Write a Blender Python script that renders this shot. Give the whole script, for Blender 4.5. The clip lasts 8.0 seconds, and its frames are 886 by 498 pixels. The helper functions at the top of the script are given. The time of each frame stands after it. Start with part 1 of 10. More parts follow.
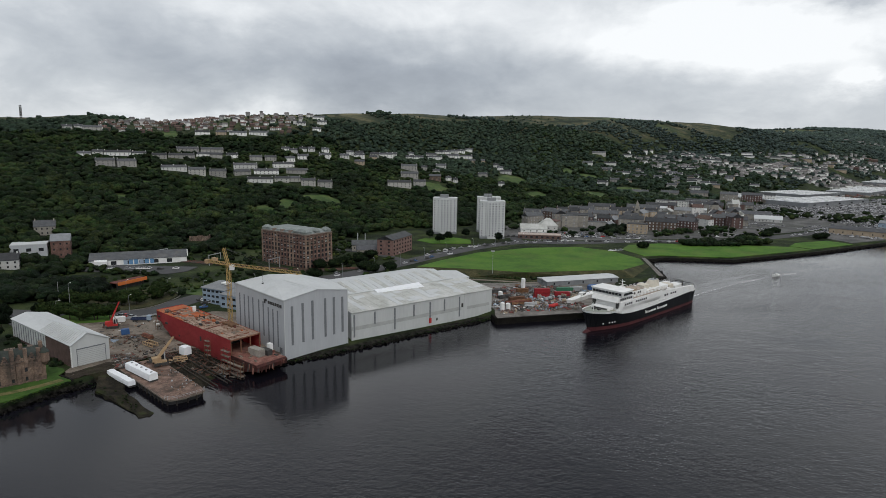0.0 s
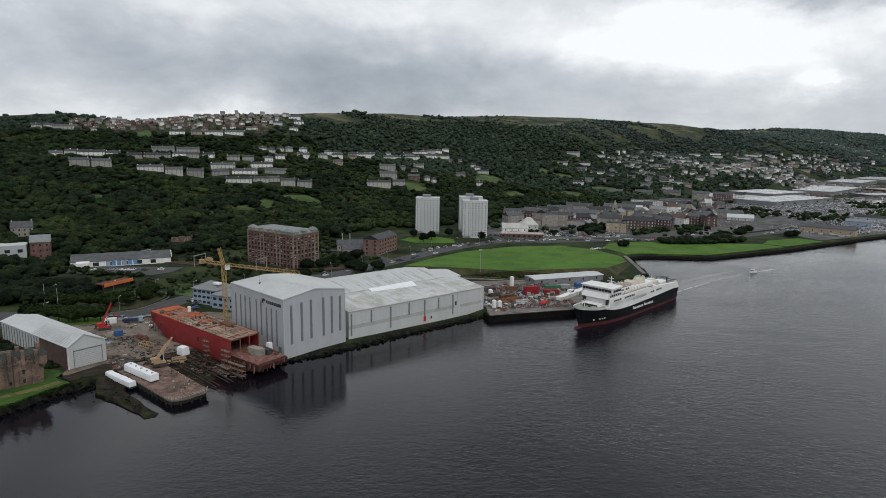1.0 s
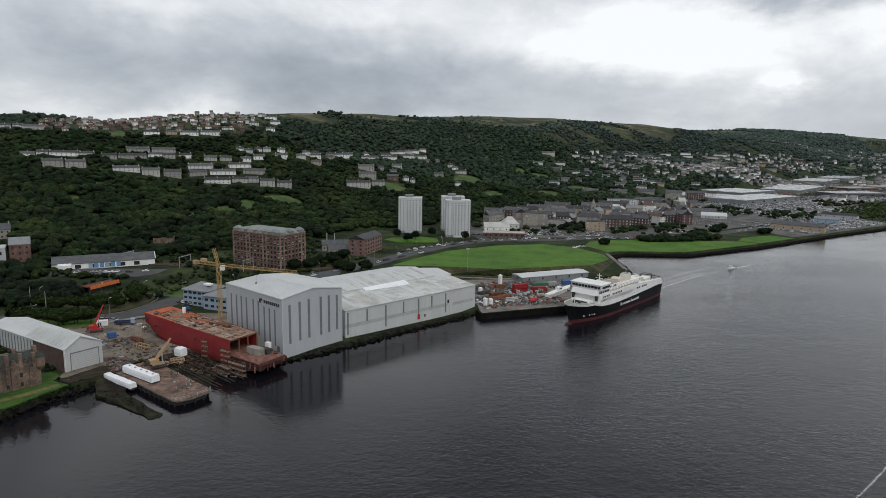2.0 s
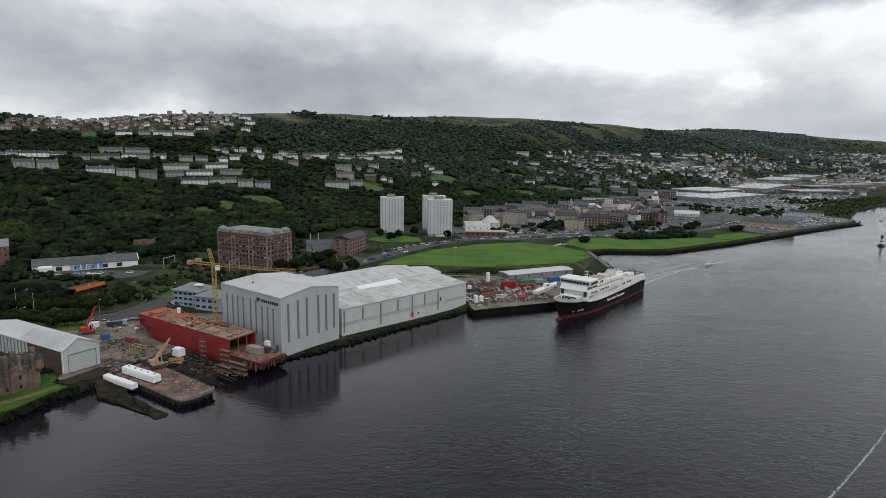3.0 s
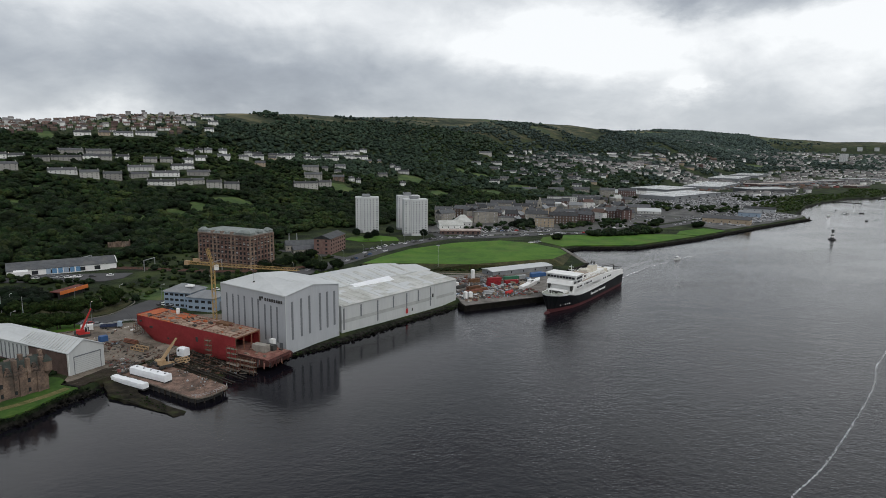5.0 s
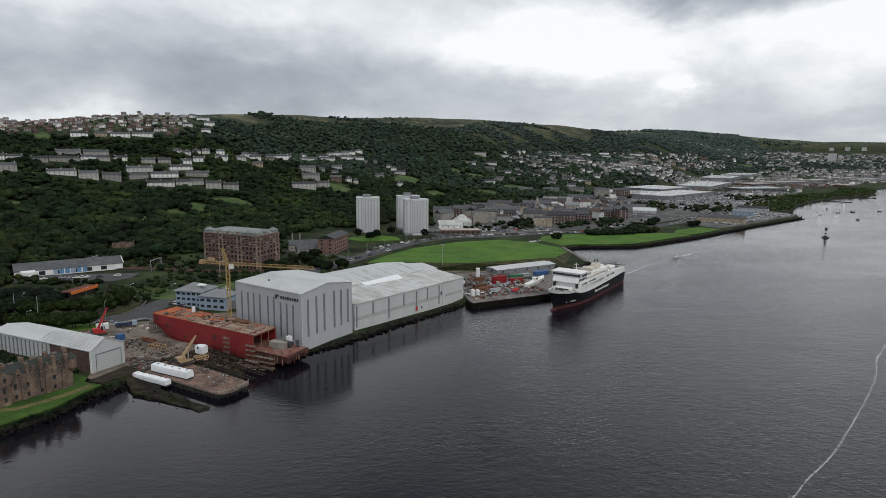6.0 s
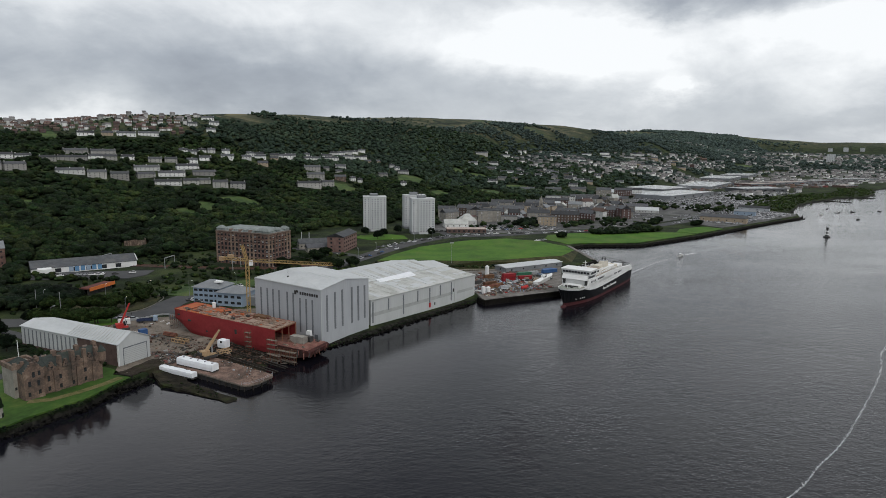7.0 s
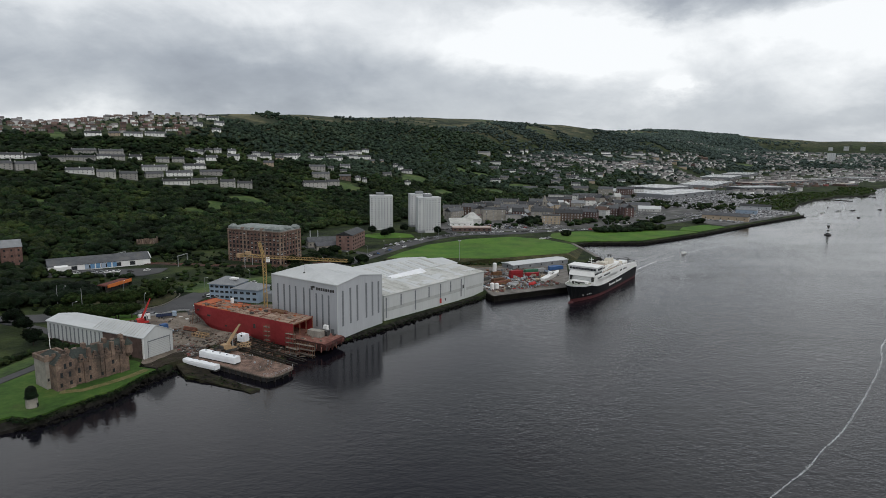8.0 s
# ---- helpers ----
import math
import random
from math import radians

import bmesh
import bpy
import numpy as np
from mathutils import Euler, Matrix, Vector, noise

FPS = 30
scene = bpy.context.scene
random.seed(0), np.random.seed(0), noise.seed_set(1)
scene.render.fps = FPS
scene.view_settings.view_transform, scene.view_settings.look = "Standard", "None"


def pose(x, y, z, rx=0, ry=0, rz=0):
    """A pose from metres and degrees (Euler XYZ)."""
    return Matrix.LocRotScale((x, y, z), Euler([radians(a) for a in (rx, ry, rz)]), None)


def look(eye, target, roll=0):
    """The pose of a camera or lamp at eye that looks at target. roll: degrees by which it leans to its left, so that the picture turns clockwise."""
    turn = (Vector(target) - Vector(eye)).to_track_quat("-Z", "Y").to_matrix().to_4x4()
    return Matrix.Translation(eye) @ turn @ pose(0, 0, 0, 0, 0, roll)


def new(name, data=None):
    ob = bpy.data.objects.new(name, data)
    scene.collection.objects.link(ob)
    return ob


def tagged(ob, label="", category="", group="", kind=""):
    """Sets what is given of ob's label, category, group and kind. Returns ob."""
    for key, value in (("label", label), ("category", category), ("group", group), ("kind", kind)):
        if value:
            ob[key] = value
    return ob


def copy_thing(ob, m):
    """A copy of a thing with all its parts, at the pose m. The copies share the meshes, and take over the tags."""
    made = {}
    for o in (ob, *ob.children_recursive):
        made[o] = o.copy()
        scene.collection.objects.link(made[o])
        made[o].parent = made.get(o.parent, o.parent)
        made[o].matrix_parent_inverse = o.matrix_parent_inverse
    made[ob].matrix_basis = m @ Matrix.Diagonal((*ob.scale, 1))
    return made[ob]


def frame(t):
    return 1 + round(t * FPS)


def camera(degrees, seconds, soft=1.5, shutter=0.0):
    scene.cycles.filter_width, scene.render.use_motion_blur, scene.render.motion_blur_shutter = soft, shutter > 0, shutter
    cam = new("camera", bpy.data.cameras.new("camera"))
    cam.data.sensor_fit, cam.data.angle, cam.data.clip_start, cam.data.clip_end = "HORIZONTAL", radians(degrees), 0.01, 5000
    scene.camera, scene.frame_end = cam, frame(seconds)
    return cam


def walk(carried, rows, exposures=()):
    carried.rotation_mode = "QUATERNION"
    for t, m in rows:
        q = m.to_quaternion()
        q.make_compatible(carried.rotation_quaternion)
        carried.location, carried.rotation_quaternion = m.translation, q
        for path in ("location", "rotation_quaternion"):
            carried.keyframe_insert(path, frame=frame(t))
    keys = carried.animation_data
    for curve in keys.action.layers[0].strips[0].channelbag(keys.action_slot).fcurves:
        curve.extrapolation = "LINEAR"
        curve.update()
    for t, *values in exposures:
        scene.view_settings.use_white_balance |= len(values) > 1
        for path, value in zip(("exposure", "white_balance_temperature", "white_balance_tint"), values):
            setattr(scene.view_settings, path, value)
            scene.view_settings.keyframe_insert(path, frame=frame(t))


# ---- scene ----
cam = camera(70.2, 8.0, soft=0.8)
PATH = [
    (0, (34.663, 12.158, 92.779), (34.452, 14.118, 92.447), 0.8),
    (0.5, (28.96, 9.708, 92.71), (28.797, 11.673, 92.378), 0.8),
    (1, (23.821, 7.527, 92.637), (23.7, 9.496, 92.306), 0.9),
    (1.5, (18.812, 5.353, 92.541), (18.735, 7.324, 92.211), 0.9),
    (3, (2.419, -1.278, 91.938), (2.478, 0.694, 91.611), 0.8),
    (3.5, (-3.08, -3.476, 91.751), (-2.972, -1.506, 91.424), 0.8),
    (4, (-7.672, -5.058, 91.682), (-7.532, -3.089, 91.356), 0.7),
    (4.5, (-12.202, -6.581, 91.531), (-12.031, -4.615, 91.206), 0.7),
    (6, (-27.296, -13.066, 91.239), (-27.069, -11.105, 90.917), 0.6),
    (6.5, (-31.852, -15.794, 91.092), (-31.623, -13.834, 90.77), 0.6),
    (7, (-35.84, -19.073, 90.983), (-35.608, -17.113, 90.661), 0.7),
    (7.5, (-39.245, -22.636, 90.92), (-39.01, -20.677, 90.598), 0.6),
    (8, (-42.332, -26.697, 90.831), (-42.101, -24.737, 90.508), 0.6),
]
walk(cam, [(t, look(eye, target, roll)) for t, eye, target, roll in PATH])

# ---------------------------------------------------------------- light and sky
SUN_AZ, SUN_EL = radians(150), radians(48)          # clockwise from +y, above the horizon
world = bpy.data.worlds.new("overcast_sky")
scene.world = world
world.use_nodes = True


class Nodes:
    """Short hand for building a node tree."""

    def __init__(self, tree):
        self.tree = tree
        tree.nodes.clear()

    def add(self, kind, sockets=None, **settings):
        node = self.tree.nodes.new(kind)
        for key, value in settings.items():
            setattr(node, key, value)
        for key, value in (sockets or {}).items():
            if isinstance(value, bpy.types.NodeSocket):
                self.tree.links.new(value, node.inputs[key])
            else:
                node.inputs[key].default_value = value
        return node

    def math(self, op, a, b=0.0, clamp=False):
        return self.add("ShaderNodeMath", {0: a, 1: b}, operation=op, use_clamp=clamp).outputs[0]

    def noise(self, vector, scale, detail=4.0, rough=0.55, distortion=0.0):
        return self.add("ShaderNodeTexNoise", {"Vector": vector, "Scale": scale, "Detail": detail, "Roughness": rough,
                                               "Distortion": distortion}).outputs[0]

    def ramp(self, fac, *stops):
        node = self.add("ShaderNodeValToRGB", {0: fac})
        ramp = node.color_ramp
        for i, (at, colour) in enumerate(stops):
            e = ramp.elements[i] if i < 2 else ramp.elements.new(at)
            e.position, e.color = at, (*colour, 1) if len(colour) == 3 else colour
        return node.outputs[0]

    def mix(self, fac, a, b, blend="MIX"):
        node = self.add("ShaderNodeMix", data_type="RGBA", blend_type=blend)
        for i, value in ((0, fac), (6, a), (7, b)):
            if isinstance(value, bpy.types.NodeSocket):
                self.tree.links.new(value, node.inputs[i])
            elif i == 0:
                node.inputs[i].default_value = value
            else:
                node.inputs[i].default_value = (*value, 1)
        return node.outputs[2]


def build_sky():
    n = Nodes(world.node_tree)
    way = n.add("ShaderNodeTexCoord").outputs["Generated"]
    clear = n.add("ShaderNodeTexSky", sky_type="NISHITA", sun_disc=False, sun_elevation=SUN_EL, sun_rotation=SUN_AZ)
    # billows distort the directions, so that cloud edges are ragged
    stretch = n.add("ShaderNodeVectorMath", {0: way, 1: (1.0, 1.0, 2.0)}, operation="MULTIPLY").outputs[0]
    billow = n.add("ShaderNodeTexNoise", {"Vector": stretch, "Scale": 7.0, "Detail": 7.0, "Roughness": 0.58})
    push = n.add("ShaderNodeVectorMath", {0: billow.outputs["Color"], 1: (0.5, 0.5, 0.5)}, operation="SUBTRACT").outputs[0]
    push = n.add("ShaderNodeVectorMath", {0: push, 1: (0.2, 0.2, 0.11)}, operation="MULTIPLY").outputs[0]
    bent = n.add("ShaderNodeVectorMath", {0: way, 1: push}, operation="ADD").outputs[0]
    sep = n.add("ShaderNodeSeparateXYZ", {0: bent}).outputs
    az = n.math("MULTIPLY", n.math("ARCTAN2", sep[0], sep[1]), 57.2958)
    el = n.math("MULTIPLY", n.math("ARCSINE", sep[2]), 57.2958)
    total = n.math("ADD", n.math("MULTIPLY", n.noise(stretch, 2.2, 5.0, 0.55, 0.4), 0.26), 0.5)
    total = n.math("ADD", total, n.math("MULTIPLY", n.math("SUBTRACT", n.noise(stretch, 10.0, 6.0, 0.58, 0.4), 0.5), 0.2))
    total = n.math("ADD", total, n.math("MULTIPLY", n.math("SUBTRACT", n.noise(stretch, 4.4, 7.0, 0.6, 0.8), 0.5), 0.26))
    # banks of thick and thin cloud, seen and added: azimuth, elevation, widths, gain
    for a, e, wa, we, gain in CLOUD_BANKS:
        u = n.math("DIVIDE", n.math("SUBTRACT", az, a), wa)
        v = n.math("DIVIDE", n.math("SUBTRACT", el, e), we)
        r2 = n.math("ADD", n.math("MULTIPLY", u, u), n.math("MULTIPLY", v, v))
        total = n.math("ADD", total, n.math("MULTIPLY", n.math("POWER", 2.71828, n.math("MULTIPLY", r2, -1.0)), gain))
    cloud = n.ramp(total, (0.3, (0.29, 0.318, 0.37)), (0.45, (0.405, 0.442, 0.495)), (0.6, (0.585, 0.622, 0.665)), (0.8, (0.99, 1.015, 1.035)))
    thin = n.mix(1.0, clear.outputs[0], (0.08, 0.08, 0.08), "MULTIPLY")
    both = n.mix(0.94, thin, cloud)
    n.add("ShaderNodeOutputWorld", {0: n.add("ShaderNodeBackground", {0: both, 1: 1.0}).outputs[0]})


# banks from 20 degrees up are out of view, added to tone the water's reflection
CLOUD_BANKS = [(12, 9.0, 10, 2.6, 0.22), (22, 8.0, 7, 2.2, 0.16), (27, 5.0, 2.2, 0.9, 0.24), (40, 8, 6, 3.5, 0.16), (33, 13.0, 9, 2.4, -0.32), (25.5, 11.6, 2.4, 1.4, -0.14), (36, 9.2, 7, 1.3, 0.1),
               (-9, 5.5, 11, 2.4, -0.2), (-4, 3.0, 9, 1.4, -0.1), (-26, 1.9, 11, 0.9, 0.08), (-27, 6.5, 13, 2.6, -0.14), (-26, 10.5, 9, 1.6, 0.02), (-8, 11.5, 9, 1.6, 0.08),
               (16, 4.0, 6, 1.5, -0.06), (33, 3.5, 8, 1.6, -0.05), (42, 2.0, 10, 1.0, -0.1), (-22, 25, 30, 10, 0.16), (-37, 21, 6, 3, -0.16), (-24, 31, 7, 4, -0.14), (-29, 24, 5, 3, 0.12), (-12, 25, 5, 3, -0.08), (-18, 20, 4, 2, 0.12),
               (3, 36, 22, 9, -0.3), (10, 21, 6, 3, -0.06), (36, 20, 12, 9, 0.24), (-46, 28, 7, 5, -0.12)]
build_sky()
sun = new("sun", bpy.data.lights.new("sun", "SUN"))
sun.data.energy, sun.data.angle, sun.data.color = 1.1, radians(22), (1.0, 0.96, 0.9)
sun.matrix_world = look((0, 0, 300), (-math.sin(SUN_AZ) * math.cos(SUN_EL), -math.cos(SUN_AZ) * math.cos(SUN_EL), 300 - math.sin(SUN_EL)))

# ---------------------------------------------------------------- materials
def material(name, colours, scale=0.3, rough=0.85, metal=0.0, bump=0.0, bump_scale=None, per="", spread=0.0, stain=None, stretch=None, spec=0.3):
    """Colour by noise at two scales between the given colours. per: 'object' or 'island' varies the value by piece. stain: (colour, amount)."""
    mat = bpy.data.materials.new(name)
    mat.use_nodes = True
    n = Nodes(mat.node_tree)
    place = n.add("ShaderNodeTexCoord").outputs["Object"]
    if stretch:
        place = n.add("ShaderNodeMapping", {0: place, 3: stretch}).outputs[0]
    coarse = n.noise(place, scale, 4.0)
    fine = n.noise(place, scale * 7.3, 5.0, 0.6)
    fac = n.math("ADD", n.math("MULTIPLY", coarse, 0.62), n.math("MULTIPLY", fine, 0.38))
    k = len(colours)
    stops = [(0.36 + 0.28 * i / max(1, k - 1), c) for i, c in enumerate(colours)] if k > 1 else [(0.3, colours[0]), (0.7, colours[0])]
    colour = n.ramp(fac, *stops)
    if stain:
        blot = n.noise(place, scale * 0.45, 6.0, 0.65, 0.4)
        colour = n.mix(n.math("MULTIPLY", n.math("SUBTRACT", blot, 0.52, True), 6.0 * stain[1], True), colour, stain[0])
    if per:
        if per == "island":
            rnd = n.add("ShaderNodeNewGeometry").outputs["Random Per Island"]
        else:
            rnd = n.add("ShaderNodeObjectInfo").outputs["Random"]
        hsv = n.add("ShaderNodeHueSaturation", {"Color": colour, "Value": n.math("ADD", n.math("MULTIPLY", rnd, 2 * spread), 1.0 - spread),
                                               "Hue": n.math("ADD", n.math("MULTIPLY", n.math("FRACT", n.math("MULTIPLY", rnd, 7.7)), 0.05), 0.475)})
        colour = hsv.outputs[0]
    b = {"Base Color": colour, "Roughness": rough, "Metallic": metal, "Specular IOR Level": spec}
    if bump:
        grain = n.noise(place, bump_scale or scale * 12, 4.0, 0.6)
        b["Normal"] = n.add("ShaderNodeBump", {"Strength": 0.8, "Distance": bump, "Height": grain}).outputs[0]
    n.add("ShaderNodeOutputMaterial", {0: n.add("ShaderNodeBsdfPrincipled", b).outputs[0]})
    return mat


def water_material():
    mat = bpy.data.materials.new("river_water")
    mat.use_nodes = True
    n = Nodes(mat.node_tree)
    place = n.add("ShaderNodeTexCoord").outputs["Object"]
    turned = n.add("ShaderNodeMapping", {0: place, 2: (0, 0, radians(24)), 3: (0.72, 1.0, 1.0)}).outputs[0]
    drift = n.add("ShaderNodeMapping", {0: place, 2: (0, 0, radians(-38)), 3: (0.22, 1.0, 1.0)}).outputs[0]
    calm = n.noise(turned, 0.0085, 5.0, 0.6, 0.9)
    lanes = n.noise(drift, 0.02, 4.0, 0.6, 1.2)
    swell = n.noise(turned, 0.1, 3.0, 0.6)
    waves = n.noise(turned, 0.42, 3.0, 0.6, 0.3)
    ripples = n.noise(turned, 1.15, 3.0, 0.6, 0.3)
    height = n.math("ADD", n.math("ADD", n.math("MULTIPLY", waves, 0.55), n.math("MULTIPLY", ripples, 0.34)), n.math("MULTIPLY", swell, 0.22))
    # sheltered under the castle bank and along the berths, breezy out in the stream
    lee = n.add("ShaderNodeVectorMath", {0: place, 1: (-125, 185, 0)}, operation="DISTANCE").outputs["Value"]
    open_water = n.math("MULTIPLY", n.math("SUBTRACT", lee, 40.0), 0.0085, True)
    berth = n.add("ShaderNodeVectorMath", {0: place, 1: (-46, 246, 0)}, operation="DISTANCE").outputs["Value"]
    open_water = n.math("MINIMUM", open_water, n.math("MULTIPLY", n.math("SUBTRACT", berth, 40.0), 0.014, True))
    gust = n.math("MULTIPLY", n.math("SUBTRACT", n.math("ADD", n.math("MULTIPLY", calm, 0.6), n.math("MULTIPLY", lanes, 0.4)), 0.4, True), 5.5, True)
    far = n.add("ShaderNodeVectorMath", {0: place, 1: (0, 0, 0)}, operation="DISTANCE").outputs["Value"]
    open_water = n.math("MULTIPLY", open_water, n.math("MAXIMUM", n.math("SUBTRACT", 1.25, n.math("MULTIPLY", far, 0.0015)), 0.34))
    gain = n.math("MULTIPLY", open_water, n.math("ADD", n.math("MULTIPLY", gust, 0.85), 0.22))
    normal = n.add("ShaderNodeBump", {"Strength": n.math("ADD", n.math("MULTIPLY", gain, 0.74), 0.15), "Distance": 0.6, "Height": height}).outputs[0]
    tone = n.ramp(calm, (0.3, (0.0042, 0.004, 0.0062)), (0.7, (0.0072, 0.007, 0.0105)))
    n.add("ShaderNodeOutputMaterial", {0: n.add("ShaderNodeBsdfPrincipled", {"Base Color": tone, "Roughness": 0.02, "IOR": 1.33, "Normal": normal}).outputs[0]})
    return mat


def ground_material():
    mat = bpy.data.materials.new("rough_ground")
    mat.use_nodes = True
    n = Nodes(mat.node_tree)
    place = n.add("ShaderNodeTexCoord").outputs["Object"]
    big = n.noise(place, 0.006, 5.0, 0.6, 0.6)
    mid = n.noise(place, 0.05, 5.0, 0.6)
    fine = n.noise(place, 0.5, 4.0, 0.6)
    grass = n.ramp(mid, (0.35, (0.008, 0.013, 0.006)), (0.5, (0.019, 0.029, 0.0105)), (0.66, (0.044, 0.058, 0.019)))
    moor = n.ramp(n.noise(place, 0.022, 7.0, 0.68, 0.8), (0.38, (0.018, 0.026, 0.017)), (0.47, (0.04, 0.05, 0.03)), (0.55, (0.085, 0.083, 0.046)), (0.66, (0.165, 0.14, 0.088)))
    # walled pastures: each cell its own green or hay colour, with dark hedges between
    bent = n.add("ShaderNodeVectorMath", {0: place, 1: n.add("ShaderNodeVectorMath", {0: n.add("ShaderNodeTexNoise", {"Vector": place, "Scale": 0.006}).outputs["Color"], 1: (60, 60, 0)}, operation="MULTIPLY").outputs[0]}, operation="ADD").outputs[0]
    flat = n.add("ShaderNodeVectorMath", {0: bent, 1: (1.0, 0.55, 0.0)}, operation="MULTIPLY").outputs[0]
    cell = n.add("ShaderNodeTexVoronoi", {"Vector": flat, "Scale": 0.0085})
    edge = n.add("ShaderNodeTexVoronoi", {"Vector": flat, "Scale": 0.0085}, feature="DISTANCE_TO_EDGE").outputs["Distance"]
    tone = n.add("ShaderNodeSeparateColor", {0: cell.outputs["Color"]}).outputs[0]
    pasture = n.ramp(tone, (0.0, (0.05, 0.07, 0.045)), (0.3, (0.08, 0.115, 0.055)), (0.55, (0.11, 0.15, 0.065)), (0.75, (0.05, 0.062, 0.045)), (0.9, (0.18, 0.165, 0.09)))
    pasture = n.mix(n.math("MULTIPLY", mid, 0.5), pasture, moor)
    pasture = n.mix(n.math("LESS_THAN", edge, 0.035), pasture, (0.012, 0.018, 0.01))
    moor = n.mix(n.math("MULTIPLY", n.math("SUBTRACT", n.noise(place, 0.0022, 3.0), 0.5, True), 9.0, True), moor, pasture)
    up = n.add("ShaderNodeSeparateXYZ", {0: place}).outputs[2]
    high = n.math("MULTIPLY", n.math("SUBTRACT", up, 95.0), 0.02, True)
    colour = n.mix(n.math("MULTIPLY", high, n.ramp(big, (0.3, (0, 0, 0)), (0.46, (1, 1, 1)))), grass, moor)
    # bank stones and mud near the tide line
    wet = n.math("SUBTRACT", 1.0, n.math("MULTIPLY", n.math("SUBTRACT", up, 2.4), 1.0, True))
    stones = n.ramp(fine, (0.4, (0.005, 0.005, 0.004)), (0.62, (0.026, 0.025, 0.021)))
    colour = n.mix(wet, colour, stones)
    normal = n.add("ShaderNodeBump", {"Strength": 0.8, "Distance": 0.8, "Height": fine}).outputs[0]
    n.add("ShaderNodeOutputMaterial", {0: n.add("ShaderNodeBsdfPrincipled", {"Base Color": colour, "Roughness": 0.95, "Specular IOR Level": 0.15, "Normal": normal}).outputs[0]})
    return mat


def foliage_material(name, dark, mid, light, patch=0.02):
    """Leaves: shaded gaps, clumps and sunlit tips painted into the colour by noise at three scales, each crown a little
    different.
    """
    mat = bpy.data.materials.new(name)
    mat.use_nodes = True
    n = Nodes(mat.node_tree)
    place = n.add("ShaderNodeTexCoord").outputs["Object"]
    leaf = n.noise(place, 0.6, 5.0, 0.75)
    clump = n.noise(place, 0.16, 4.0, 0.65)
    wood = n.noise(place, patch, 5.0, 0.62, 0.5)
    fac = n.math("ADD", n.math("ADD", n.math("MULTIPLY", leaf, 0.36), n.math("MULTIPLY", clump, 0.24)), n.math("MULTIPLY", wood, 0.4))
    # dark end paints shade between leaves, light end paints sun on their tips
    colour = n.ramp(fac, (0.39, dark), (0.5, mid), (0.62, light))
    rnd = n.add("ShaderNodeNewGeometry").outputs["Random Per Island"]
    hsv = n.add("ShaderNodeHueSaturation", {"Color": colour, "Value": n.math("ADD", n.math("MULTIPLY", n.math("POWER", rnd, 1.6), 0.75), 0.68),
                                           "Hue": n.math("ADD", n.math("MULTIPLY", n.math("FRACT", n.math("MULTIPLY", rnd, 7.7)), 0.06), 0.46)})
    bump = n.add("ShaderNodeBump", {"Strength": 1.0, "Distance": 2.4, "Height": leaf}).outputs[0]
    n.add("ShaderNodeOutputMaterial", {0: n.add("ShaderNodeBsdfPrincipled", {"Base Color": hsv.outputs[0], "Roughness": 0.9, "Specular IOR Level": 0.12, "Normal": bump}).outputs[0]})
    return mat


WATER, GROUND = water_material(), ground_material()
LAWN = material("mown_grass", [(0.032, 0.085, 0.006), (0.053, 0.132, 0.009), (0.083, 0.16, 0.016)], 0.05, 0.95, bump=0.05, stain=((0.1, 0.1, 0.034), 0.45))
CASTLE_LAWN = material("patchy_lawn", [(0.018, 0.045, 0.007), (0.036, 0.085, 0.011), (0.07, 0.11, 0.02)], 0.06, 0.95, bump=0.05, stain=((0.1, 0.095, 0.034), 0.8))
FIELD = material("meadow_grass", [(0.02, 0.038, 0.011), (0.046, 0.082, 0.02), (0.092, 0.112, 0.036)], 0.05, 0.95, bump=0.3)
DRY_GRASS = material("dry_grass", [(0.06, 0.075, 0.02), (0.13, 0.115, 0.045), (0.18, 0.15, 0.08)], 0.3, 0.95, bump=0.05)
LINTEL = material("weathered_lintel", [(0.14, 0.105, 0.088), (0.25, 0.2, 0.17)], 0.4, 0.9)
PALE_BRICK = material("pale_gault_brick", [(0.26, 0.215, 0.165), (0.4, 0.34, 0.27)], 0.5, 0.9)
LEAD_ROOF = material("weathered_lead", [(0.15, 0.17, 0.165), (0.26, 0.285, 0.275)], 0.25, 0.7, stain=((0.1, 0.12, 0.1), 0.6))
TENEMENT_PANE = material("tenement_window", [(0.24, 0.245, 0.25), (0.36, 0.365, 0.37)], 0.6, 0.25, spec=0.6, per="object", spread=0.6)
QUAY_CONCRETE = material("quay_concrete", [(0.085, 0.078, 0.07), (0.15, 0.139, 0.127), (0.23, 0.214, 0.196)], 0.2, 0.92, stain=((0.05, 0.043, 0.036), 0.7))
SCRUB = material("scrub_grass", [(0.015, 0.02, 0.007), (0.036, 0.038, 0.013), (0.08, 0.068, 0.03)], 0.12, 0.95, bump=0.3)
ASPHALT = material("asphalt", [(0.05, 0.05, 0.053), (0.075, 0.075, 0.077)], 0.08, 0.9, stain=((0.035, 0.035, 0.036), 0.4))
CONCRETE = material("yard_concrete", [(0.095, 0.076, 0.06), (0.175, 0.147, 0.12), (0.25, 0.215, 0.177)], 0.12, 0.92, stain=((0.05, 0.04, 0.033), 0.8))
PAVING = material("town_paving", [(0.045, 0.045, 0.045), (0.085, 0.084, 0.082), (0.15, 0.146, 0.142)], 0.06, 0.92, stain=((0.025, 0.035, 0.015), 0.9))
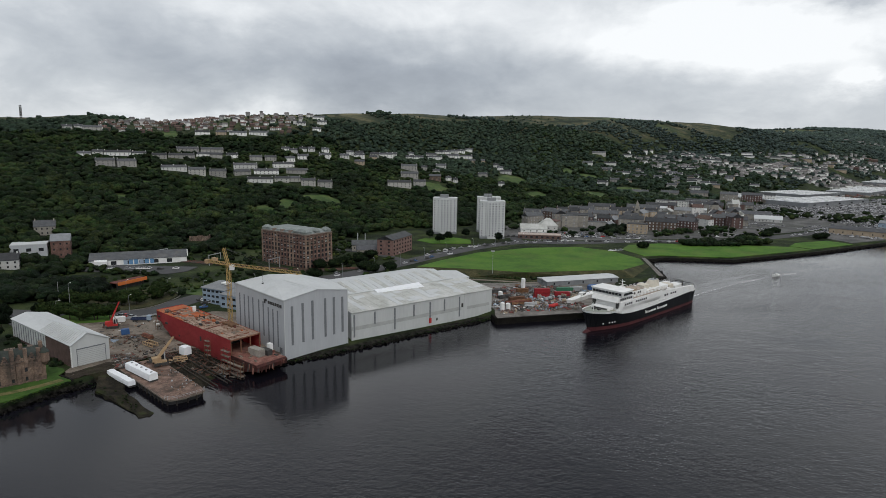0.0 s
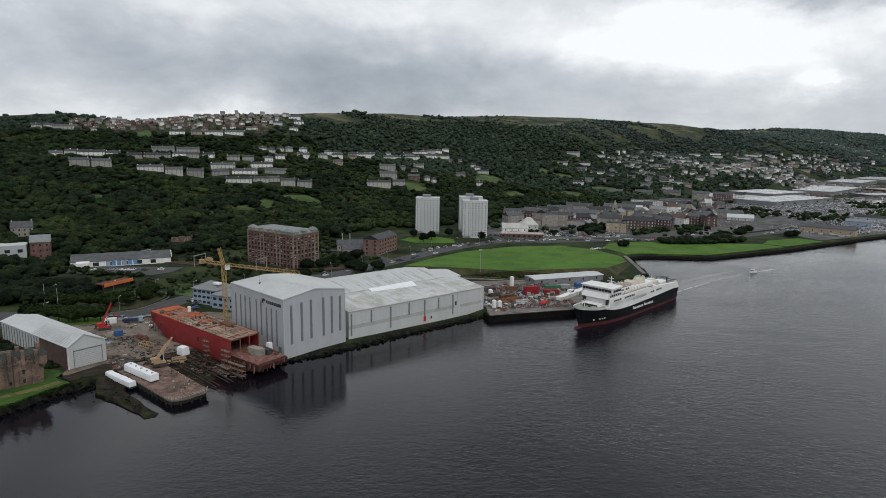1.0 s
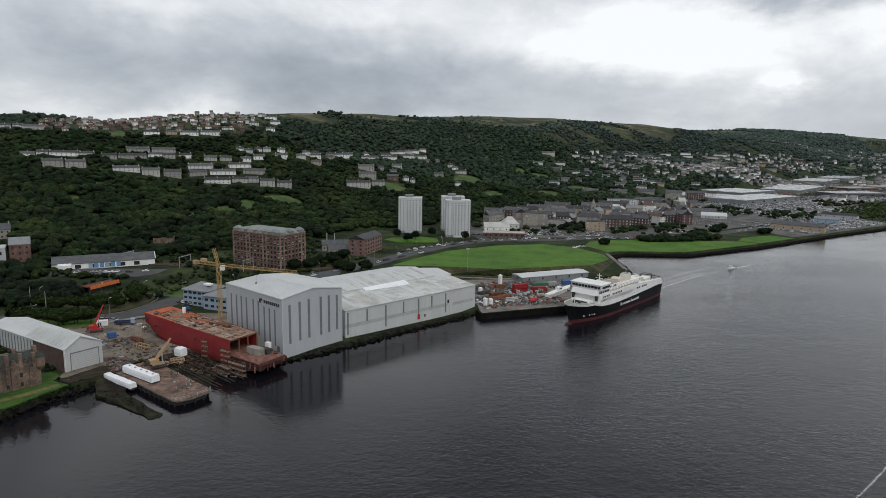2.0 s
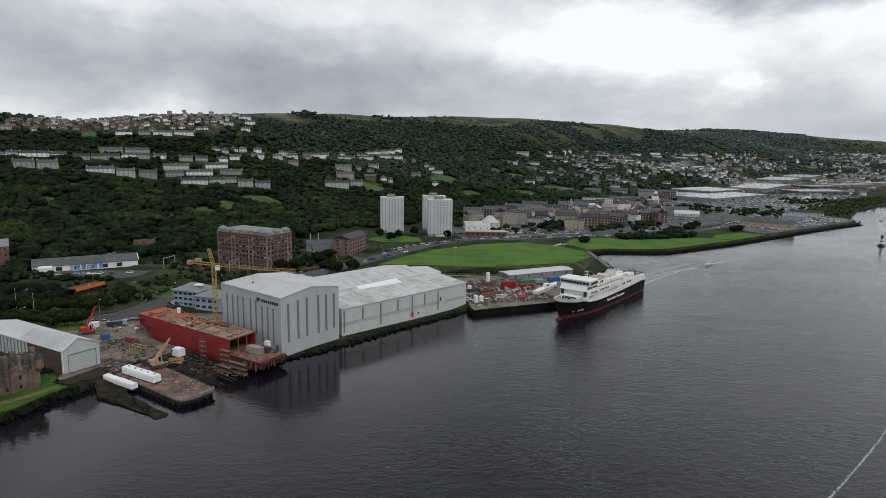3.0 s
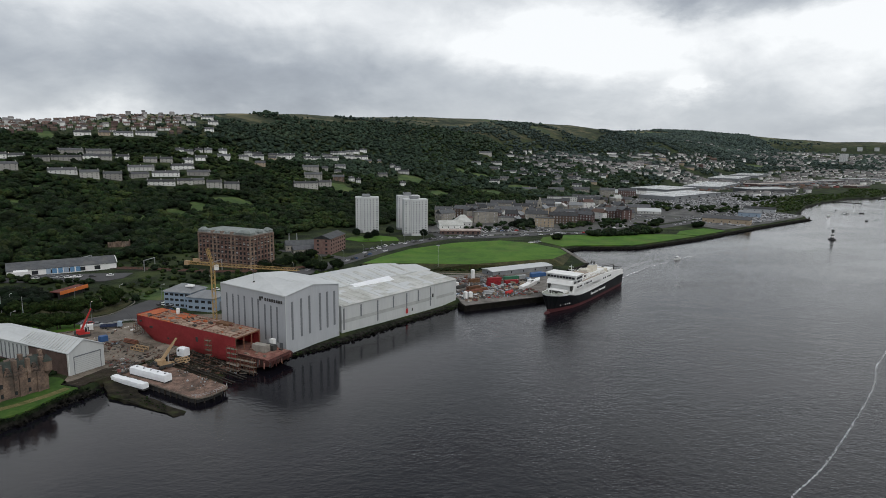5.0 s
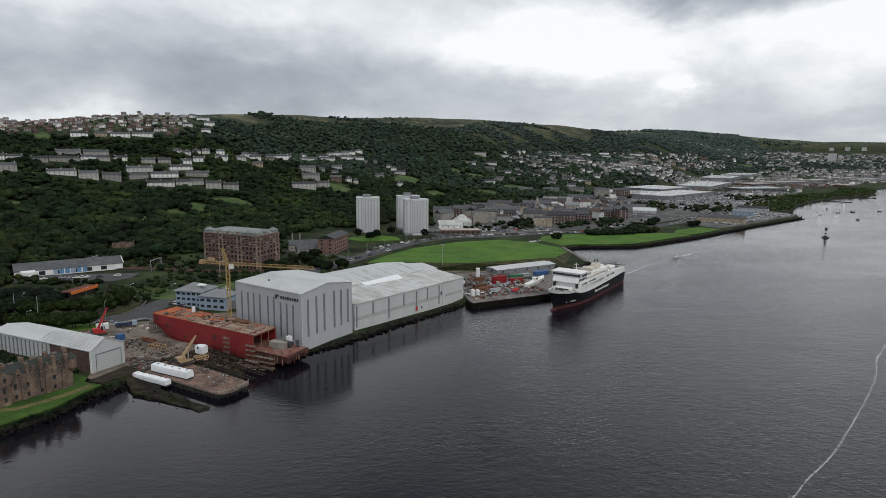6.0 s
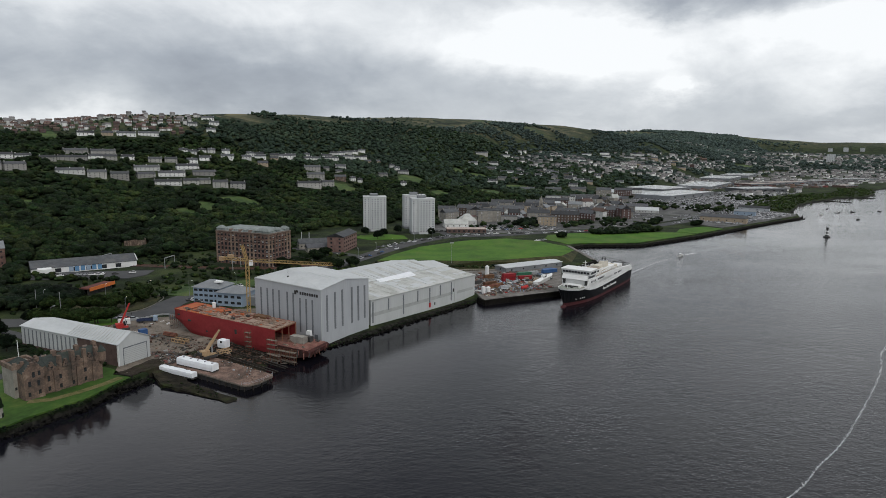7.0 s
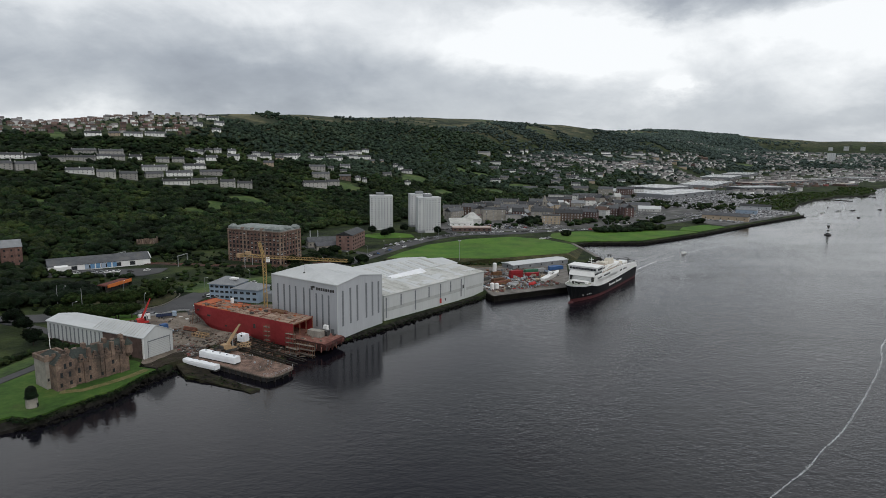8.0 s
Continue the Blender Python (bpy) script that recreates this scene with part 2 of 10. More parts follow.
QUAYSTONE = material("quay_stone", [(0.007, 0.0065, 0.006), (0.026, 0.024, 0.021)], 0.5, 0.9, spec=0.1, bump=0.15, stain=((0.015, 0.02, 0.01), 0.6))
CLADDING = material("grey_cladding", [(0.36, 0.375, 0.395), (0.42, 0.435, 0.455)], 0.15, 0.6, stretch=(1, 1, 0.15), stain=((0.36, 0.37, 0.37), 0.25))
CLAD_PALE = material("pale_cladding", [(0.42, 0.435, 0.435), (0.5, 0.515, 0.51)], 0.15, 0.6, stretch=(1, 1, 0.2), stain=((0.4, 0.41, 0.38), 0.3))
STRIPE = material("grey_strip", [(0.13, 0.14, 0.15), (0.18, 0.19, 0.2)], 0.4, 0.6)
ROOF_WHITE = material("pale_sheet_roof", [(0.44, 0.455, 0.46), (0.52, 0.535, 0.54)], 0.1, 0.6, stain=((0.5, 0.52, 0.5), 0.3))
ROOF_DIRTY = material("weathered_sheet_roof", [(0.34, 0.345, 0.32), (0.45, 0.455, 0.435), (0.53, 0.53, 0.515)], 0.12, 0.75, stain=((0.29, 0.285, 0.245), 0.5))
SLATE = material("slate_roof", [(0.042, 0.044, 0.048), (0.078, 0.081, 0.087)], 0.3, 0.7, per="object", spread=0.5, stain=((0.1, 0.095, 0.085), 0.5))
SLATE_DARK = material("mossy_slate", [(0.02, 0.026, 0.024), (0.05, 0.058, 0.052)], 0.5, 0.8, stain=((0.03, 0.04, 0.02), 0.6))
SLATE_PALE = material("weathered_slate", [(0.16, 0.17, 0.18), (0.23, 0.24, 0.25)], 0.25, 0.7)
BRICK_RED = material("red_brick", [(0.07, 0.046, 0.04), (0.125, 0.083, 0.071)], 0.4, 0.9, bump=0.03, per="object", spread=0.15)
BRICK_FLATS = material("pinkish_brick", [(0.14, 0.085, 0.075), (0.23, 0.145, 0.125)], 0.3, 0.9, bump=0.03)
BRICK_PIER = material("buff_brick", [(0.11, 0.07, 0.055), (0.24, 0.165, 0.125), (0.32, 0.24, 0.19)], 0.35, 0.9, bump=0.05, stain=((0.1, 0.055, 0.045), 0.7))
BRICK_MILL = material("mill_brick", [(0.07, 0.043, 0.037), (0.14, 0.08, 0.066), (0.22, 0.14, 0.112)], 0.25, 0.9, bump=0.05, stain=((0.05, 0.034, 0.03), 0.7))
SANDSTONE = material("red_sandstone", [(0.038, 0.029, 0.024), (0.125, 0.088, 0.068), (0.3, 0.225, 0.172)], 0.75, 0.92, bump=0.25, stretch=(1, 1, 0.4), stain=((0.17, 0.155, 0.135), 0.5))
CASTLE_STONE = material("rubble_sandstone", [(0.06, 0.048, 0.042), (0.12, 0.085, 0.068), (0.18, 0.125, 0.095), (0.27, 0.2, 0.155)], 0.22, 0.92, bump=0.25, bump_scale=1.6, stain=((0.055, 0.052, 0.044), 0.8))
GREYSTONE = material("grey_harling", [(0.2, 0.188, 0.165), (0.33, 0.308, 0.272)], 0.3, 0.92, bump=0.08, stain=((0.12, 0.11, 0.1), 0.7))
TAN_STONE = material("tan_stone", [(0.3, 0.24, 0.17), (0.4, 0.33, 0.25)], 0.25, 0.9)
RENDER_WHITE = material("white_render", [(0.56, 0.56, 0.545), (0.72, 0.72, 0.7)], 0.2, 0.85, per="object", spread=0.3)
RENDER_GREY = material("grey_render", [(0.27, 0.265, 0.25), (0.38, 0.372, 0.35)], 0.2, 0.9, per="object", spread=0.25)
TOWER_WALL = material("tower_render", [(0.46, 0.47, 0.48), (0.56, 0.57, 0.57)], 0.08, 0.8, stain=((0.43, 0.44, 0.44), 0.4))
GLASS = material("dark_window", [(0.02, 0.022, 0.025), (0.035, 0.038, 0.042)], 0.6, 0.15, spec=0.6)
TILE_BROWN = material("brown_roof_tile", [(0.075, 0.05, 0.042), (0.13, 0.085, 0.07)], 0.4, 0.85, per="object", spread=0.35)
GLASS_HOUSE = material("house_window", [(0.06, 0.063, 0.068), (0.11, 0.114, 0.12)], 0.6, 0.2, spec=0.6)
HOUSE_WALLS = material("mixed_house_walls", [(0.48, 0.475, 0.465), (0.68, 0.67, 0.655)], 0.004, 0.85, per="island", spread=0.65)
HOUSE_ROOFS = material("mixed_house_roofs", [(0.09, 0.088, 0.09), (0.17, 0.155, 0.15)], 0.01, 0.8, per="island", spread=0.5)
CAR_MIX = material("mixed_car_paint", [(0.17, 0.17, 0.178), (0.27, 0.27, 0.278)], 0.02, 0.4, per="island", spread=0.95)
GLASS_PALE = material("tower_window", [(0.17, 0.18, 0.2), (0.25, 0.26, 0.28)], 0.6, 0.2, spec=0.6, per="object", spread=0.5)
BLUE_PANEL = material("blue_panel", [(0.09, 0.2, 0.36), (0.14, 0.28, 0.45)], 0.4, 0.6)
BLUE_GREY = material("blue_grey_panel", [(0.24, 0.31, 0.4), (0.3, 0.37, 0.45)], 0.3, 0.6)
HULL_RED = material("red_primer", [(0.4, 0.05, 0.056), (0.52, 0.08, 0.084)], 0.12, 0.75, stain=((0.16, 0.03, 0.025), 0.5))
DECK_RUST = material("rusty_deck", [(0.15, 0.085, 0.06), (0.28, 0.2, 0.155), (0.36, 0.28, 0.22)], 0.18, 0.9, stain=((0.26, 0.1, 0.05), 0.6), bump=0.05)
DECK_ORANGE = material("orange_primer_deck", [(0.3, 0.075, 0.025), (0.42, 0.12, 0.05)], 0.25, 0.85, stain=((0.25, 0.1, 0.06), 0.5))
RUST = material("rusty_steel", [(0.09, 0.04, 0.028), (0.2, 0.09, 0.055)], 0.5, 0.9, per="object", spread=0.3)
STEEL_DARK = material("dark_steel", [(0.03, 0.03, 0.03), (0.06, 0.058, 0.055)], 0.6, 0.7)
YELLOW = material("yellow_paint", [(0.33, 0.215, 0.075), (0.44, 0.31, 0.13)], 0.6, 0.65)
TAN_PAINT = material("faded_yellow_paint", [(0.3, 0.2, 0.11), (0.42, 0.3, 0.18)], 0.5, 0.7, stain=((0.25, 0.15, 0.08), 0.5))
ORANGE = material("orange_paint", [(0.5, 0.13, 0.03), (0.6, 0.18, 0.05)], 0.4, 0.7)
RED_PAINT = material("red_paint", [(0.36, 0.025, 0.025), (0.45, 0.04, 0.035)], 0.4, 0.6)
WHITE_PAINT = material("white_paint", [(0.68, 0.68, 0.67), (0.78, 0.78, 0.77)], 0.3, 0.5, stain=((0.55, 0.54, 0.5), 0.25))
TARP = material("white_shrink_wrap", [(0.72, 0.74, 0.77), (0.82, 0.83, 0.85)], 0.5, 0.5, bump=0.12)
BLACK_PAINT = material("black_hull_paint", [(0.006, 0.0065, 0.008), (0.011, 0.012, 0.014)], 0.2, 0.55, spec=0.12)
BOOT_RED = material("red_boot_paint", [(0.045, 0.01, 0.012), (0.075, 0.018, 0.02)], 0.3, 0.7, stain=((0.06, 0.02, 0.02), 0.5))
TIMBER = material("weathered_timber", [(0.1, 0.085, 0.07), (0.2, 0.17, 0.14)], 0.6, 0.9)
BARK = material("bark", [(0.05, 0.04, 0.03), (0.09, 0.075, 0.06)], 1.2, 0.95)
GALV = material("galvanised_steel", [(0.3, 0.31, 0.32), (0.4, 0.41, 0.42)], 0.5, 0.5, 0.3)
MUD = material("river_mud", [(0.006, 0.0055, 0.004), (0.017, 0.015, 0.011), (0.042, 0.036, 0.024)], 0.25, 0.9, bump=0.2, spec=0.1, stain=((0.045, 0.06, 0.018), 0.8))
EARTH = material("trodden_earth", [(0.018, 0.015, 0.011), (0.055, 0.045, 0.035)], 0.3, 0.95, spec=0.1, bump=0.15, stain=((0.04, 0.055, 0.02), 0.6))
WHARF_DECK = material("wharf_planking", [(0.075, 0.05, 0.04), (0.18, 0.115, 0.09), (0.28, 0.195, 0.158)], 0.3, 0.9, stain=((0.03, 0.027, 0.022), 0.9), bump=0.05)
WET_STONE = material("wet_quay_wall", [(0.005, 0.005, 0.0045), (0.017, 0.015, 0.013)], 0.4, 0.95, spec=0.05, bump=0.1, stain=((0.008, 0.012, 0.006), 0.6))
WET_TIMBER = material("wet_timber", [(0.015, 0.013, 0.011), (0.05, 0.042, 0.034)], 0.5, 0.7)


def litter_material():
    """Odds and ends: each piece takes one of a few dull colours."""
    mat = bpy.data.materials.new("mixed_litter")
    mat.use_nodes = True
    n = Nodes(mat.node_tree)
    rnd = n.add("ShaderNodeNewGeometry").outputs["Random Per Island"]
    node = n.add("ShaderNodeValToRGB", {0: rnd})
    node.color_ramp.interpolation = "CONSTANT"
    tones = ((0.03, 0.03, 0.03), (0.1, 0.058, 0.042), (0.16, 0.16, 0.158), (0.09, 0.078, 0.065), (0.05, 0.047, 0.045), (0.15, 0.08, 0.055), (0.07, 0.065, 0.06), (0.22, 0.195, 0.155), (0.19, 0.04, 0.035), (0.12, 0.14, 0.17), (0.42, 0.42, 0.41))
    for i, c in enumerate(tones):
        e = node.color_ramp.elements[i] if i < 2 else node.color_ramp.elements.new(i / len(tones))
        e.position, e.color = i / len(tones), (*c, 1)
    dirt = n.noise(n.add("ShaderNodeTexCoord").outputs["Object"], 2.0, 4.0)
    colour = n.mix(n.math("MULTIPLY", dirt, 0.6), node.outputs[0], (0.06, 0.048, 0.04))
    n.add("ShaderNodeOutputMaterial", {0: n.add("ShaderNodeBsdfPrincipled", {"Base Color": colour, "Roughness": 0.8}).outputs[0]})
    return mat


LITTER = litter_material()
FOAM = material("white_foam", [(0.3, 0.31, 0.32), (0.7, 0.71, 0.72)], 0.6, 0.6)
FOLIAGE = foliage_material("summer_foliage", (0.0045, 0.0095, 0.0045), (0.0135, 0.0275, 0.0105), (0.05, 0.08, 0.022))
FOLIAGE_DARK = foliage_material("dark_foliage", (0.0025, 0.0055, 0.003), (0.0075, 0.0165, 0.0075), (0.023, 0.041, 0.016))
# hill and ridge woods: paler, bluer leaf colours stand in for distance haze
FOLIAGE_HILL_HAZED = foliage_material("hazed_hill_foliage", (0.019, 0.031, 0.024), (0.034, 0.055, 0.038), (0.058, 0.087, 0.051), 0.012)
FOLIAGE_FAR_HAZED = foliage_material("hazed_far_foliage", (0.038, 0.054, 0.052), (0.055, 0.078, 0.07), (0.08, 0.11, 0.084), 0.006)
FOLIAGE_LIGHT = foliage_material("fresh_foliage", (0.008, 0.017, 0.005), (0.029, 0.054, 0.014), (0.066, 0.1, 0.028))

# ---------------------------------------------------------------- building blocks
def link(name, mesh, parent=None, m=None):
    ob = new(name, mesh)
    if parent:
        ob.parent = parent
    if m is not None:
        ob.matrix_basis = m
    return ob


def to_mesh(name, bm, *mats, smooth=False):
    bmesh.ops.recalc_face_normals(bm, faces=bm.faces)
    mesh = bpy.data.meshes.new(name)
    bm.to_mesh(mesh)
    bm.free()
    for mat in mats:
        mesh.materials.append(mat)
    if smooth:
        mesh.shade_smooth()
    return mesh


def part(name, bm, mat, parent, label="", smooth=False):
    """Links a bmesh as one mesh object under a thing or a part."""
    return tagged(link(name, to_mesh(name, bm, mat, smooth=smooth), parent), label)


def solid(name, bm, mat, m=None, label="", category="", group="", kind="", smooth=False):
    """Links a bmesh as a thing of one mesh."""
    return tagged(link(name, to_mesh(name, bm, mat, smooth=smooth), None, m), label, category, group, kind)


def thing(name, m, label, category, group="", kind=""):
    return tagged(link(name, None, None, m), label, category, group, kind)


def box(bm, x0, x1, y0, y1, z0, z1, m=None):
    vs = [bm.verts.new((x, y, z)) for x in (x0, x1) for y in (y0, y1) for z in (z0, z1)]
    for f in ((0, 1, 3, 2), (4, 6, 7, 5), (0, 4, 5, 1), (2, 3, 7, 6), (0, 2, 6, 4), (1, 5, 7, 3)):
        bm.faces.new([vs[i] for i in f])
    if m is not None:
        bmesh.ops.transform(bm, matrix=m, verts=vs)
    return vs


def boxes(*dims):
    bm = bmesh.new()
    for d in dims:
        box(bm, *d)
    return bm


def prism(bm, outline, z0, z1):
    """Extrudes a 2d outline; z0 and z1 may be numbers or one height per corner."""
    low = [bm.verts.new((x, y, z0[i] if isinstance(z0, (list, tuple)) else z0)) for i, (x, y) in enumerate(outline)]
    top = [bm.verts.new((x, y, z1[i] if isinstance(z1, (list, tuple)) else z1)) for i, (x, y) in enumerate(outline)]
    bm.faces.new(low[::-1])
    bm.faces.new(top)
    k = len(outline)
    for i in range(k):
        bm.faces.new((low[i], low[(i + 1) % k], top[(i + 1) % k], top[i]))
    return bm


def beam(bm, a, b, w, h=None):
    """A square bar from a to b."""
    a, b = Vector(a), Vector(b)
    d = b - a
    m = Matrix.Translation(a) @ d.to_track_quat("Z", "Y").to_matrix().to_4x4()
    box(bm, -w / 2, w / 2, -(h or w) / 2, (h or w) / 2, 0, d.length, m)


def tube(bm, a, b, r0, r1=None, seg=8):
    a, b = Vector(a), Vector(b)
    d = b - a
    m = Matrix.Translation((a + b) / 2) @ d.to_track_quat("Z", "Y").to_matrix().to_4x4()
    bmesh.ops.create_cone(bm, cap_ends=True, segments=seg, radius1=r0, radius2=r0 if r1 is None else r1, depth=d.length, matrix=m)


def array_mesh(name, verts, faces, mat, smooth=False):
    """A mesh from numpy arrays of corners and of triangles or quads."""
    mesh = bpy.data.meshes.new(name)
    k = faces.shape[1]
    mesh.vertices.add(len(verts))
    mesh.vertices.foreach_set("co", verts.astype(np.float32).ravel())
    mesh.loops.add(faces.size)
    mesh.loops.foreach_set("vertex_index", faces.astype(np.int32).ravel())
    mesh.polygons.add(len(faces))
    mesh.polygons.foreach_set("loop_start", np.arange(0, faces.size, k, dtype=np.int32))
    mesh.update(calc_edges=True)
    mesh.validate()
    mesh.materials.append(mat)
    if smooth:
        mesh.shade_smooth()
    return mesh


# ---------------------------------------------------------------- the lie of the land
GRADE = 4.5      # height of the riverside flat
WATER_Z = 1.5    # the tide
COAST_NEAR = [(-900, 40), (-420, 60), (-200, 138), (-160, 171), (-156, 174.5), (-149.5, 172.6), (-145.6, 177), (-143.4, 181.8), (-137.4, 188.6), (-131.2, 196), (-126.4, 210.6), (-123, 216.2), (-119.5, 220), (-119, 234),
         (-109, 246), (-102, 254), (-90, 263), (-72, 262), (-61, 254), (-55.4, 255), (-42.6, 265.2), (-34.4, 273.4), (-21.7, 286.6), (-8.4, 300.2), (9, 317.8), (21, 329), (26.6, 332), (29, 324.6), (79.4, 344.6), (88, 361), (97, 395)]
COAST_FAR = [(119, 428), (136, 447), (141, 452), (143, 520), (158, 531), (212, 531), (300, 586), (407, 666), (537, 755), (552, 775), (560, 812), (594, 849), (660, 928),
         (740, 1001), (840, 1073), (925, 1102), (1025, 1190), (1105, 1300), (1183, 1352), (1600, 1600), (2600, 2150), (5200, 3500), (5200, 6000), (-6000, 6000), (-6000, 40)]
COAST = COAST_NEAR + COAST_FAR
AZIMUTH = [-65, -40, -34, -28, -22.5, -15, -7, 1, 9, 16.5, 24, 31, 37, 45, 60]
FOOT_D = [380, 400, 462, 512, 505, 540, 640, 720, 840, 1000, 1380, 2300, 2400, 2400, 2400]
LOW_D = [780, 780, 780, 800, 800, 800, 850, 950, 1050, 1400, 1600, 2500, 2600, 2600, 2600]
LOW_H = [62, 62, 61, 56, 42, 40, 33, 27, 22, 42, 22, 15, 12, 12, 12]
MID_D = [950, 950, 950, 950, 950, 960, 1146, 1250, 1350, 1900, 1900, 2700, 2800, 2800, 2800]
MID_H = [85, 85, 85, 82, 80, 80, 74, 66, 54, 76, 52, 35, 20, 20, 20]
TOP_D = [1700, 1600, 1500, 1230, 1180, 1400, 1700, 1900, 2100, 2400, 2500, 3300, 3600, 3600, 3600]
TOP_H = [150, 136, 137, 120, 128, 146, 166, 166, 176, 170, 122, 76, 66, 64, 64]
FAR_H = [0, 0, 0, 0, 0, 0, 0, 0, 100, 186, 208, 177, 140, 140, 140]       # the ridge behind


def inside_coast(x, y):
    hit = np.zeros(x.shape, bool)
    for (x0, y0), (x1, y1) in zip(COAST, COAST[1:] + COAST[:1]):
        cross = (y0 > y) != (y1 > y)
        hit ^= cross & (x < (x1 - x0) * (y - y0) / (y1 - y0 if y1 != y0 else 1e-9) + x0)
    return hit


def coast_distance(x, y):
    """Metres inland of the coast, negative on the water."""
    best = np.full(x.shape, 1e9)
    for (x0, y0), (x1, y1) in zip(COAST, COAST[1:] + COAST[:1]):
        dx, dy = x1 - x0, y1 - y0
        k = np.clip(((x - x0) * dx + (y - y0) * dy) / (dx * dx + dy * dy), 0, 1)
        best = np.minimum(best, np.hypot(x - x0 - k * dx, y - y0 - k * dy))
    return np.where(inside_coast(x, y), best, -best)


def hill(x, y):
    """Height of the land away from the shore."""
    th, d = np.degrees(np.arctan2(x, y)), np.hypot(x, y)
    at = lambda table: np.interp(th, AZIMUTH, table)
    d0, d1, d2, d3 = at(FOOT_D), at(LOW_D), at(MID_D), at(TOP_D)
    h1, h2, h3 = at(LOW_H), at(MID_H), at(TOP_H)
    ease = lambda a, b: np.clip((d - a) / (b - a), 0, 1)
    k3 = ease(d2, d3)
    h = GRADE + (h1 - GRADE) * ease(d0, d1) ** 1.15 + (h2 - h1) * ease(d1, d2) + (h3 - h2) * np.sin(k3 * np.pi / 2) ** 0.9
    past = np.maximum(0, d - d3)
    h = h - np.where(at(FAR_H) > 50, np.minimum(past * 0.05, 18), past * 0.05)
    h = h + np.maximum(0, at(FAR_H) - h3 + 18) * np.sin(ease(np.maximum(d3 + 150, 3000), 4600) * np.pi / 2) ** 1.3
    rough = np.clip((d - d0) / 250, 0, 1)
    h = h + rough * (2.2 * np.sin(x / 61 + 1.3 * np.sin(y / 83)) + 1.6 * np.sin(y / 47 + x / 133) + 3.0 * np.sin(x / 190 + 0.7) * np.sin(y / 230))
    return h


def height(x, y):
    """Ground height at one place."""
    return float(hill(np.array([float(x)]), np.array([float(y)]))[0])


def build_ground():
    th = np.radians(np.arange(-66, 62.01, 0.28))
    d = [120.0]
    while d[-1] < 4850:
        d.append(d[-1] * (1.0075 if d[-1] < 760 else 1.014))
    th, d = np.meshgrid(th, np.array(d))
    x, y = d * np.sin(th), d * np.cos(th)
    inland = coast_distance(x, y)
    far = np.clip((d - 500) / 1500, 0, 1)
    k = np.clip((inland + 0.2) / (1.8 + 6 * far), 0, 1)
    z = -2.0 + (hill(x, y) + 2.0) * k
    below_sheds = (x > -63) & (x < 27) & (y > 250) & (y < 350) & (inland > -1) & (inland < 9)
    z = np.where(below_sheds, np.minimum(z, 1.25 + 0.4 * inland), z)          # weedy bank under the sheds
    rows, cols = x.shape
    i = np.arange(rows * cols).reshape(rows, cols)
    faces = np.stack([i[:-1, :-1].ravel(), i[:-1, 1:].ravel(), i[1:, 1:].ravel(), i[1:, :-1].ravel()], 1)
    verts = np.stack([x.ravel(), y.ravel(), z.ravel()], 1)
    keep = (z.ravel()[faces] > -1.99).any(1)
    mesh = array_mesh("ground", verts, faces[keep], GROUND, smooth=True)
    tagged(link("ground", mesh), "grassy riverside flat rising to wooded hills", "ground", kind="structure")


build_ground()
bm = bmesh.new()
bmesh.ops.create_grid(bm, x_segments=8, y_segments=8, size=4900, matrix=Matrix.Translation((0, 0, WATER_Z)))
solid("water", bm, WATER, label="dark grey rippled river water", category="river", kind="structure")


def patch(name, outline, z, mat, label, category):
    """A flat sheet of paving or grass with a small edge."""
    return solid(name, prism(bmesh.new(), outline, z - 0.6, z), mat, label=label, category=category, kind="structure")


def strip(name, line, width, z, mat, label, category):
    """A road or path of even width along a line, lying on the land."""
    bm, rows = bmesh.new(), []
    pts = [Vector(p) for p in line]
    for i, p in enumerate(pts):
        t = (pts[min(i + 1, len(pts) - 1)] - pts[max(i - 1, 0)]).normalized()
        s = Vector((-t.y, t.x)) * width / 2
        rows.append([bm.verts.new((q.x, q.y, (z if z is not None else height(q.x, q.y) + 0.25))) for q in (p + s, p - s)])
    for a, b in zip(rows, rows[1:]):
        bm.faces.new((a[0], a[1], b[1], b[0]))
    down = bmesh.ops.extrude_face_region(bm, geom=bm.faces[:])
    bmesh.ops.translate(bm, vec=(0, 0, -0.5), verts=[v for v in down["geom"] if isinstance(v, bmesh.types.BMVert)])
    return solid(name, bm, mat, label=label, category=category, kind="structure")


def smooth_line(points, n=6):
    """Catmull-Rom through the given points."""
    p = [Vector(q) for q in points]
    p = [p[0] * 2 - p[1]] + p + [p[-1] * 2 - p[-2]]
    out = []
    for a, b, c, d in zip(p, p[1:], p[2:], p[3:]):
        for i in range(n):
            t = i / n
            out.append(0.5 * (2 * b + (c - a) * t + (2 * a - 5 * b + 4 * c - d) * t * t + (3 * b - a - 3 * c + d) * t ** 3))
    return out + [p[-2]]

# ---------------------------------------------------------------- riverside ground, roads, quay
patch("pavement", [(-132, 220), (-123, 223), (-119, 236), (-109.5, 247), (-102, 256), (-90, 265), (-72, 264), (-60, 258), (-88, 286), (-78, 300),
                   (-66, 308), (-76, 316), (-118, 316), (-126, 304), (-152, 300), (-182, 292), (-186, 272), (-134, 231)], 4.62, CONCRETE,
      "stained concrete shipyard ground strewn with scrap", "yard")
patch("pavement", [(27.6, 342), (28, 333), (29.5, 326), (78.8, 346), (87, 362), (96, 396), (104, 424), (48, 412), (20, 408), (-8, 384), (16, 372)], 4.62, QUAY_CONCRETE,
      "worn concrete quayside storage yard", "yard")
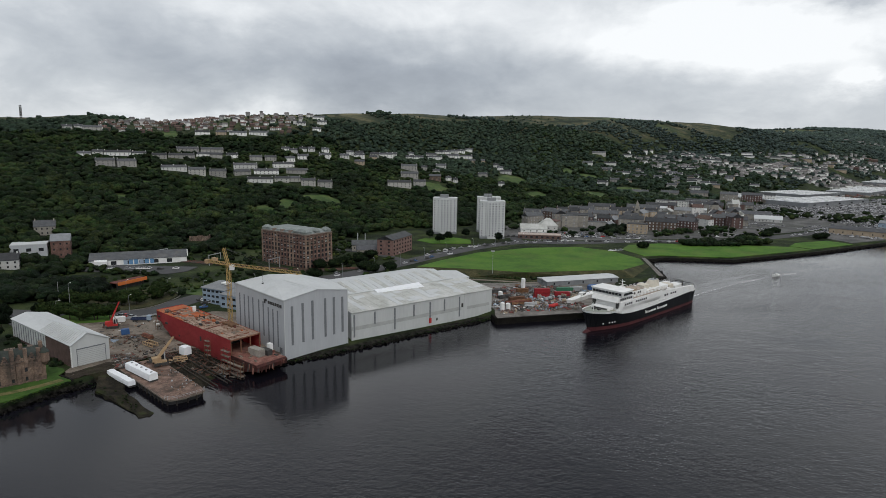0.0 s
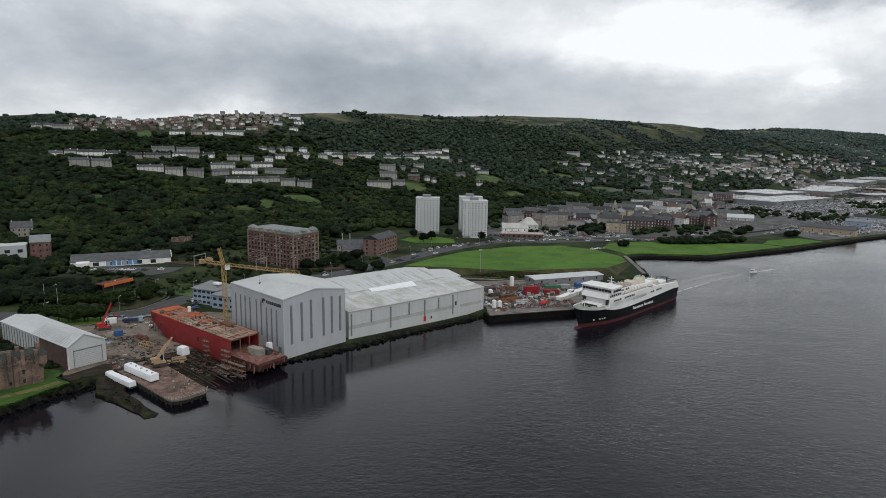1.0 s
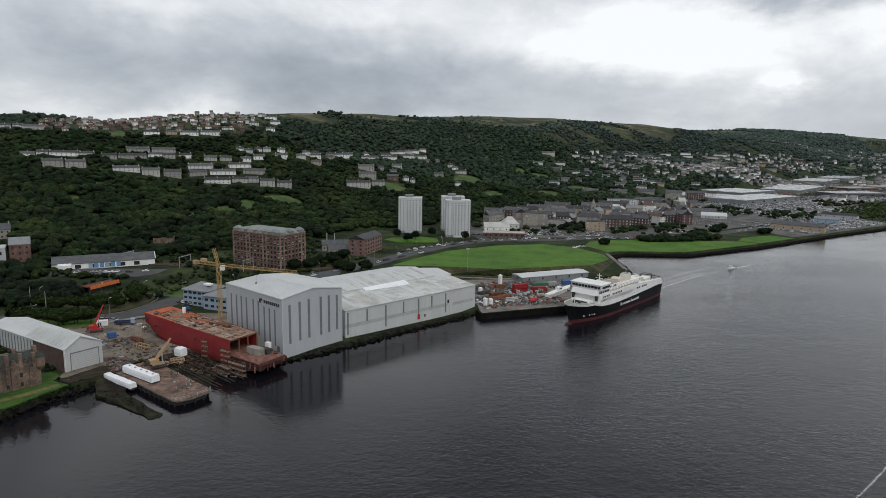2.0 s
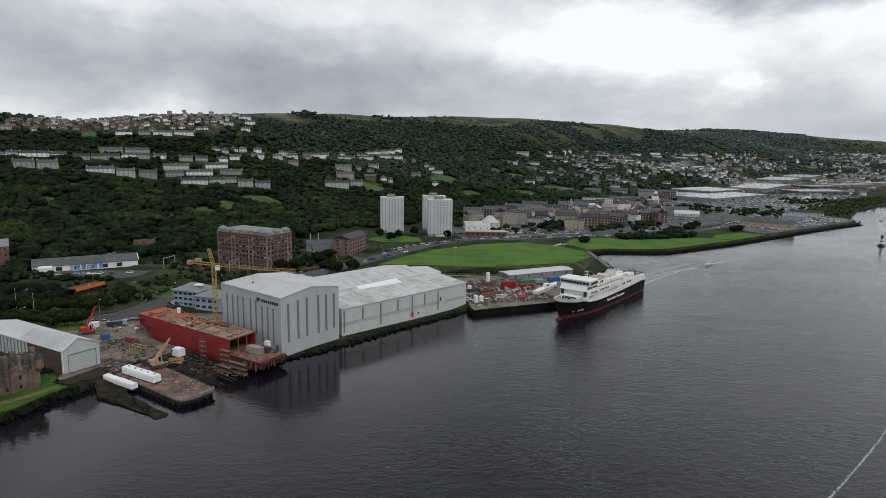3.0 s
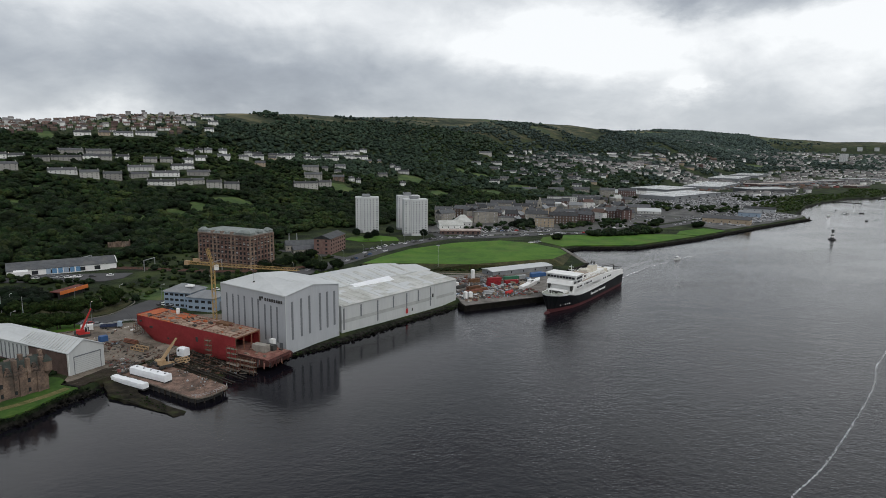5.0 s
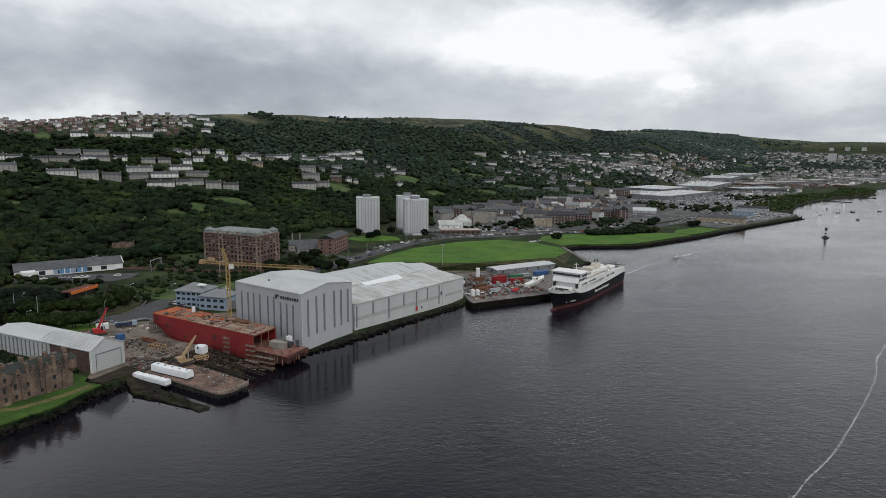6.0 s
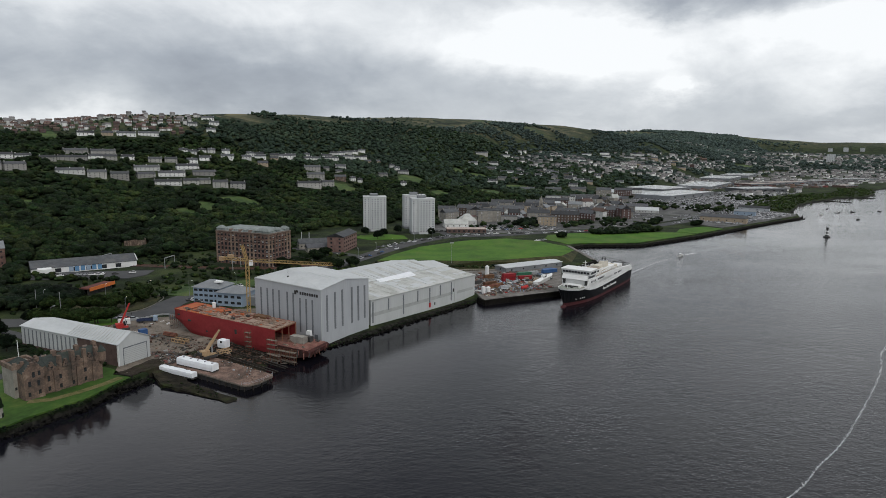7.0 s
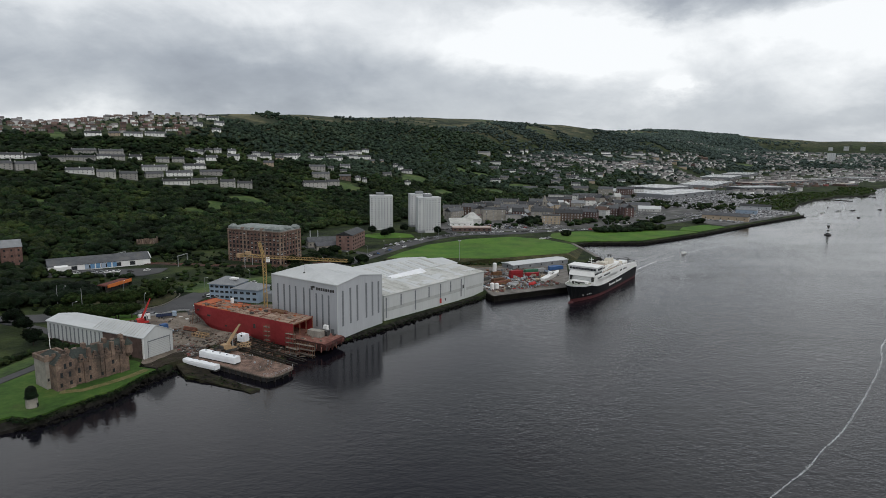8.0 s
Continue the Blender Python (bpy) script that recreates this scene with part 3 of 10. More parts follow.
solid("lawn", prism(bmesh.new(), [(-30, 444), (10, 434), (46, 428), (96, 443), (112, 448), (134, 484), (136, 512), (120, 545), (94, 563), (50, 550), (8, 517), (-16, 480)], 3,
                    [6.6, 8.2, 8.4, 8.6, 8.4, 6.6, 5.4, 5.2, 5.1, 5.1, 5.1, 5.1]), LAWN, label="bright green mown riverside park grass", category="lawn", kind="structure")
patch("lawn", [(-161, 173), (-156, 177), (-149.8, 175), (-146.4, 178.4), (-144.4, 182.9), (-138.4, 190), (-132.2, 197.4), (-127.6, 211), (-124.6, 217), (-129, 221), (-136, 228), (-150, 232), (-166, 232), (-169.2, 221), (-173.8, 208), (-187, 169), (-199, 141)],
      4.62, CASTLE_LAWN, "mown lawn round the old castle", "lawn")
patch("lawn", [(143, 529), (158, 534.5), (211, 535), (262, 567), (298, 590), (288, 602), (240, 604), (205, 598), (170, 600), (140, 585), (130, 560)],
      4.8, LAWN, "mown grass beside the river wall", "lawn")
patch("lawn", [(302, 594), (352, 630), (338, 650), (300, 628), (286, 606)], 4.8, LAWN, "mown grass beside the river wall", "lawn")
patch("lawn", [(-34, 560), (0, 566), (-2, 588), (-20, 600), (-44, 592), (-50, 575)], 4.8, LAWN, "small green in front of flats", "lawn")
patch("lawn", [(-160, 352), (-140, 346), (-118, 362), (-92, 380), (-104, 392), (-150, 374)], 4.8, FIELD, "grass verge beside the road", "verge")
patch("pavement", [(408, 1057), (508, 1067), (646, 1131), (740, 1170), (690, 1060), (597, 971), (462, 873), (408, 846), (370, 900), (380, 1000)], 4.9, PAVING, "wide grey car parks of the retail park", "car park")
patch("lawn", [(-179, 209), (-174.6, 223), (-172, 238), (-178, 240), (-186, 214), (-202, 178), (-196, 166)], 4.66, FIELD, "rough grass verge beside the castle lane", "verge")
# the scrubby bank between the park and the yard
solid("bank", prism(bmesh.new(), [(-36, 436), (8, 424), (46, 417.5), (100, 434), (118, 441), (137.5, 484), (134, 484), (112, 448), (96, 443), (46, 428), (10, 434), (-30, 444)], 3, [4.6, 4.6, 4.6, 4.6, 4.6, 4.6, 6.55, 8.3, 8.55, 8.35, 8.15, 6.55]),
      SCRUB, label="brown scrubby grass bank", category="bank", kind="structure")
strip("path", [(-8, 418), (20, 416), (46, 413), (98, 429), (108, 440)], 3.0, 4.75, CONCRETE, "pale concrete path along the yard", "path")
strip("path", [(138.6, 451), (139.6, 480), (140.6, 521)], 3.0, 4.7, QUAY_CONCRETE, "pale concrete walk along the river wall", "path")
# through road, roundabout and slip roads
ROAD_MAIN = smooth_line([(-280, 286), (-240, 293), (-205, 296), (-178, 299), (-158, 303), (-146, 314), (-143, 331), (-134, 352), (-108, 382), (-79, 410), (-52, 450), (-24, 500), (8, 548), (45, 582), (95, 590), (150, 610), (230, 628), (300, 668), (420, 760), (560, 860)], 5)
strip("road", ROAD_MAIN, 15, 4.72, ASPHALT, "grey asphalt dual carriageway", "road")
strip("road", smooth_line([(-143, 322), (-136, 312), (-132, 304), (-130, 298)], 5), 9, 4.78, ASPHALT, "asphalt road to the shipyard gate", "road")
strip("road", smooth_line([(-40, 468), (-56, 486), (-80, 505), (-110, 515), (-150, 520)], 5), 8, 4.76, ASPHALT, "asphalt side road behind the flats", "road")
strip("road", smooth_line([(45, 582), (40, 610), (60, 650), (75, 690)], 5), 10, 4.76, ASPHALT, "asphalt side road into town", "road")
strip("road", smooth_line([(-206, 130), (-190, 170), (-176.4, 209), (-171.7, 222.3), (-168, 238), (-174, 256), (-194, 276), (-220, 291)], 5), 4.6, 4.72, ASPHALT, "narrow asphalt lane by the castle", "road")
KERB_LINE = smooth_line([(-206, 304), (-186, 305), (-174, 306), (-161, 310), (-154, 318), (-151, 332), (-152, 345), (-162, 355)], 6)
strip("kerb", KERB_LINE, 0.4, 4.93, QUAY_CONCRETE, "pale kerb round the wooded traffic island", "kerb")
patch("traffic_island", [(-206, 305), (-186, 306), (-174, 307), (-162, 311), (-155, 319), (-152, 332), (-153, 344), (-162, 354), (-190, 352), (-206, 330)], 4.9, SCRUB, "grassy wooded traffic island", "roundabout")
patch("lawn", [(-196, 286), (-172, 284), (-158, 290), (-154, 297), (-164, 300), (-186, 297)], 4.8, LAWN, "grass verge under roadside trees", "verge")
# town paving
patch("pavement", [(20, 612), (60, 600), (100, 606), (150, 622), (228, 640), (296, 682), (410, 772), (540, 872), (640, 980), (560, 1080), (380, 1010), (200, 860), (60, 740), (10, 660)],
      4.7, PAVING, "grey paved town streets and car parks", "pavement")
patch("pavement", [(356, 640), (408, 672), (532, 760), (544, 778), (540, 822), (470, 800), (400, 740), (340, 680)], 4.75, PAVING, "dusty boatyard ground", "yard")
patch("pavement", [(-262, 396), (-190, 398), (-182, 408), (-182, 424), (-262, 420)], 4.9, ASPHALT, "asphalt car park beside the warehouse", "car park")


def wall_along(name, line, z0, z1, thick, mat, label, category):
    """A wall with real thickness along a line."""
    bm = bmesh.new()
    for a, b in zip(line, line[1:]):
        d = Vector((b[0] - a[0], b[1] - a[1])).normalized() * 0.05
        n = Vector((-d.y, d.x)).normalized() * thick / 2
        prism(bm, [(a[0] - d.x + n.x, a[1] - d.y + n.y), (a[0] - d.x - n.x, a[1] - d.y - n.y), (b[0] + d.x - n.x, b[1] + d.y - n.y), (b[0] + d.x + n.x, b[1] + d.y + n.y)], z0, z1)
    return solid(name, bm, mat, label=label, category=category, kind="structure")


wall_along("quay_wall", [(26.6, 333), (29, 325.2), (79.4, 345.4), (88, 361), (97, 395), (119, 428)], -2, 4.68, 1.2, WET_STONE, "dark wet stone quay wall", "quay wall")
wall_along("sea_wall", [(119, 428), (136, 447), (141, 452), (143, 520), (158, 531), (212, 531), (300, 586), (407, 666), (537, 755), (552, 775)], -2, 3.7, 1.6, QUAYSTONE, "dark stone river wall", "sea wall")
wall_along("sea_wall", [(-61.4, 248.4), (-55.4, 255.4), (-42.6, 265.6), (-34.4, 273.8), (-21.7, 287), (-8.4, 300.6), (9, 318), (21, 329.2)], -2, 1.9, 0.8, WET_STONE, "weedy stone wall under the sheds", "sea wall")
solid("jetty", prism(bmesh.new(), [(-158, 169), (-153, 171.5), (-150, 175.5), (-152.5, 179), (-160, 175)], -1, [2.2, 2.8, 2.6, 3.4, 3.2]), QUAYSTONE,
      label="ruined stone landing at the shore", category="jetty", kind="structure")


def scatter_rocks():
    """Loose rocks along the foot of the banks."""
    rnd = random.Random(5)
    verts, faces = [], []
    lines = [[(-160, 171), (-155.6, 173.6), (-149.4, 172), (-145, 176.4), (-136.8, 188), (-130.6, 195.4), (-125.8, 210), (-120, 218)], [(-61, 247), (-54.8, 254.4), (-42, 264.6), (-33.8, 272.8), (-21, 286), (-7.8, 299.6), (9.6, 317), (21.4, 328)],
             [(122, 428), (138, 445), (143, 452), (145, 518), (158, 528.5), (213, 528.5), (301, 583.5), (408, 663.5), (539, 752)]]
    for line in lines:
        for a, b in zip(line, line[1:]):
            length = math.dist(a, b)
            for _ in range(int(length * 3.2)):
                k = rnd.random()
                s = rnd.uniform(0.35, 1.1)
                p = Vector((a[0] + (b[0] - a[0]) * k + rnd.gauss(0, 0.6), a[1] + (b[1] - a[1]) * k + rnd.gauss(0, 0.6), WATER_Z + rnd.uniform(-0.5, 0.5)))
                i = len(verts)
                verts += [p + Vector((rnd.uniform(-1, 1) * s, rnd.uniform(-1, 1) * s, rnd.uniform(-0.6, 0.9) * s)) for _ in range(2)]
                verts += [p + Vector(v) * s for v in ((1, 0.1, 0), (-0.4, 0.9, 0), (-0.5, -0.8, 0), (0.1, 0, 0.9))]
                faces += [(i + 2, i + 3, i + 5), (i + 3, i + 4, i + 5), (i + 4, i + 2, i + 5), (i + 2, i + 4, i + 3), (i, i + 2, i + 5), (i, i + 3, i + 2), (i + 1, i + 4, i + 5), (i + 1, i + 2, i + 4)]
    mesh = array_mesh("rocks", np.array([tuple(v) for v in verts]), np.array(faces), QUAYSTONE)
    tagged(link("rocks", mesh), "dark wet rocks along the waterline", "rocks", kind="stuff")


scatter_rocks()


# ---------------------------------------------------------------- shipyard sheds
def lerp2(a, b, k):
    return (a[0] + (b[0] - a[0]) * k, a[1] + (b[1] - a[1]) * k)


def gable_shed(name, label, A, B, C, D, z0, eave, ridge, wall_mat, roof_mat, category="shed", over=0.5, back=None, apex=0.5):
    """A shed over the corners A B C D. A-B and D-C are the gable ends, the ridge runs from one to the other. World coordinates."""
    home = thing(name, Matrix.Translation((*A, z0)), label, category)
    rel = lambda p, z: (p[0] - A[0], p[1] - A[1], z - z0)
    M, N = lerp2(A, B, apex), lerp2(D, C, apex)
    back = ridge if back is None else back
    bm = bmesh.new()
    low = [bm.verts.new(rel(p, z0 - 2.6)) for p in (A, B, C, D)]
    top = [bm.verts.new(rel(p, eave)) for p in (A, B, C, D)]
    m, k = bm.verts.new(rel(M, ridge)), bm.verts.new(rel(N, back))
    for f in ((low[0], low[1], top[1], m, top[0]), (low[1], low[2], top[2], top[1]), (low[2], low[3], top[3], k, top[2]), (low[3], low[0], top[0], top[3])):
        bm.faces.new(f)
    part("wall", bm, wall_mat, home)
    ax = Vector((N[0] - M[0], N[1] - M[1])).normalized() * over
    for p, q, r, s in ((A, M, N, D), (B, M, N, C)):
        out = Vector((p[0] - q[0], p[1] - q[1])).normalized() * over
        drop = (ridge - eave) / math.dist(p, q) * over
        bm = bmesh.new()
        pts = [rel((p[0] + out.x - ax.x, p[1] + out.y - ax.y), eave - drop), rel((q[0] - ax.x, q[1] - ax.y), ridge), rel((r[0] + ax.x, r[1] + ax.y), back),
               rel((s[0] + out.x + ax.x, s[1] + out.y + ax.y), eave - drop)]
        lo = [bm.verts.new((x, y, z + 0.03)) for x, y, z in pts]
        hi = [bm.verts.new((x, y, z + 0.3)) for x, y, z in pts]
        bm.faces.new(lo), bm.faces.new(hi)
        for i in range(4):
            bm.faces.new((lo[i], lo[(i + 1) % 4], hi[(i + 1) % 4], hi[i]))
        part("roof", bm, roof_mat, home)
    return home


def on_wall(home, name, A, B, k0, k1, z0, z1, mat, depth=0.08, label=""):
    """A flat piece on the outside of the wall from A to B (outside to the right of that way), between fractions k0, k1 and heights z0, z1."""
    o = home.matrix_basis.translation
    n = Vector((B[1] - A[1], -(B[0] - A[0]))).normalized() * depth
    p, q = lerp2(A, B, k0), lerp2(A, B, k1)
    back = n * -0.3
    pts = [(p[0] + back.x - o.x, p[1] + back.y - o.y), (q[0] + back.x - o.x, q[1] + back.y - o.y), (q[0] + n.x - o.x, q[1] + n.y - o.y), (p[0] + n.x - o.x, p[1] + n.y - o.y)]
    return part(name, prism(bmesh.new(), pts, z0 - o.z, z1 - o.z), mat, home, label)


HA, HC, HL = (-57.3, 255.8), (-36.4, 278.8), (-90.1, 282.4)
HR = (-50.0, 295.0)


def assembly_hall():
    """Tall hall: a gable to the water, a ridge that climbs inland and a hipped rear end."""
    home = thing("assembly_hall", Matrix.Translation((*HA, 4.5)), "tall pale grey clad ship assembly hall beside the water", "shed")
    rel = lambda p, z: (p[0] - HA[0], p[1] - HA[1], z - 4.5)
    apex, back, turn = (-46.8, 267.6), (-73.4, 281.2), (-61.6, 284.2)
    bm = bmesh.new()
    low = [bm.verts.new(rel(p, 1.9)) for p in (HA, HC, HR, HL)]
    top = [bm.verts.new(rel(p, z)) for p, z in ((HA, 27.7), (HC, 27.9), (HR, 28.4), (HL, 28.2))]
    m = bm.verts.new(rel(apex, 30.2))
    for f in ((low[0], low[1], top[1], m, top[0]), (low[1], low[2], top[2], top[1]), (low[2], low[3], top[3], top[2]), (low[3], low[0], top[0], top[3])):
        bm.faces.new(f)
    part("wall", bm, CLADDING, home)
    shift = lambda p, c, d: (p[0] + c * d[0], p[1] + c * d[1])
    out = (0.66, -0.75)                           # a little proud of the gable
    eaves = [(shift(HA, 0.3, out), 27.7), (shift(apex, 0.3, out), 30.2), (shift(HC, 0.3, out), 27.9)]
    for pts in ([eaves[0], eaves[1], (turn, 32.9), (back, 32.8), (HL, 28.2)], [eaves[1], eaves[2], (HR, 28.4), (turn, 32.9)], [(HL, 28.2), (back, 32.8), (turn, 32.9), (HR, 28.4)]):
        bm = bmesh.new()
        lo = [bm.verts.new(rel(p, z + 0.03)) for p, z in pts]
        hi = [bm.verts.new(rel(p, z + 0.3)) for p, z in pts]
        bm.faces.new(lo), bm.faces.new(hi)
        k = len(pts)
        for i in range(k):
            bm.faces.new((lo[i], lo[(i + 1) % k], hi[(i + 1) % k], hi[i]))
        bmesh.ops.triangulate(bm, faces=bm.faces[:])
        part("roof", bm, ROOF_WHITE, home, "pale sheeted hall roof")
    for i in range(14):                            # standing seams of the river slope
        k = (i + 0.5) / 14
        a, b = lerp2(HL, HA, k), lerp2(back, apex, k)
        za, zb = 28.2 - 0.5 * k, 32.8 - 2.6 * k
        bm = bmesh.new()
        beam(bm, rel(a, za + 0.32), rel(b, zb + 0.32), 0.14, 0.1)
        part("roof_seam", bm, ROOF_WHITE, home)
    gutter = bmesh.new()
    beam(gutter, rel(HL, 28.0), rel(HA, 27.5), 0.35, 0.3)
    part("gutter", gutter, STRIPE_PALE, home)
    return home


STRIPE_PALE = material("faded_grey_band", [(0.32, 0.33, 0.32), (0.4, 0.41, 0.4)], 0.3, 0.7)
hall = assembly_hall()
for k, top, foot in ((0.12, 24.8, 8.0), (0.28, 25.4, 8.4), (0.43, 25.8, 8.6), (0.63, 25.8, 8.6), (0.77, 25.6, 8.8), (0.91, 25.2, 9.2)):
    on_wall(hall, "strip", HA, HC, k - 0.017, k + 0.017, foot, top, STRIPE, label="dark grey translucent wall strip")
for k in (0.1, 0.2, 0.29, 0.385, 0.51, 0.6, 0.7, 0.79, 0.88):
    on_wall(hall, "strip", HL, HA, k - 0.011, k + 0.011, 6.8 if k > 0.6 else 9.0, 22.6 if k > 0.6 else 24.4, STRIPE, label="dark grey translucent wall strip")
on_wall(hall, "corner_trim", HA, HC, 0.0, 0.012, 2.4, 27.6, CLAD_PALE, 0.12)
on_wall(hall, "corner_trim", HA, HC, 0.988, 1.0, 2.4, 27.6, CLAD_PALE, 0.12)
# sign: a mark and a row of plain dark shapes
on_wall(hall, "sign_mark", HL, HA, 0.62, 0.648, 23.9, 25.7, STEEL_DARK, 0.15, "dark slanted sign mark")
on_wall(hall, "sign_mark", HL, HA, 0.648, 0.676, 24.9, 25.9, STEEL_DARK, 0.15)
for i in range(8):
    k = 0.7 + i * 0.034
    on_wall(hall, "sign_bar", HL, HA, k, k + 0.023, 24.2, 25.5, STEEL_DARK, 0.15, "dark sign lettering shape")
on_wall(hall, "door", HL, HA, 0.905, 0.955, 4.5, 7.0, STRIPE, 0.06, "grey personnel door")

# long low building shed along the water
S0, S1 = Vector((-35.5, 281.0)), Vector((25.8, 340.4))
SV = (S1 - S0).normalized()
SN = Vector((-SV.y, SV.x))
at = lambda s, n: tuple(S0 + SV * s + SN * n)
SLEN = (S1 - S0).length


def long_shed():
    home = thing("fabrication_shed", Matrix.Translation((*S0, 4.5)), "long low pale clad fabrication shed with weathered roof", "shed")
    rel = lambda s, n, z: (*(SV * s + SN * n), z - 4.5)
    bm = bmesh.new()
    prof = [(0, 1.9), (0, 16.4), (23, 18.6), (23, 1.9)]
    ends = [[bm.verts.new(rel(s, n, z)) for n, z in prof] for s in (0.2, SLEN)]
    bm.faces.new(ends[0]), bm.faces.new(ends[1])
    for i in range(3):
        bm.faces.new((ends[0][i], ends[0][i + 1], ends[1][i + 1], ends[1][i]))
    part("wall", bm, CLAD_PALE, home)
    bm = bmesh.new()
    prof = [(23.1, 3.4), (23.1, 18.9), (41, 21.3), (60, 18.4), (60, 3.4)]
    ends = [[bm.verts.new(rel(s, n, z)) for n, z in prof] for s in (-4, 77)]
    bm.faces.new(ends[0]), bm.faces.new(ends[1])
    for i in range(4):
        bm.faces.new((ends[0][i], ends[0][i + 1], ends[1][i + 1], ends[1][i]))
    part("rear_wall", bm, CLAD_PALE, home)
    bm = bmesh.new()
    prof = [(23.2, 3.4), (23.2, 18.2), (35, 20.0), (48, 17.9), (48, 3.4)]
    ends = [[bm.verts.new(rel(s, n, z)) for n, z in prof] for s in (77.35, 89)]
    bm.faces.new(ends[0]), bm.faces.new(ends[1])
    for i in range(4):
        bm.faces.new((ends[0][i], ends[0][i + 1], ends[1][i + 1], ends[1][i]))
    part("rear_wall", bm, CLAD_PALE, home)

    def slab(name, s0, s1, n0, z0, n1, z1, mat, label="", up=0.25):
        bm = bmesh.new()
        vs = [bm.verts.new(rel(s, n, z + dz)) for dz in (0.02, up) for s, n, z in ((s0, n0, z0), (s1, n0, z0), (s1, n1, z1), (s0, n1, z1))]
        for f in ((0, 1, 2, 3), (4, 5, 6, 7), (0, 1, 5, 4), (1, 2, 6, 5), (2, 3, 7, 6), (3, 0, 4, 7)):
            bm.faces.new([vs[i] for i in f])
        return part(name, bm, mat, home, label)

    slab("roof", 0.2, SLEN + 0.2, -0.4, 16.36, 23, 18.6, ROOF_DIRTY)
    slab("roof", -4, 77.3, 23, 18.9, 41, 21.3, ROOF_WHITE)
    slab("roof", -4, 77.3, 41, 21.3, 60.3, 18.4, ROOF_WHITE)
    slab("roof", 77.35, 89.3, 23, 18.2, 35, 20.0, ROOF_WHITE)
    slab("roof", 77.35, 89.3, 35, 20.0, 48.3, 17.9, ROOF_WHITE)
    for i in range(17):                       # sheets of the front slope, lapped and patched
        s = 1.5 + i * 4.9
        slab("roof_sheet", s, s + (2.6 if i % 3 else 3.6), 0.4 + (i * 7 % 5) * 0.6, 16.4 + (0.4 + (i * 7 % 5) * 0.6) * 0.0957, 21.5, 18.46, ROOF_WHITE if i % 4 == 1 else ROOF_DIRTY, up=0.34)
    rnd = random.Random(6)
    for i in range(26):                       # lapped sheets of the rear bay, lifted and out of line
        a = -3.6 + i * 3.1
        d0 = rnd.uniform(0.05, 0.9)
        slab("roof_sheet", a, a + rnd.uniform(1.7, 2.8), 23.3 + d0, 18.9 + (0.3 + d0) * 0.1333, 40.6, 21.25, ROOF_WHITE if i % 3 else ROOF_DIRTY, up=rnd.uniform(0.3, 0.4))
    for i in range(22):                       # patches on the front slope
        a, b = rnd.uniform(1, 80), rnd.uniform(0.6, 17)
        l, w = rnd.uniform(2, 6), rnd.uniform(2, 5)
        slab("roof_patch", a, min(a + l, 85), b, 16.4 + b * 0.0957, b + w, 16.4 + (b + w) * 0.0957, ROOF_WHITE, up=rnd.uniform(0.36, 0.44))
    for i in range(12):                       # narrow roof lights on the rear bay
        s = 3 + i * 5.4
        slab("roof_light", s, s + 0.9, 25.5, 19.23, 31, 19.97, STRIPE_PALE, "dull translucent roof light", up=0.32)
        slab("roof_light", s + 0.8, s + 1.7, 33.5, 20.3, 39, 21.03, STRIPE_PALE, "dull translucent roof light", up=0.32)
    # white upstand box between the bays
    bm = bmesh.new()
    vs = [bm.verts.new(rel(s, n, z)) for s, n, z in ((26, 19.4, 18.3), (54, 17.6, 18.1), (54, 23.05, 18.5), (26, 23.05, 18.5), (26, 20.2, 19.3), (52, 18.4, 19.7), (54, 23.05, 19.9), (26, 23.05, 19.5))]
    for f in ((0, 1, 2, 3), (4, 5, 6, 7), (0, 1, 5, 4), (1, 2, 6, 5), (2, 3, 7, 6), (3, 0, 4, 7)):
        bm.faces.new([vs[i] for i in f])
    part("roof_cover", bm, TARP, home, "white sheeted roof cover")
    A, B = at(0.2, 0), at(SLEN, 0)
    on_wall(home, "band", A, B, 0.0, 0.755, 8.2, 10.0, STRIPE_PALE, 0.07, "grey band along the wall")
    on_wall(home, "band", A, B, 0.80, 0.98, 8.0, 9.6, STRIPE_PALE, 0.07, "grey band along the wall")
    for i, k in enumerate((0.012, 0.14, 0.27, 0.40, 0.515, 0.62, 0.735)):
        on_wall(home, "post", A, B, k, k + 0.009, 5.0 if i % 2 == 0 else 9.6, 15.4, STRIPE, 0.16, "grey wall post")
    on_wall(home, "post", A, B, 0.775, 0.79, 4.0, 16.2, CLAD_PALE, 0.2)
    on_wall(home, "vent", A, B, 0.755, 0.768, 9.6, 11.6, STEEL_DARK, 0.2, "black wall vent")
    on_wall(home, "sign", A, B, 0.512, 0.528, 4.6, 7.2, RED_PAINT, 0.3, "small red board on the wall")
    on_wall(home, "hatch", A, B, 0.565, 0.575, 5.2, 6.6, STEEL_DARK, 0.1, "small dark wall hatch")


long_shed()

# workshop shed beside the castle
WB, WR, WL = (-132.8, 229.2), (-125.2, 241.0), (-183.6, 259.8)
WX = (WL[0] + WR[0] - WB[0], WL[1] + WR[1] - WB[1])
workshop = gable_shed("workshop_shed", "white gabled workshop shed, part brick, near the castle", WB, WR, WX, WL, 4.5, 13.4, 17.2, CLAD_PALE, ROOF_WHITE, over=0.4, back=15.0, apex=0.42)
on_wall(workshop, "brick_wall", WL, WB, 0.60, 0.985, 4.4, 12.9, BRICK_RED, 0.14, "dark red brick lower wall")
on_wall(workshop, "corner_trim", WL, WB, 0.985, 1.0, 4.4, 13.4, WHITE_PAINT, 0.16)
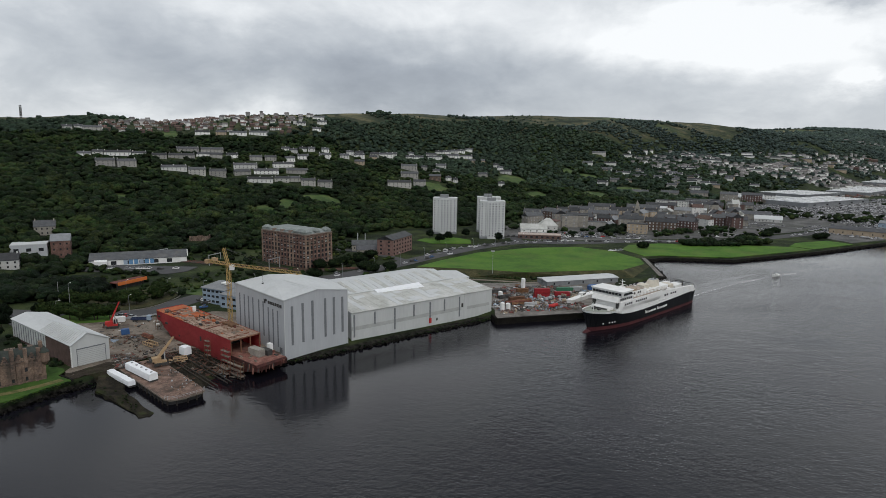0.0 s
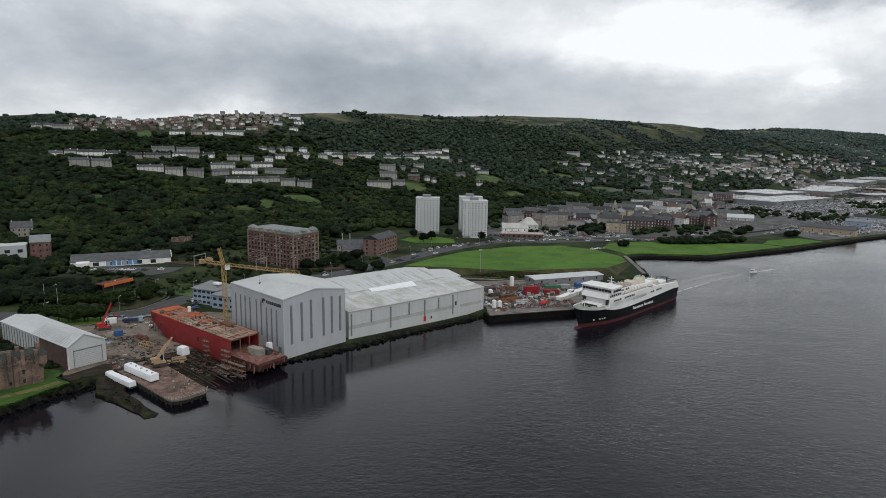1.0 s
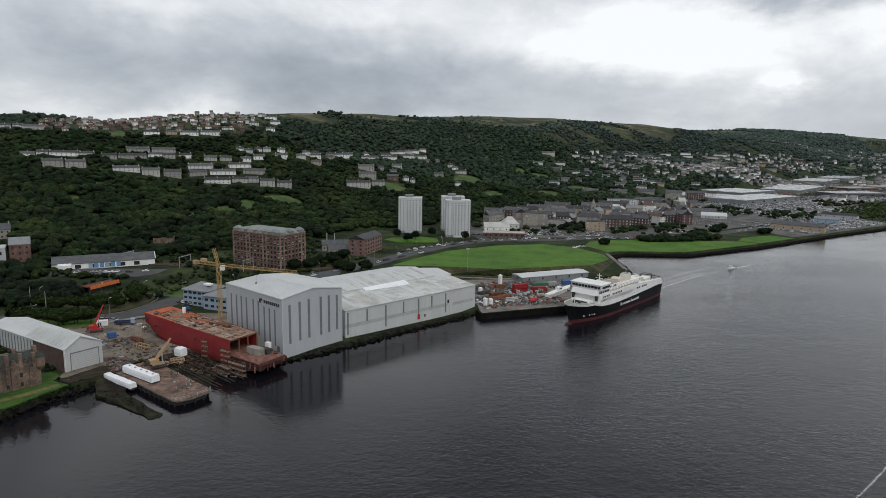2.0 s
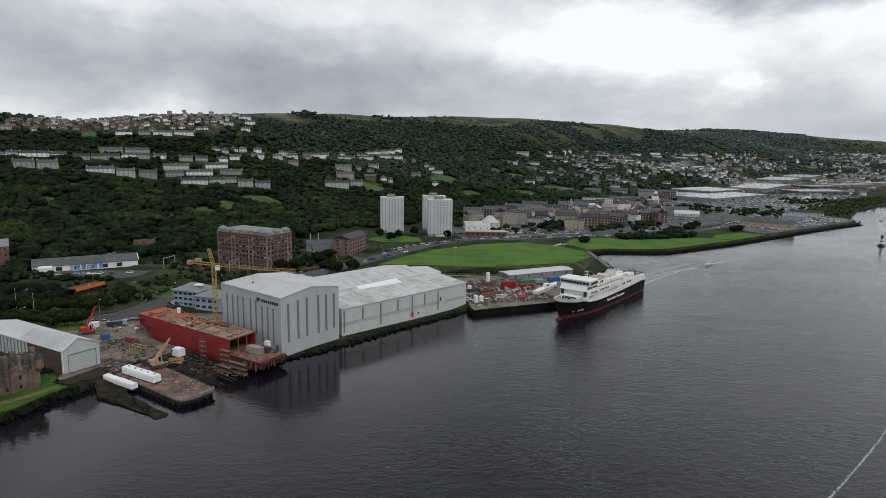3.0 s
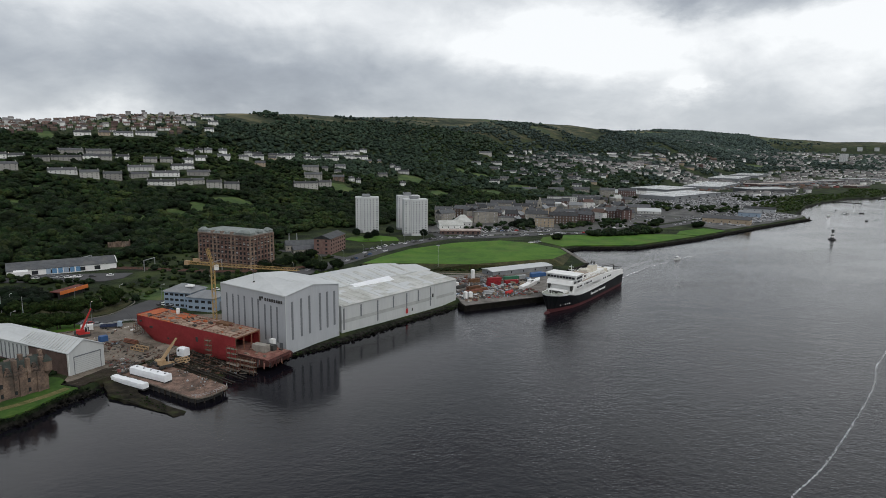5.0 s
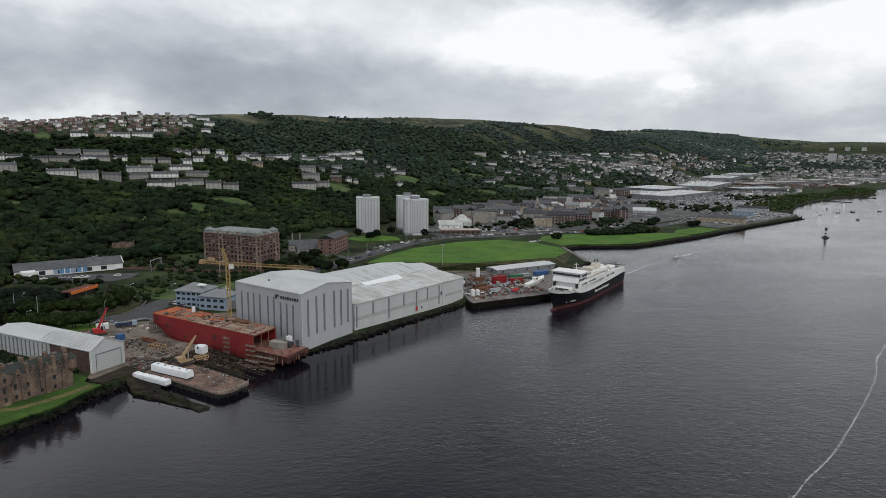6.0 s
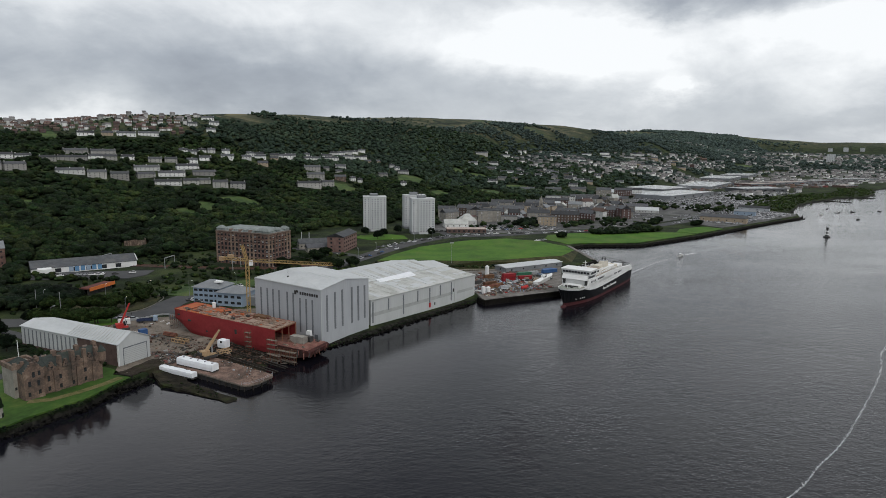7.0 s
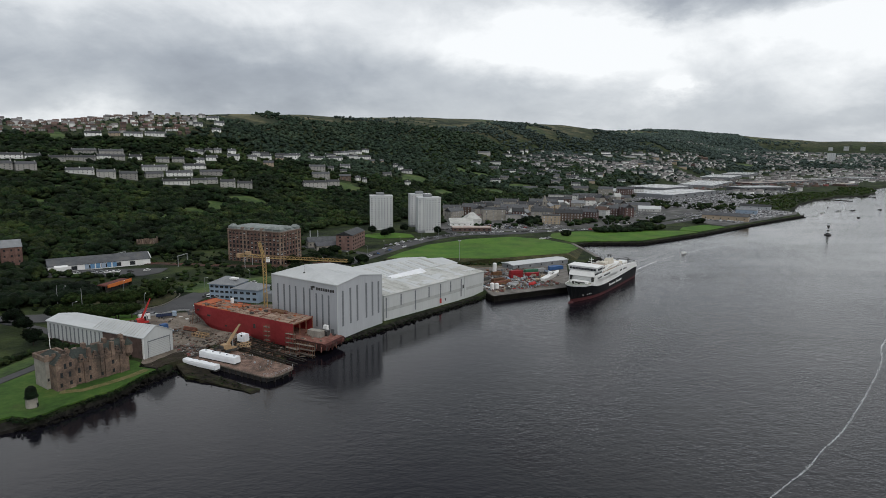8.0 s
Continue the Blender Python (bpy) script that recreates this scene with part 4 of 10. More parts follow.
for i in range(13):
    k = 0.03 + i * 0.044
    on_wall(workshop, "strip", WL, WB, k, k + 0.012, 5.2, 12.4, STRIPE, label="grey wall strip")
on_wall(workshop, "brick_base", WL, WB, 0.0, 0.6, 4.4, 5.6, BRICK_RED, 0.14)
on_wall(workshop, "roller_door", WB, WR, 0.14, 0.88, 4.5, 11.2, CLAD_PALE, 0.05, "wide pale roller door")
for i in range(9):
    on_wall(workshop, "door_rib", WB, WR, 0.14, 0.88, 4.7 + i * 0.72, 4.86 + i * 0.72, STRIPE_PALE, 0.12)
on_wall(workshop, "door_frame", WB, WR, 0.125, 0.14, 4.5, 11.5, STRIPE, 0.16)
on_wall(workshop, "door_frame", WB, WR, 0.88, 0.895, 4.5, 11.5, STRIPE, 0.16)
on_wall(workshop, "door_frame", WB, WR, 0.125, 0.895, 11.2, 11.6, STRIPE, 0.17)
for i in range(16):                            # raised lapped sheets on the near slope
    o = workshop.matrix_basis.translation
    k = 0.5 + i * 0.031
    M0, N0 = lerp2(WB, WR, 0.42), lerp2(WL, WX, 0.42)
    p, q = lerp2(WB, WL, 1 - k), lerp2(M0, N0, 1 - k)
    bm = bmesh.new()
    beam(bm, (p[0] - o.x, p[1] - o.y, 13.7 - 4.5), (q[0] - o.x, q[1] - o.y, 17.5 - 2.2 * (1 - k) - 4.5), 0.22, 0.12)
    part("roof_rib", bm, ROOF_DIRTY, workshop)


# ---------------------------------------------------------------- castle
WINDOW_MESHES = {}


def window_mesh(w, h, mat):
    key = (round(w, 2), round(h, 2), mat.name)
    if key not in WINDOW_MESHES:
        WINDOW_MESHES[key] = to_mesh("window", boxes((-w / 2, w / 2, -0.12, 0.1, -h / 2, h / 2)), mat)
    return WINDOW_MESHES[key]


def window(parent, x, y, z, rz, w, h, mat, name="window"):
    """A pane whose outer face looks along local +y turned by rz degrees."""
    return link(name, window_mesh(w, h, mat), parent, pose(x, y, z, 0, 0, rz))


def castle():
    home = thing("castle", Matrix.Translation((-148, 202, 4.5)), "old roofed castle of pink-grey rubble stone with crow-stepped gables", "castle")
    e1 = Vector((0.668, 0.744))
    e2 = Vector((-0.744, 0.668))
    loc = lambda a, b: tuple(e1 * a + e2 * b)
    quad = lambda a0, a1, b0, b1: [loc(a0, b0), loc(a1, b0), loc(a1, b1), loc(a0, b1)]
    ang = math.degrees(math.atan2(e1.y, e1.x))
    # main range, three storeys, long face to the river
    part("main_range", prism(bmesh.new(), quad(0, 20.5, 0, 9), -1, 8.5), CASTLE_STONE, home)
    bm = bmesh.new()
    vs = [bm.verts.new((*loc(a, b), z)) for a, b, z in ((-0.3, -0.35, 8.4), (20.8, -0.35, 8.4), (20.8, 9.35, 8.4), (-0.3, 9.35, 8.4), (-0.3, 4.5, 12.4), (20.8, 4.5, 12.4))]
    for f in ((0, 1, 5, 4), (2, 3, 4, 5), (1, 2, 5), (3, 0, 4), (0, 3, 2, 1)):
        bm.faces.new([vs[i] for i in f])
    part("roof", bm, SLATE_DARK, home, "dark mossy slate roof")
    for a0 in (0.0, 19.7):                     # crow-stepped end gables
        bm = bmesh.new()
        for i in range(6):
            prism(bm, quad(a0, a0 + 0.8, 0.1 + i * 0.75, 8.9 - i * 0.75), 8.3 + i * 0.75, 9.4 + i * 0.75)
        part("gable", bm, CASTLE_STONE, home)
    for a in (3.4, 8.2, 12.4, 16.4):            # dormer heads that break the eaves
        bm = bmesh.new()
        for i in range(3):
            prism(bm, quad(a - 1.1 + i * 0.35, a + 1.1 - i * 0.35, -0.12, 0.9), 8.3 + i * 0.8, 9.3 + i * 0.8)
        part("dormer", bm, CASTLE_STONE, home)
        w = loc(a, -0.1)
        window(home, *w, 8.7, ang + 180, 0.8, 1.3, GLASS)
    for a, b in ((0.6, 4.5), (6.2, 4.5), (13.8, 4.5), (20.0, 4.5)):
        part("chimney", prism(bmesh.new(), quad(a - 0.6, a + 0.6, b - 0.9, b + 0.9), 7.5, 13.6 if a > 1 else 12.6), CASTLE_STONE, home, "tall stone chimney stack")
    for a in (2.2, 6.0, 10.2, 14.4, 18.2):
        for z, h in ((1.7, 0.9), (5.3, 1.4)):
            if not (a > 17 and z < 3):
                window(home, *loc(a, -0.03), z, ang + 180, 0.8, h + 0.5, GLASS)
    for a, w, h in ((6.1, 1.1, 12.6), (10.4, 1.3, 13.2), (14.5, 1.1, 12.9), (18.6, 1.2, 12.4)):      # wall-head chimney breasts
        part("chimney", prism(bmesh.new(), quad(a - w / 2, a + w / 2, -0.45, 1.2), 2.5 if w > 1.15 else 6.0, h), CASTLE_STONE, home)
    # round turrets on corbels
    for a, b in ((20.4, 0.0), (0.1, 0.1)):
        bm = bmesh.new()
        c = loc(a, b)
        tube(bm, (*c, 5.6), (*c, 7.2), 0.4, 1.5, 14)
        tube(bm, (*c, 7.2), (*c, 10.6), 1.5, 1.5, 14)
        turret = part("turret", bm, CASTLE_STONE, home)
        bm = bmesh.new()
        tube(bm, (*c, 10.6), (*c, 13.0), 1.75, 0.05, 14)
        part("turret_roof", bm, SLATE_DARK, turret)
    # old tower house at the far corner
    t0, t1, u0, u1 = -7.2, 0.5, 3.6, 12.5
    part("tower_house", prism(bmesh.new(), quad(t0, t1, u0, u1), -1, 10.8), GREYSTONE, home, "tall grey harled tower house")
    bm = bmesh.new()
    for a0, a1, b0, b1 in ((t0 - 0.35, t1 + 0.35, u0 - 0.35, u0 + 0.5), (t0 - 0.35, t1 + 0.35, u1 - 0.5, u1 + 0.35), (t0 - 0.35, t0 + 0.5, u0 + 0.5, u1 - 0.5), (t1 - 0.5, t1 + 0.35, u0 + 0.5, u1 - 0.5)):
        prism(bm, quad(a0, a1, b0, b1), 10.2, 11.8)
    for i in range(4):
        prism(bm, quad(t0 + 0.2 + i * 2.2, t0 + 1.3 + i * 2.2, u0 - 0.35, u0 + 0.45), 11.8, 12.5)
    part("parapet", bm, CASTLE_STONE, home, "ragged stone parapet")
    bm = bmesh.new()
    c = loc((t0 + t1) / 2, (u0 + u1) / 2)
    vs = [bm.verts.new((*p, 10.9)) for p in quad(t0 + 1.2, t1 - 1.2, u0 + 1.2, u1 - 1.2)] + [bm.verts.new((*c, 13.2))]
    for i in range(4):
        bm.faces.new((vs[i], vs[(i + 1) % 4], vs[4]))
    bm.faces.new(vs[:4])
    part("cap_roof", bm, SLATE_DARK, home)
    for a, z in ((-6.6, 3.5), (-4.5, 7.5), (-2.0, 9.0), (-2.4, 4.4)):
        window(home, *loc(a, u0 - 0.03), z, ang + 180, 0.6, 1.0, GLASS)
    # gatehouse between them, with a broken stepped gable
    part("gatehouse", prism(bmesh.new(), quad(-6.0, 0.2, -1.5, 4.5), -1, 9.4), CASTLE_STONE, home)
    bm = bmesh.new()
    for i in range(5):
        prism(bm, quad(-6.0 + i * 0.55, 0.2 - i * 0.55, -1.52, -0.8), 9.3 + i * 0.7, 10.1 + i * 0.7)
    part("gable", bm, CASTLE_STONE, home)
    bm = bmesh.new()
    vs = [bm.verts.new((*loc(a, b), z)) for a, b, z in ((-6.1, -0.8, 9.3), (0.3, -0.8, 9.3), (0.3, 4.5, 9.3), (-6.1, 4.5, 9.3), (-2.9, -0.8, 12.4), (-2.9, 4.5, 12.4))]
    for f in ((1, 2, 5, 4), (3, 0, 4, 5), (0, 1, 4), (2, 3, 5), (0, 3, 2, 1)):
        bm.faces.new([vs[i] for i in f])
    part("roof", bm, SLATE_DARK, home)
    for a, z, h in ((-4.6, 2.0, 1.0), (-1.4, 2.2, 1.0), (-4.4, 5.6, 1.4), (-1.6, 5.4, 1.5), (-3.0, 8.6, 1.5), (-1.2, 8.8, 1.2)):
        window(home, *loc(a, -1.53), z, ang + 180, 0.8, h + 0.4, GLASS)
    rnd = random.Random(2)
    for i in range(22):                          # ragged wall-head courses
        a = 0.6 + i * 0.9
        part("wall_head_stone", prism(bmesh.new(), quad(a, a + rnd.uniform(0.5, 0.9), -0.3, 0.35), 8.1, 8.7 + rnd.uniform(0, 0.9) * rnd.random()), CASTLE_STONE, home)
    for a, b, z in ((3.0, 4.5, 12.5), (9.6, 4.4, 12.6), (11.4, 4.6, 12.5), (16.8, 4.5, 12.6)):
        part("ridge_stone", prism(bmesh.new(), quad(a - 0.8, a + 0.8, b - 0.25, b + 0.25), z - 0.5, z + 0.15), LINTEL, home)
    for a, w in ((4.6, 1.6), (12.0, 1.4), (17.4, 1.2)):   # projecting stair and garderobe blocks
        part("wall_bay", prism(bmesh.new(), quad(a - w / 2, a + w / 2, -0.55, 0.1), -1, 6.0 + w), CASTLE_STONE, home)
    part("flagpole", boxes((c[0] - 0.08, c[0] + 0.08, c[1] - 0.08, c[1] + 0.08, 11, 19)), WHITE_PAINT, home, "white flagpole")


castle()
strip("path", [(-150, 196), (-143, 197.5), (-137, 203.5), (-131.5, 210.5), (-128, 217)], 3.0, 4.68, DRY_GRASS, "trodden yellow grass path below the castle wall", "path")


def dovecot():
    home = thing("dovecot", Matrix.Translation((-153.2, 184.0, 4.4)) @ Matrix.Scale(0.88, 4), "round stone dovecot with ivy-dark upper half", "dovecot")
    bm = bmesh.new()
    tube(bm, (0, 0, -0.6), (0, 0, 4.0), 2.1, 2.0, 20)
    part("drum", bm, GREYSTONE, home, "pale grey stone drum")
    bm = bmesh.new()
    tube(bm, (0, 0, 4.0), (0, 0, 4.3), 2.35, 2.35, 20)
    tube(bm, (0, 0, 4.3), (0, 0, 6.6), 2.1, 1.9, 20)
    bmesh.ops.create_icosphere(bm, subdivisions=2, radius=1.95, matrix=Matrix.Translation((0, 0, 6.6)))
    for v in bm.verts:
        v.co += v.co.normalized() * 0.25 * noise.noise(v.co * 1.3)
    part("dome", bm, FOLIAGE_DARK, home, "dark ivy-grown dome")
    part("doorway", boxes((1.6, 2.2, -0.45, 0.45, 0, 1.8)), GLASS, home)


dovecot()
# ---------------------------------------------------------------- wharf, slipway and berth
def rough_slab(outline, z0, z1):
    """A slab of mud or broken concrete with an uneven top and edge."""
    bm = prism(bmesh.new(), outline, z0, z1)
    bmesh.ops.triangulate(bm, faces=bm.faces[:])
    bmesh.ops.subdivide_edges(bm, edges=bm.edges[:], cuts=7, use_grid_fill=True)
    for v in bm.verts:
        k = noise.noise(v.co * 0.31) + 0.6 * noise.noise(v.co * 0.9)
        v.co += Vector((noise.noise(v.co * 0.4 + Vector((9, 0, 0))) * 1.1, noise.noise(v.co * 0.4 + Vector((0, 9, 0))) * 1.1, k * 0.28))
    return bm


def wharf():
    home = thing("wharf", Matrix.Translation((-95, 222, 0)), "timber-piled wharf with rusty littered deck and railings", "wharf")
    outline = [(-118, 234), (-82.5, 207), (-80, 206.3), (-76.5, 209), (-72.8, 214.8), (-73, 217), (-108, 246)]
    loc = [(x + 95, y - 222) for x, y in outline]
    part("deck", prism(bmesh.new(), loc, 3.55, 4.1), WHARF_DECK, home)
    bm = bmesh.new()
    k = len(loc)
    for i in range(6):
        a, b = loc[i], loc[(i + 1) % k]
        n = max(1, int(math.dist(a, b) / 3.2))
        for j in range(n):
            p = lerp2(a, b, (j + 0.5) / n)
            c = (p[0] * 0.975, p[1] * 0.975)
            bm2 = bmesh.new()
            tube(bm2, (*c, -2.5), (*c, 3.6), 0.3, 0.26, 7)
            part("post", bm2, WET_TIMBER, home)
        beam(bm, (*a, 3.75), (*b, 3.75), 0.5, 0.5)
    part("fender", bm, TIMBER, home, "heavy timber edge beam")
    # dark solid block standing in for the shadow under the deck
    part("underframe", prism(bmesh.new(), [(x * 0.93, y * 0.9) for x, y in loc], -1.5, 3.55), STEEL_DARK, home)
    for i in (1, 2, 3, 4):
        a, b = loc[i], loc[(i + 1) % k]
        n = max(2, int(math.dist(a, b) / 2.2))
        bm = bmesh.new()
        for z in (4.7, 5.2):
            beam(bm, (*a, z), (*b, z), 0.07)
        for j in range(n + 1):
            p = lerp2(a, b, j / n)
            beam(bm, (*p, 4.0), (*p, 5.25), 0.09)
        part("railing", bm, GALV, home, "pale tubular railing")


wharf()


def wrapped_box(name, a, b, width, z, h, label, posts):
    """A long load wrapped in white sheet, slightly sagging, from a to b."""
    length = math.dist(a, b)
    rz = math.degrees(math.atan2(b[1] - a[1], b[0] - a[0]))
    home = thing(name, pose(a[0], a[1], z, 0, 0, rz), label, "wrapped load")
    bm = bmesh.new()
    n = 14
    rnd = random.Random(int(length * 10))
    rings = []
    for i in range(n + 1):
        x = length * i / n
        s = rnd.uniform(-0.12, 0.12)
        rings.append([bm.verts.new((x, y, max(0, zz))) for y, zz in ((0, 0), (-0.06 + s * 0.4, h * 0.55), (0.12, h * 0.93 + s), (width / 2, h + s * 0.6), (width - 0.12, h * 0.95 + s), (width, h * 0.5), (width, 0))])
    for p, q in zip(rings, rings[1:]):
        for i in range(6):
            bm.faces.new((p[i], p[i + 1], q[i + 1], q[i]))
    bm.faces.new(rings[0]), bm.faces.new(rings[-1])
    part("sheet", bm, TARP, home)
    bm = bmesh.new()
    box(bm, -0.2, length + 0.2, 0.2, width - 0.2, -0.6, 0.02)
    part("skid", bm, STEEL_DARK, home, "dark skid underneath")
    for i in range(posts):
        x = length * (i + 0.6) / posts
        part("vent", boxes((x - 0.3, x + 0.3, width / 2 - 0.3, width / 2 + 0.3, h * 0.97, h + 0.35)), GALV, home)


wrapped_box("wrapped_load", (-112.0, 230.6), (-95.9, 220.2), 3.3, 4.6, 2.6, "long white shrink-wrapped ship section on the wharf", 5)
wrapped_box("wrapped_load", (-119.0, 228.6), (-103.0, 218.3), 2.6, 2.9, 1.9, "low white sheeted load beside the wharf", 0)
solid("slipway", rough_slab([(-121, 228), (-113, 214), (-85.2, 197), (-81.8, 198), (-83.2, 201), (-104, 217), (-117, 233)], -2, [3.6, 2.5, 1.7, 1.55, 1.6, 2.4, 3.6]), MUD,
      label="sloping muddy concrete slipway into the river", category="slipway", kind="structure")
solid("slipway", rough_slab([(-113, 245), (-76, 219), (-64, 229), (-54, 246), (-57, 258), (-78, 270), (-99, 262)], -3, [4.5, 1.6, -1.0, -1.0, 1.2, 4.3, 4.5]), MUD,
      label="dark sloping building berth under the hull", category="slipway", kind="structure")
solid("ramp", rough_slab([(-131, 222), (-124.5, 218), (-116, 231), (-121, 241)], 1, 4.75), EARTH, label="trodden earth apron before the workshop door", category="apron", kind="structure")
solid("retaining_wall", prism(bmesh.new(), [(-132, 220.4), (-124.6, 217.2), (-124.2, 217.9), (-131.6, 221.2)], -1, 4.9), QUAYSTONE, label="dark stained concrete retaining wall", category="wall", kind="structure")

for off in (0, 5.5, 11):
    bm = bmesh.new()
    for w in (0, 1.6):
        a, b = Vector((-106.5 + (off + w) * 0.6, 247.5 + (off + w) * 0.8)), Vector((-73 + (off + w) * 0.6, 224 + (off + w) * 0.8))
        beam(bm, (a.x, a.y, 4.75), (b.x, b.y, 2.1), 0.3, 0.35)
    solid("slip_rail", bm, WET_TIMBER, label="dark timber launching ways on the berth", category="rails", kind="structure")
RUST_DECK = material("red_rust_deck", [(0.09, 0.04, 0.032), (0.2, 0.085, 0.066), (0.28, 0.17, 0.14)], 0.35, 0.9, stain=((0.1, 0.06, 0.05), 0.8))
STERN_RED = material("dark_red_rust", [(0.028, 0.01, 0.009), (0.085, 0.025, 0.02)], 0.3, 0.85, stain=((0.03, 0.02, 0.017), 0.8))

# ---------------------------------------------------------------- red hull under construction
AX = Vector((-0.853, 0.522))                    # from stern to bow
SIDE = Vector((0.522, 0.853))                   # from the near side to the far one


def red_hull():
    home = thing("ship_hull", Matrix.Translation((-75.9, 245.2, 2)), "unfinished red-primed ship hull standing on the berth", "ship")
    P = lambda a, s, z: (*(AX * a + SIDE * s), z - 2)
    L, B = 58.6, 14.4
    top = lambda a: 13.3 + 2.3 * a / L
    low = lambda a: 2.4 + 2.0 * a / L

    def shell(s_top, s_low, name, flip):
        bm = bmesh.new()
        rows = []
        for i in range(13):
            a = L * i / 12
            k = max(0, (a - 40) / (L - 40))
            inn = k * k * 2.2
            st = s_top + flip * inn * 0.35
            sl = s_low + flip * (0.6 + inn * 2.2)
            rise = k ** 3 * 2.6
            row = [P(a, st, top(a)), P(a, st + flip * inn * 0.12, (top(a) + low(a)) / 2 + 1), P(a, s_top + flip * (0.1 + inn * 1.2), low(a) + 2.4 + rise), P(a, sl, low(a) + rise)]
            rows.append([bm.verts.new(v) for v in row])
        for p, q in zip(rows, rows[1:]):
            for i in range(3):
                bm.faces.new((p[i], p[i + 1], q[i + 1], q[i]))
        bmesh.ops.solidify(bm, geom=bm.faces[:], thickness=0.25)
        return part(name, bm, HULL_RED, home)

    near = shell(0, 0, "shell_plating", 1)
    shell(B, B, "shell_plating", -1)
    bm = bmesh.new()
    rows = [[bm.verts.new(P(L - 1.4 + o, s, z)) for s in (0.7 + j, B - 0.7 - j)] for o, z, j in ((1.6, top(L), 0.1), (0.9, 10.5, 1.2), (0.2, 7.0, 4.0))]
    for p, q in zip(rows, rows[1:]):
        bm.faces.new((p[0], p[1], q[1], q[0]))
    bmesh.ops.solidify(bm, geom=bm.faces[:], thickness=0.3)
    part("bow_bulkhead", bm, HULL_RED, home)
    bm = bmesh.new()
    vs = [bm.verts.new(P(a, s, low(a) - 0.1 + z)) for z in (0, 0.3) for a, s in ((0, 0.8), (L - 2, 4), (L - 2, B - 4), (0, B - 0.8))]
    for f in ((0, 1, 2, 3), (4, 5, 6, 7), (0, 1, 5, 4), (1, 2, 6, 5), (2, 3, 7, 6), (3, 0, 4, 7)):
        bm.faces.new([vs[i] for i in f])
    part("bottom", bm, RUST, home)

    def deck(name, a0, a1, s0, s1, dz, thick, mat, label=""):
        bm = bmesh.new()
        vs = [bm.verts.new(P(a, s, top(a) + dz - t)) for t in (thick, 0) for a, s in ((a0, s0), (a1, s0), (a1, s1), (a0, s1))]
        for f in ((0, 1, 2, 3), (4, 5, 6, 7), (0, 1, 5, 4), (1, 2, 6, 5), (2, 3, 7, 6), (3, 0, 4, 7)):
            bm.faces.new([vs[i] for i in f])
        return part(name, bm, mat, home, label)

    deck("deck", 0, 36, 0.3, B - 0.3, -0.02, 0.35, DECK_RUST, "tan rust-stained steel deck")
    deck("deck", 36, L - 0.6, 0.5, B - 0.5, -0.02, 0.35, DECK_ORANGE, "orange primed foredeck")
    rnd = random.Random(11)
    for i in range(24):                        # plates laid in patches, and a few frames left proud
        a, s = rnd.uniform(1, L - 6), rnd.uniform(0.6, B - 5)
        deck("deck_plate", a, a + rnd.uniform(1.5, 5), s, s + rnd.uniform(1, 4), 0.03 + 0.012 * i, 0.06 + 0.012 * i, rnd.choice((DECK_RUST, DECK_RUST, TIMBER, DECK_ORANGE if a > 26 else DECK_RUST, RUST)))
    for i in range(7):
        a = 2.5 + i * 8.1
        deck("deck_seam", a, a + 0.22, 0.6, B - rnd.uniform(0.6, 5), 0.34, 0.4, DECK_RUST if i % 2 else RUST)
    for i in range(3):
        s = 2.9 + i * 4.4
        deck("deck_seam", 1, L - 3 - 6 * i, s, s + 0.16, 0.36, 0.4, DECK_RUST)
    deck("raised_hatch", 13, 20, 9.6, 13.0, 0.9, 0.9, RUST, "raised rusty hatch block")
    for a, s, w, l, h in ((8, 7.5, 4.6, 8.5, 0.9), (19, 3, 2.4, 3.0, 0.6), (27, 9, 3, 4, 0.7), (44, 5, 4.5, 5, 0.8)):   # open hatch coamings
        bm = bmesh.new()
        for d in ((a, a + l, s, s + 0.3), (a, a + l, s + w - 0.3, s + w), (a, a + 0.3, s + 0.3, s + w - 0.3), (a + l - 0.3, a + l, s + 0.3, s + w - 0.3)):
            vs = [bm.verts.new(P(x, y, top(a) + z)) for z in (0, h) for x, y in ((d[0], d[2]), (d[1], d[2]), (d[1], d[3]), (d[0], d[3]))]
            for f in ((0, 1, 2, 3), (4, 5, 6, 7), (0, 1, 5, 4), (1, 2, 6, 5), (2, 3, 7, 6), (3, 0, 4, 7)):
                bm.faces.new([vs[j] for j in f])
        part("hatch_coaming", bm, DECK_RUST, home, "open rusty hatch coaming")
    for i in range(34):                         # gear left on deck
        a, s = rnd.uniform(2, L - 5), rnd.uniform(1.5, B - 1.5)
        w, l, h = rnd.uniform(0.3, 1.2), rnd.uniform(0.4, 1.8), rnd.uniform(0.2, 0.9)
        deck("deck_gear", a, a + l, s, s + w, h, h, rnd.choice((RUST, DECK_ORANGE, TIMBER, STEEL_DARK, DECK_RUST)))
    bm = bmesh.new()
    tube(bm, P(45, 11.5, top(45)), P(45, 11.5, top(45) + 2.4), 0.8, 0.8, 10)
    part("tank", bm, WHITE_PAINT, home, "white drum on the foredeck")
    bm = bmesh.new()
    for i in range(26):                         # ragged bulwark stanchions along the near edge
        a = 1 + i * 2.25
        beam(bm, P(a, 0.35, top(a)), P(a, 0.35, top(a) + 0.75 + 0.25 * (i % 3)), 0.12)
    part("stanchions", bm, DECK_RUST, home)
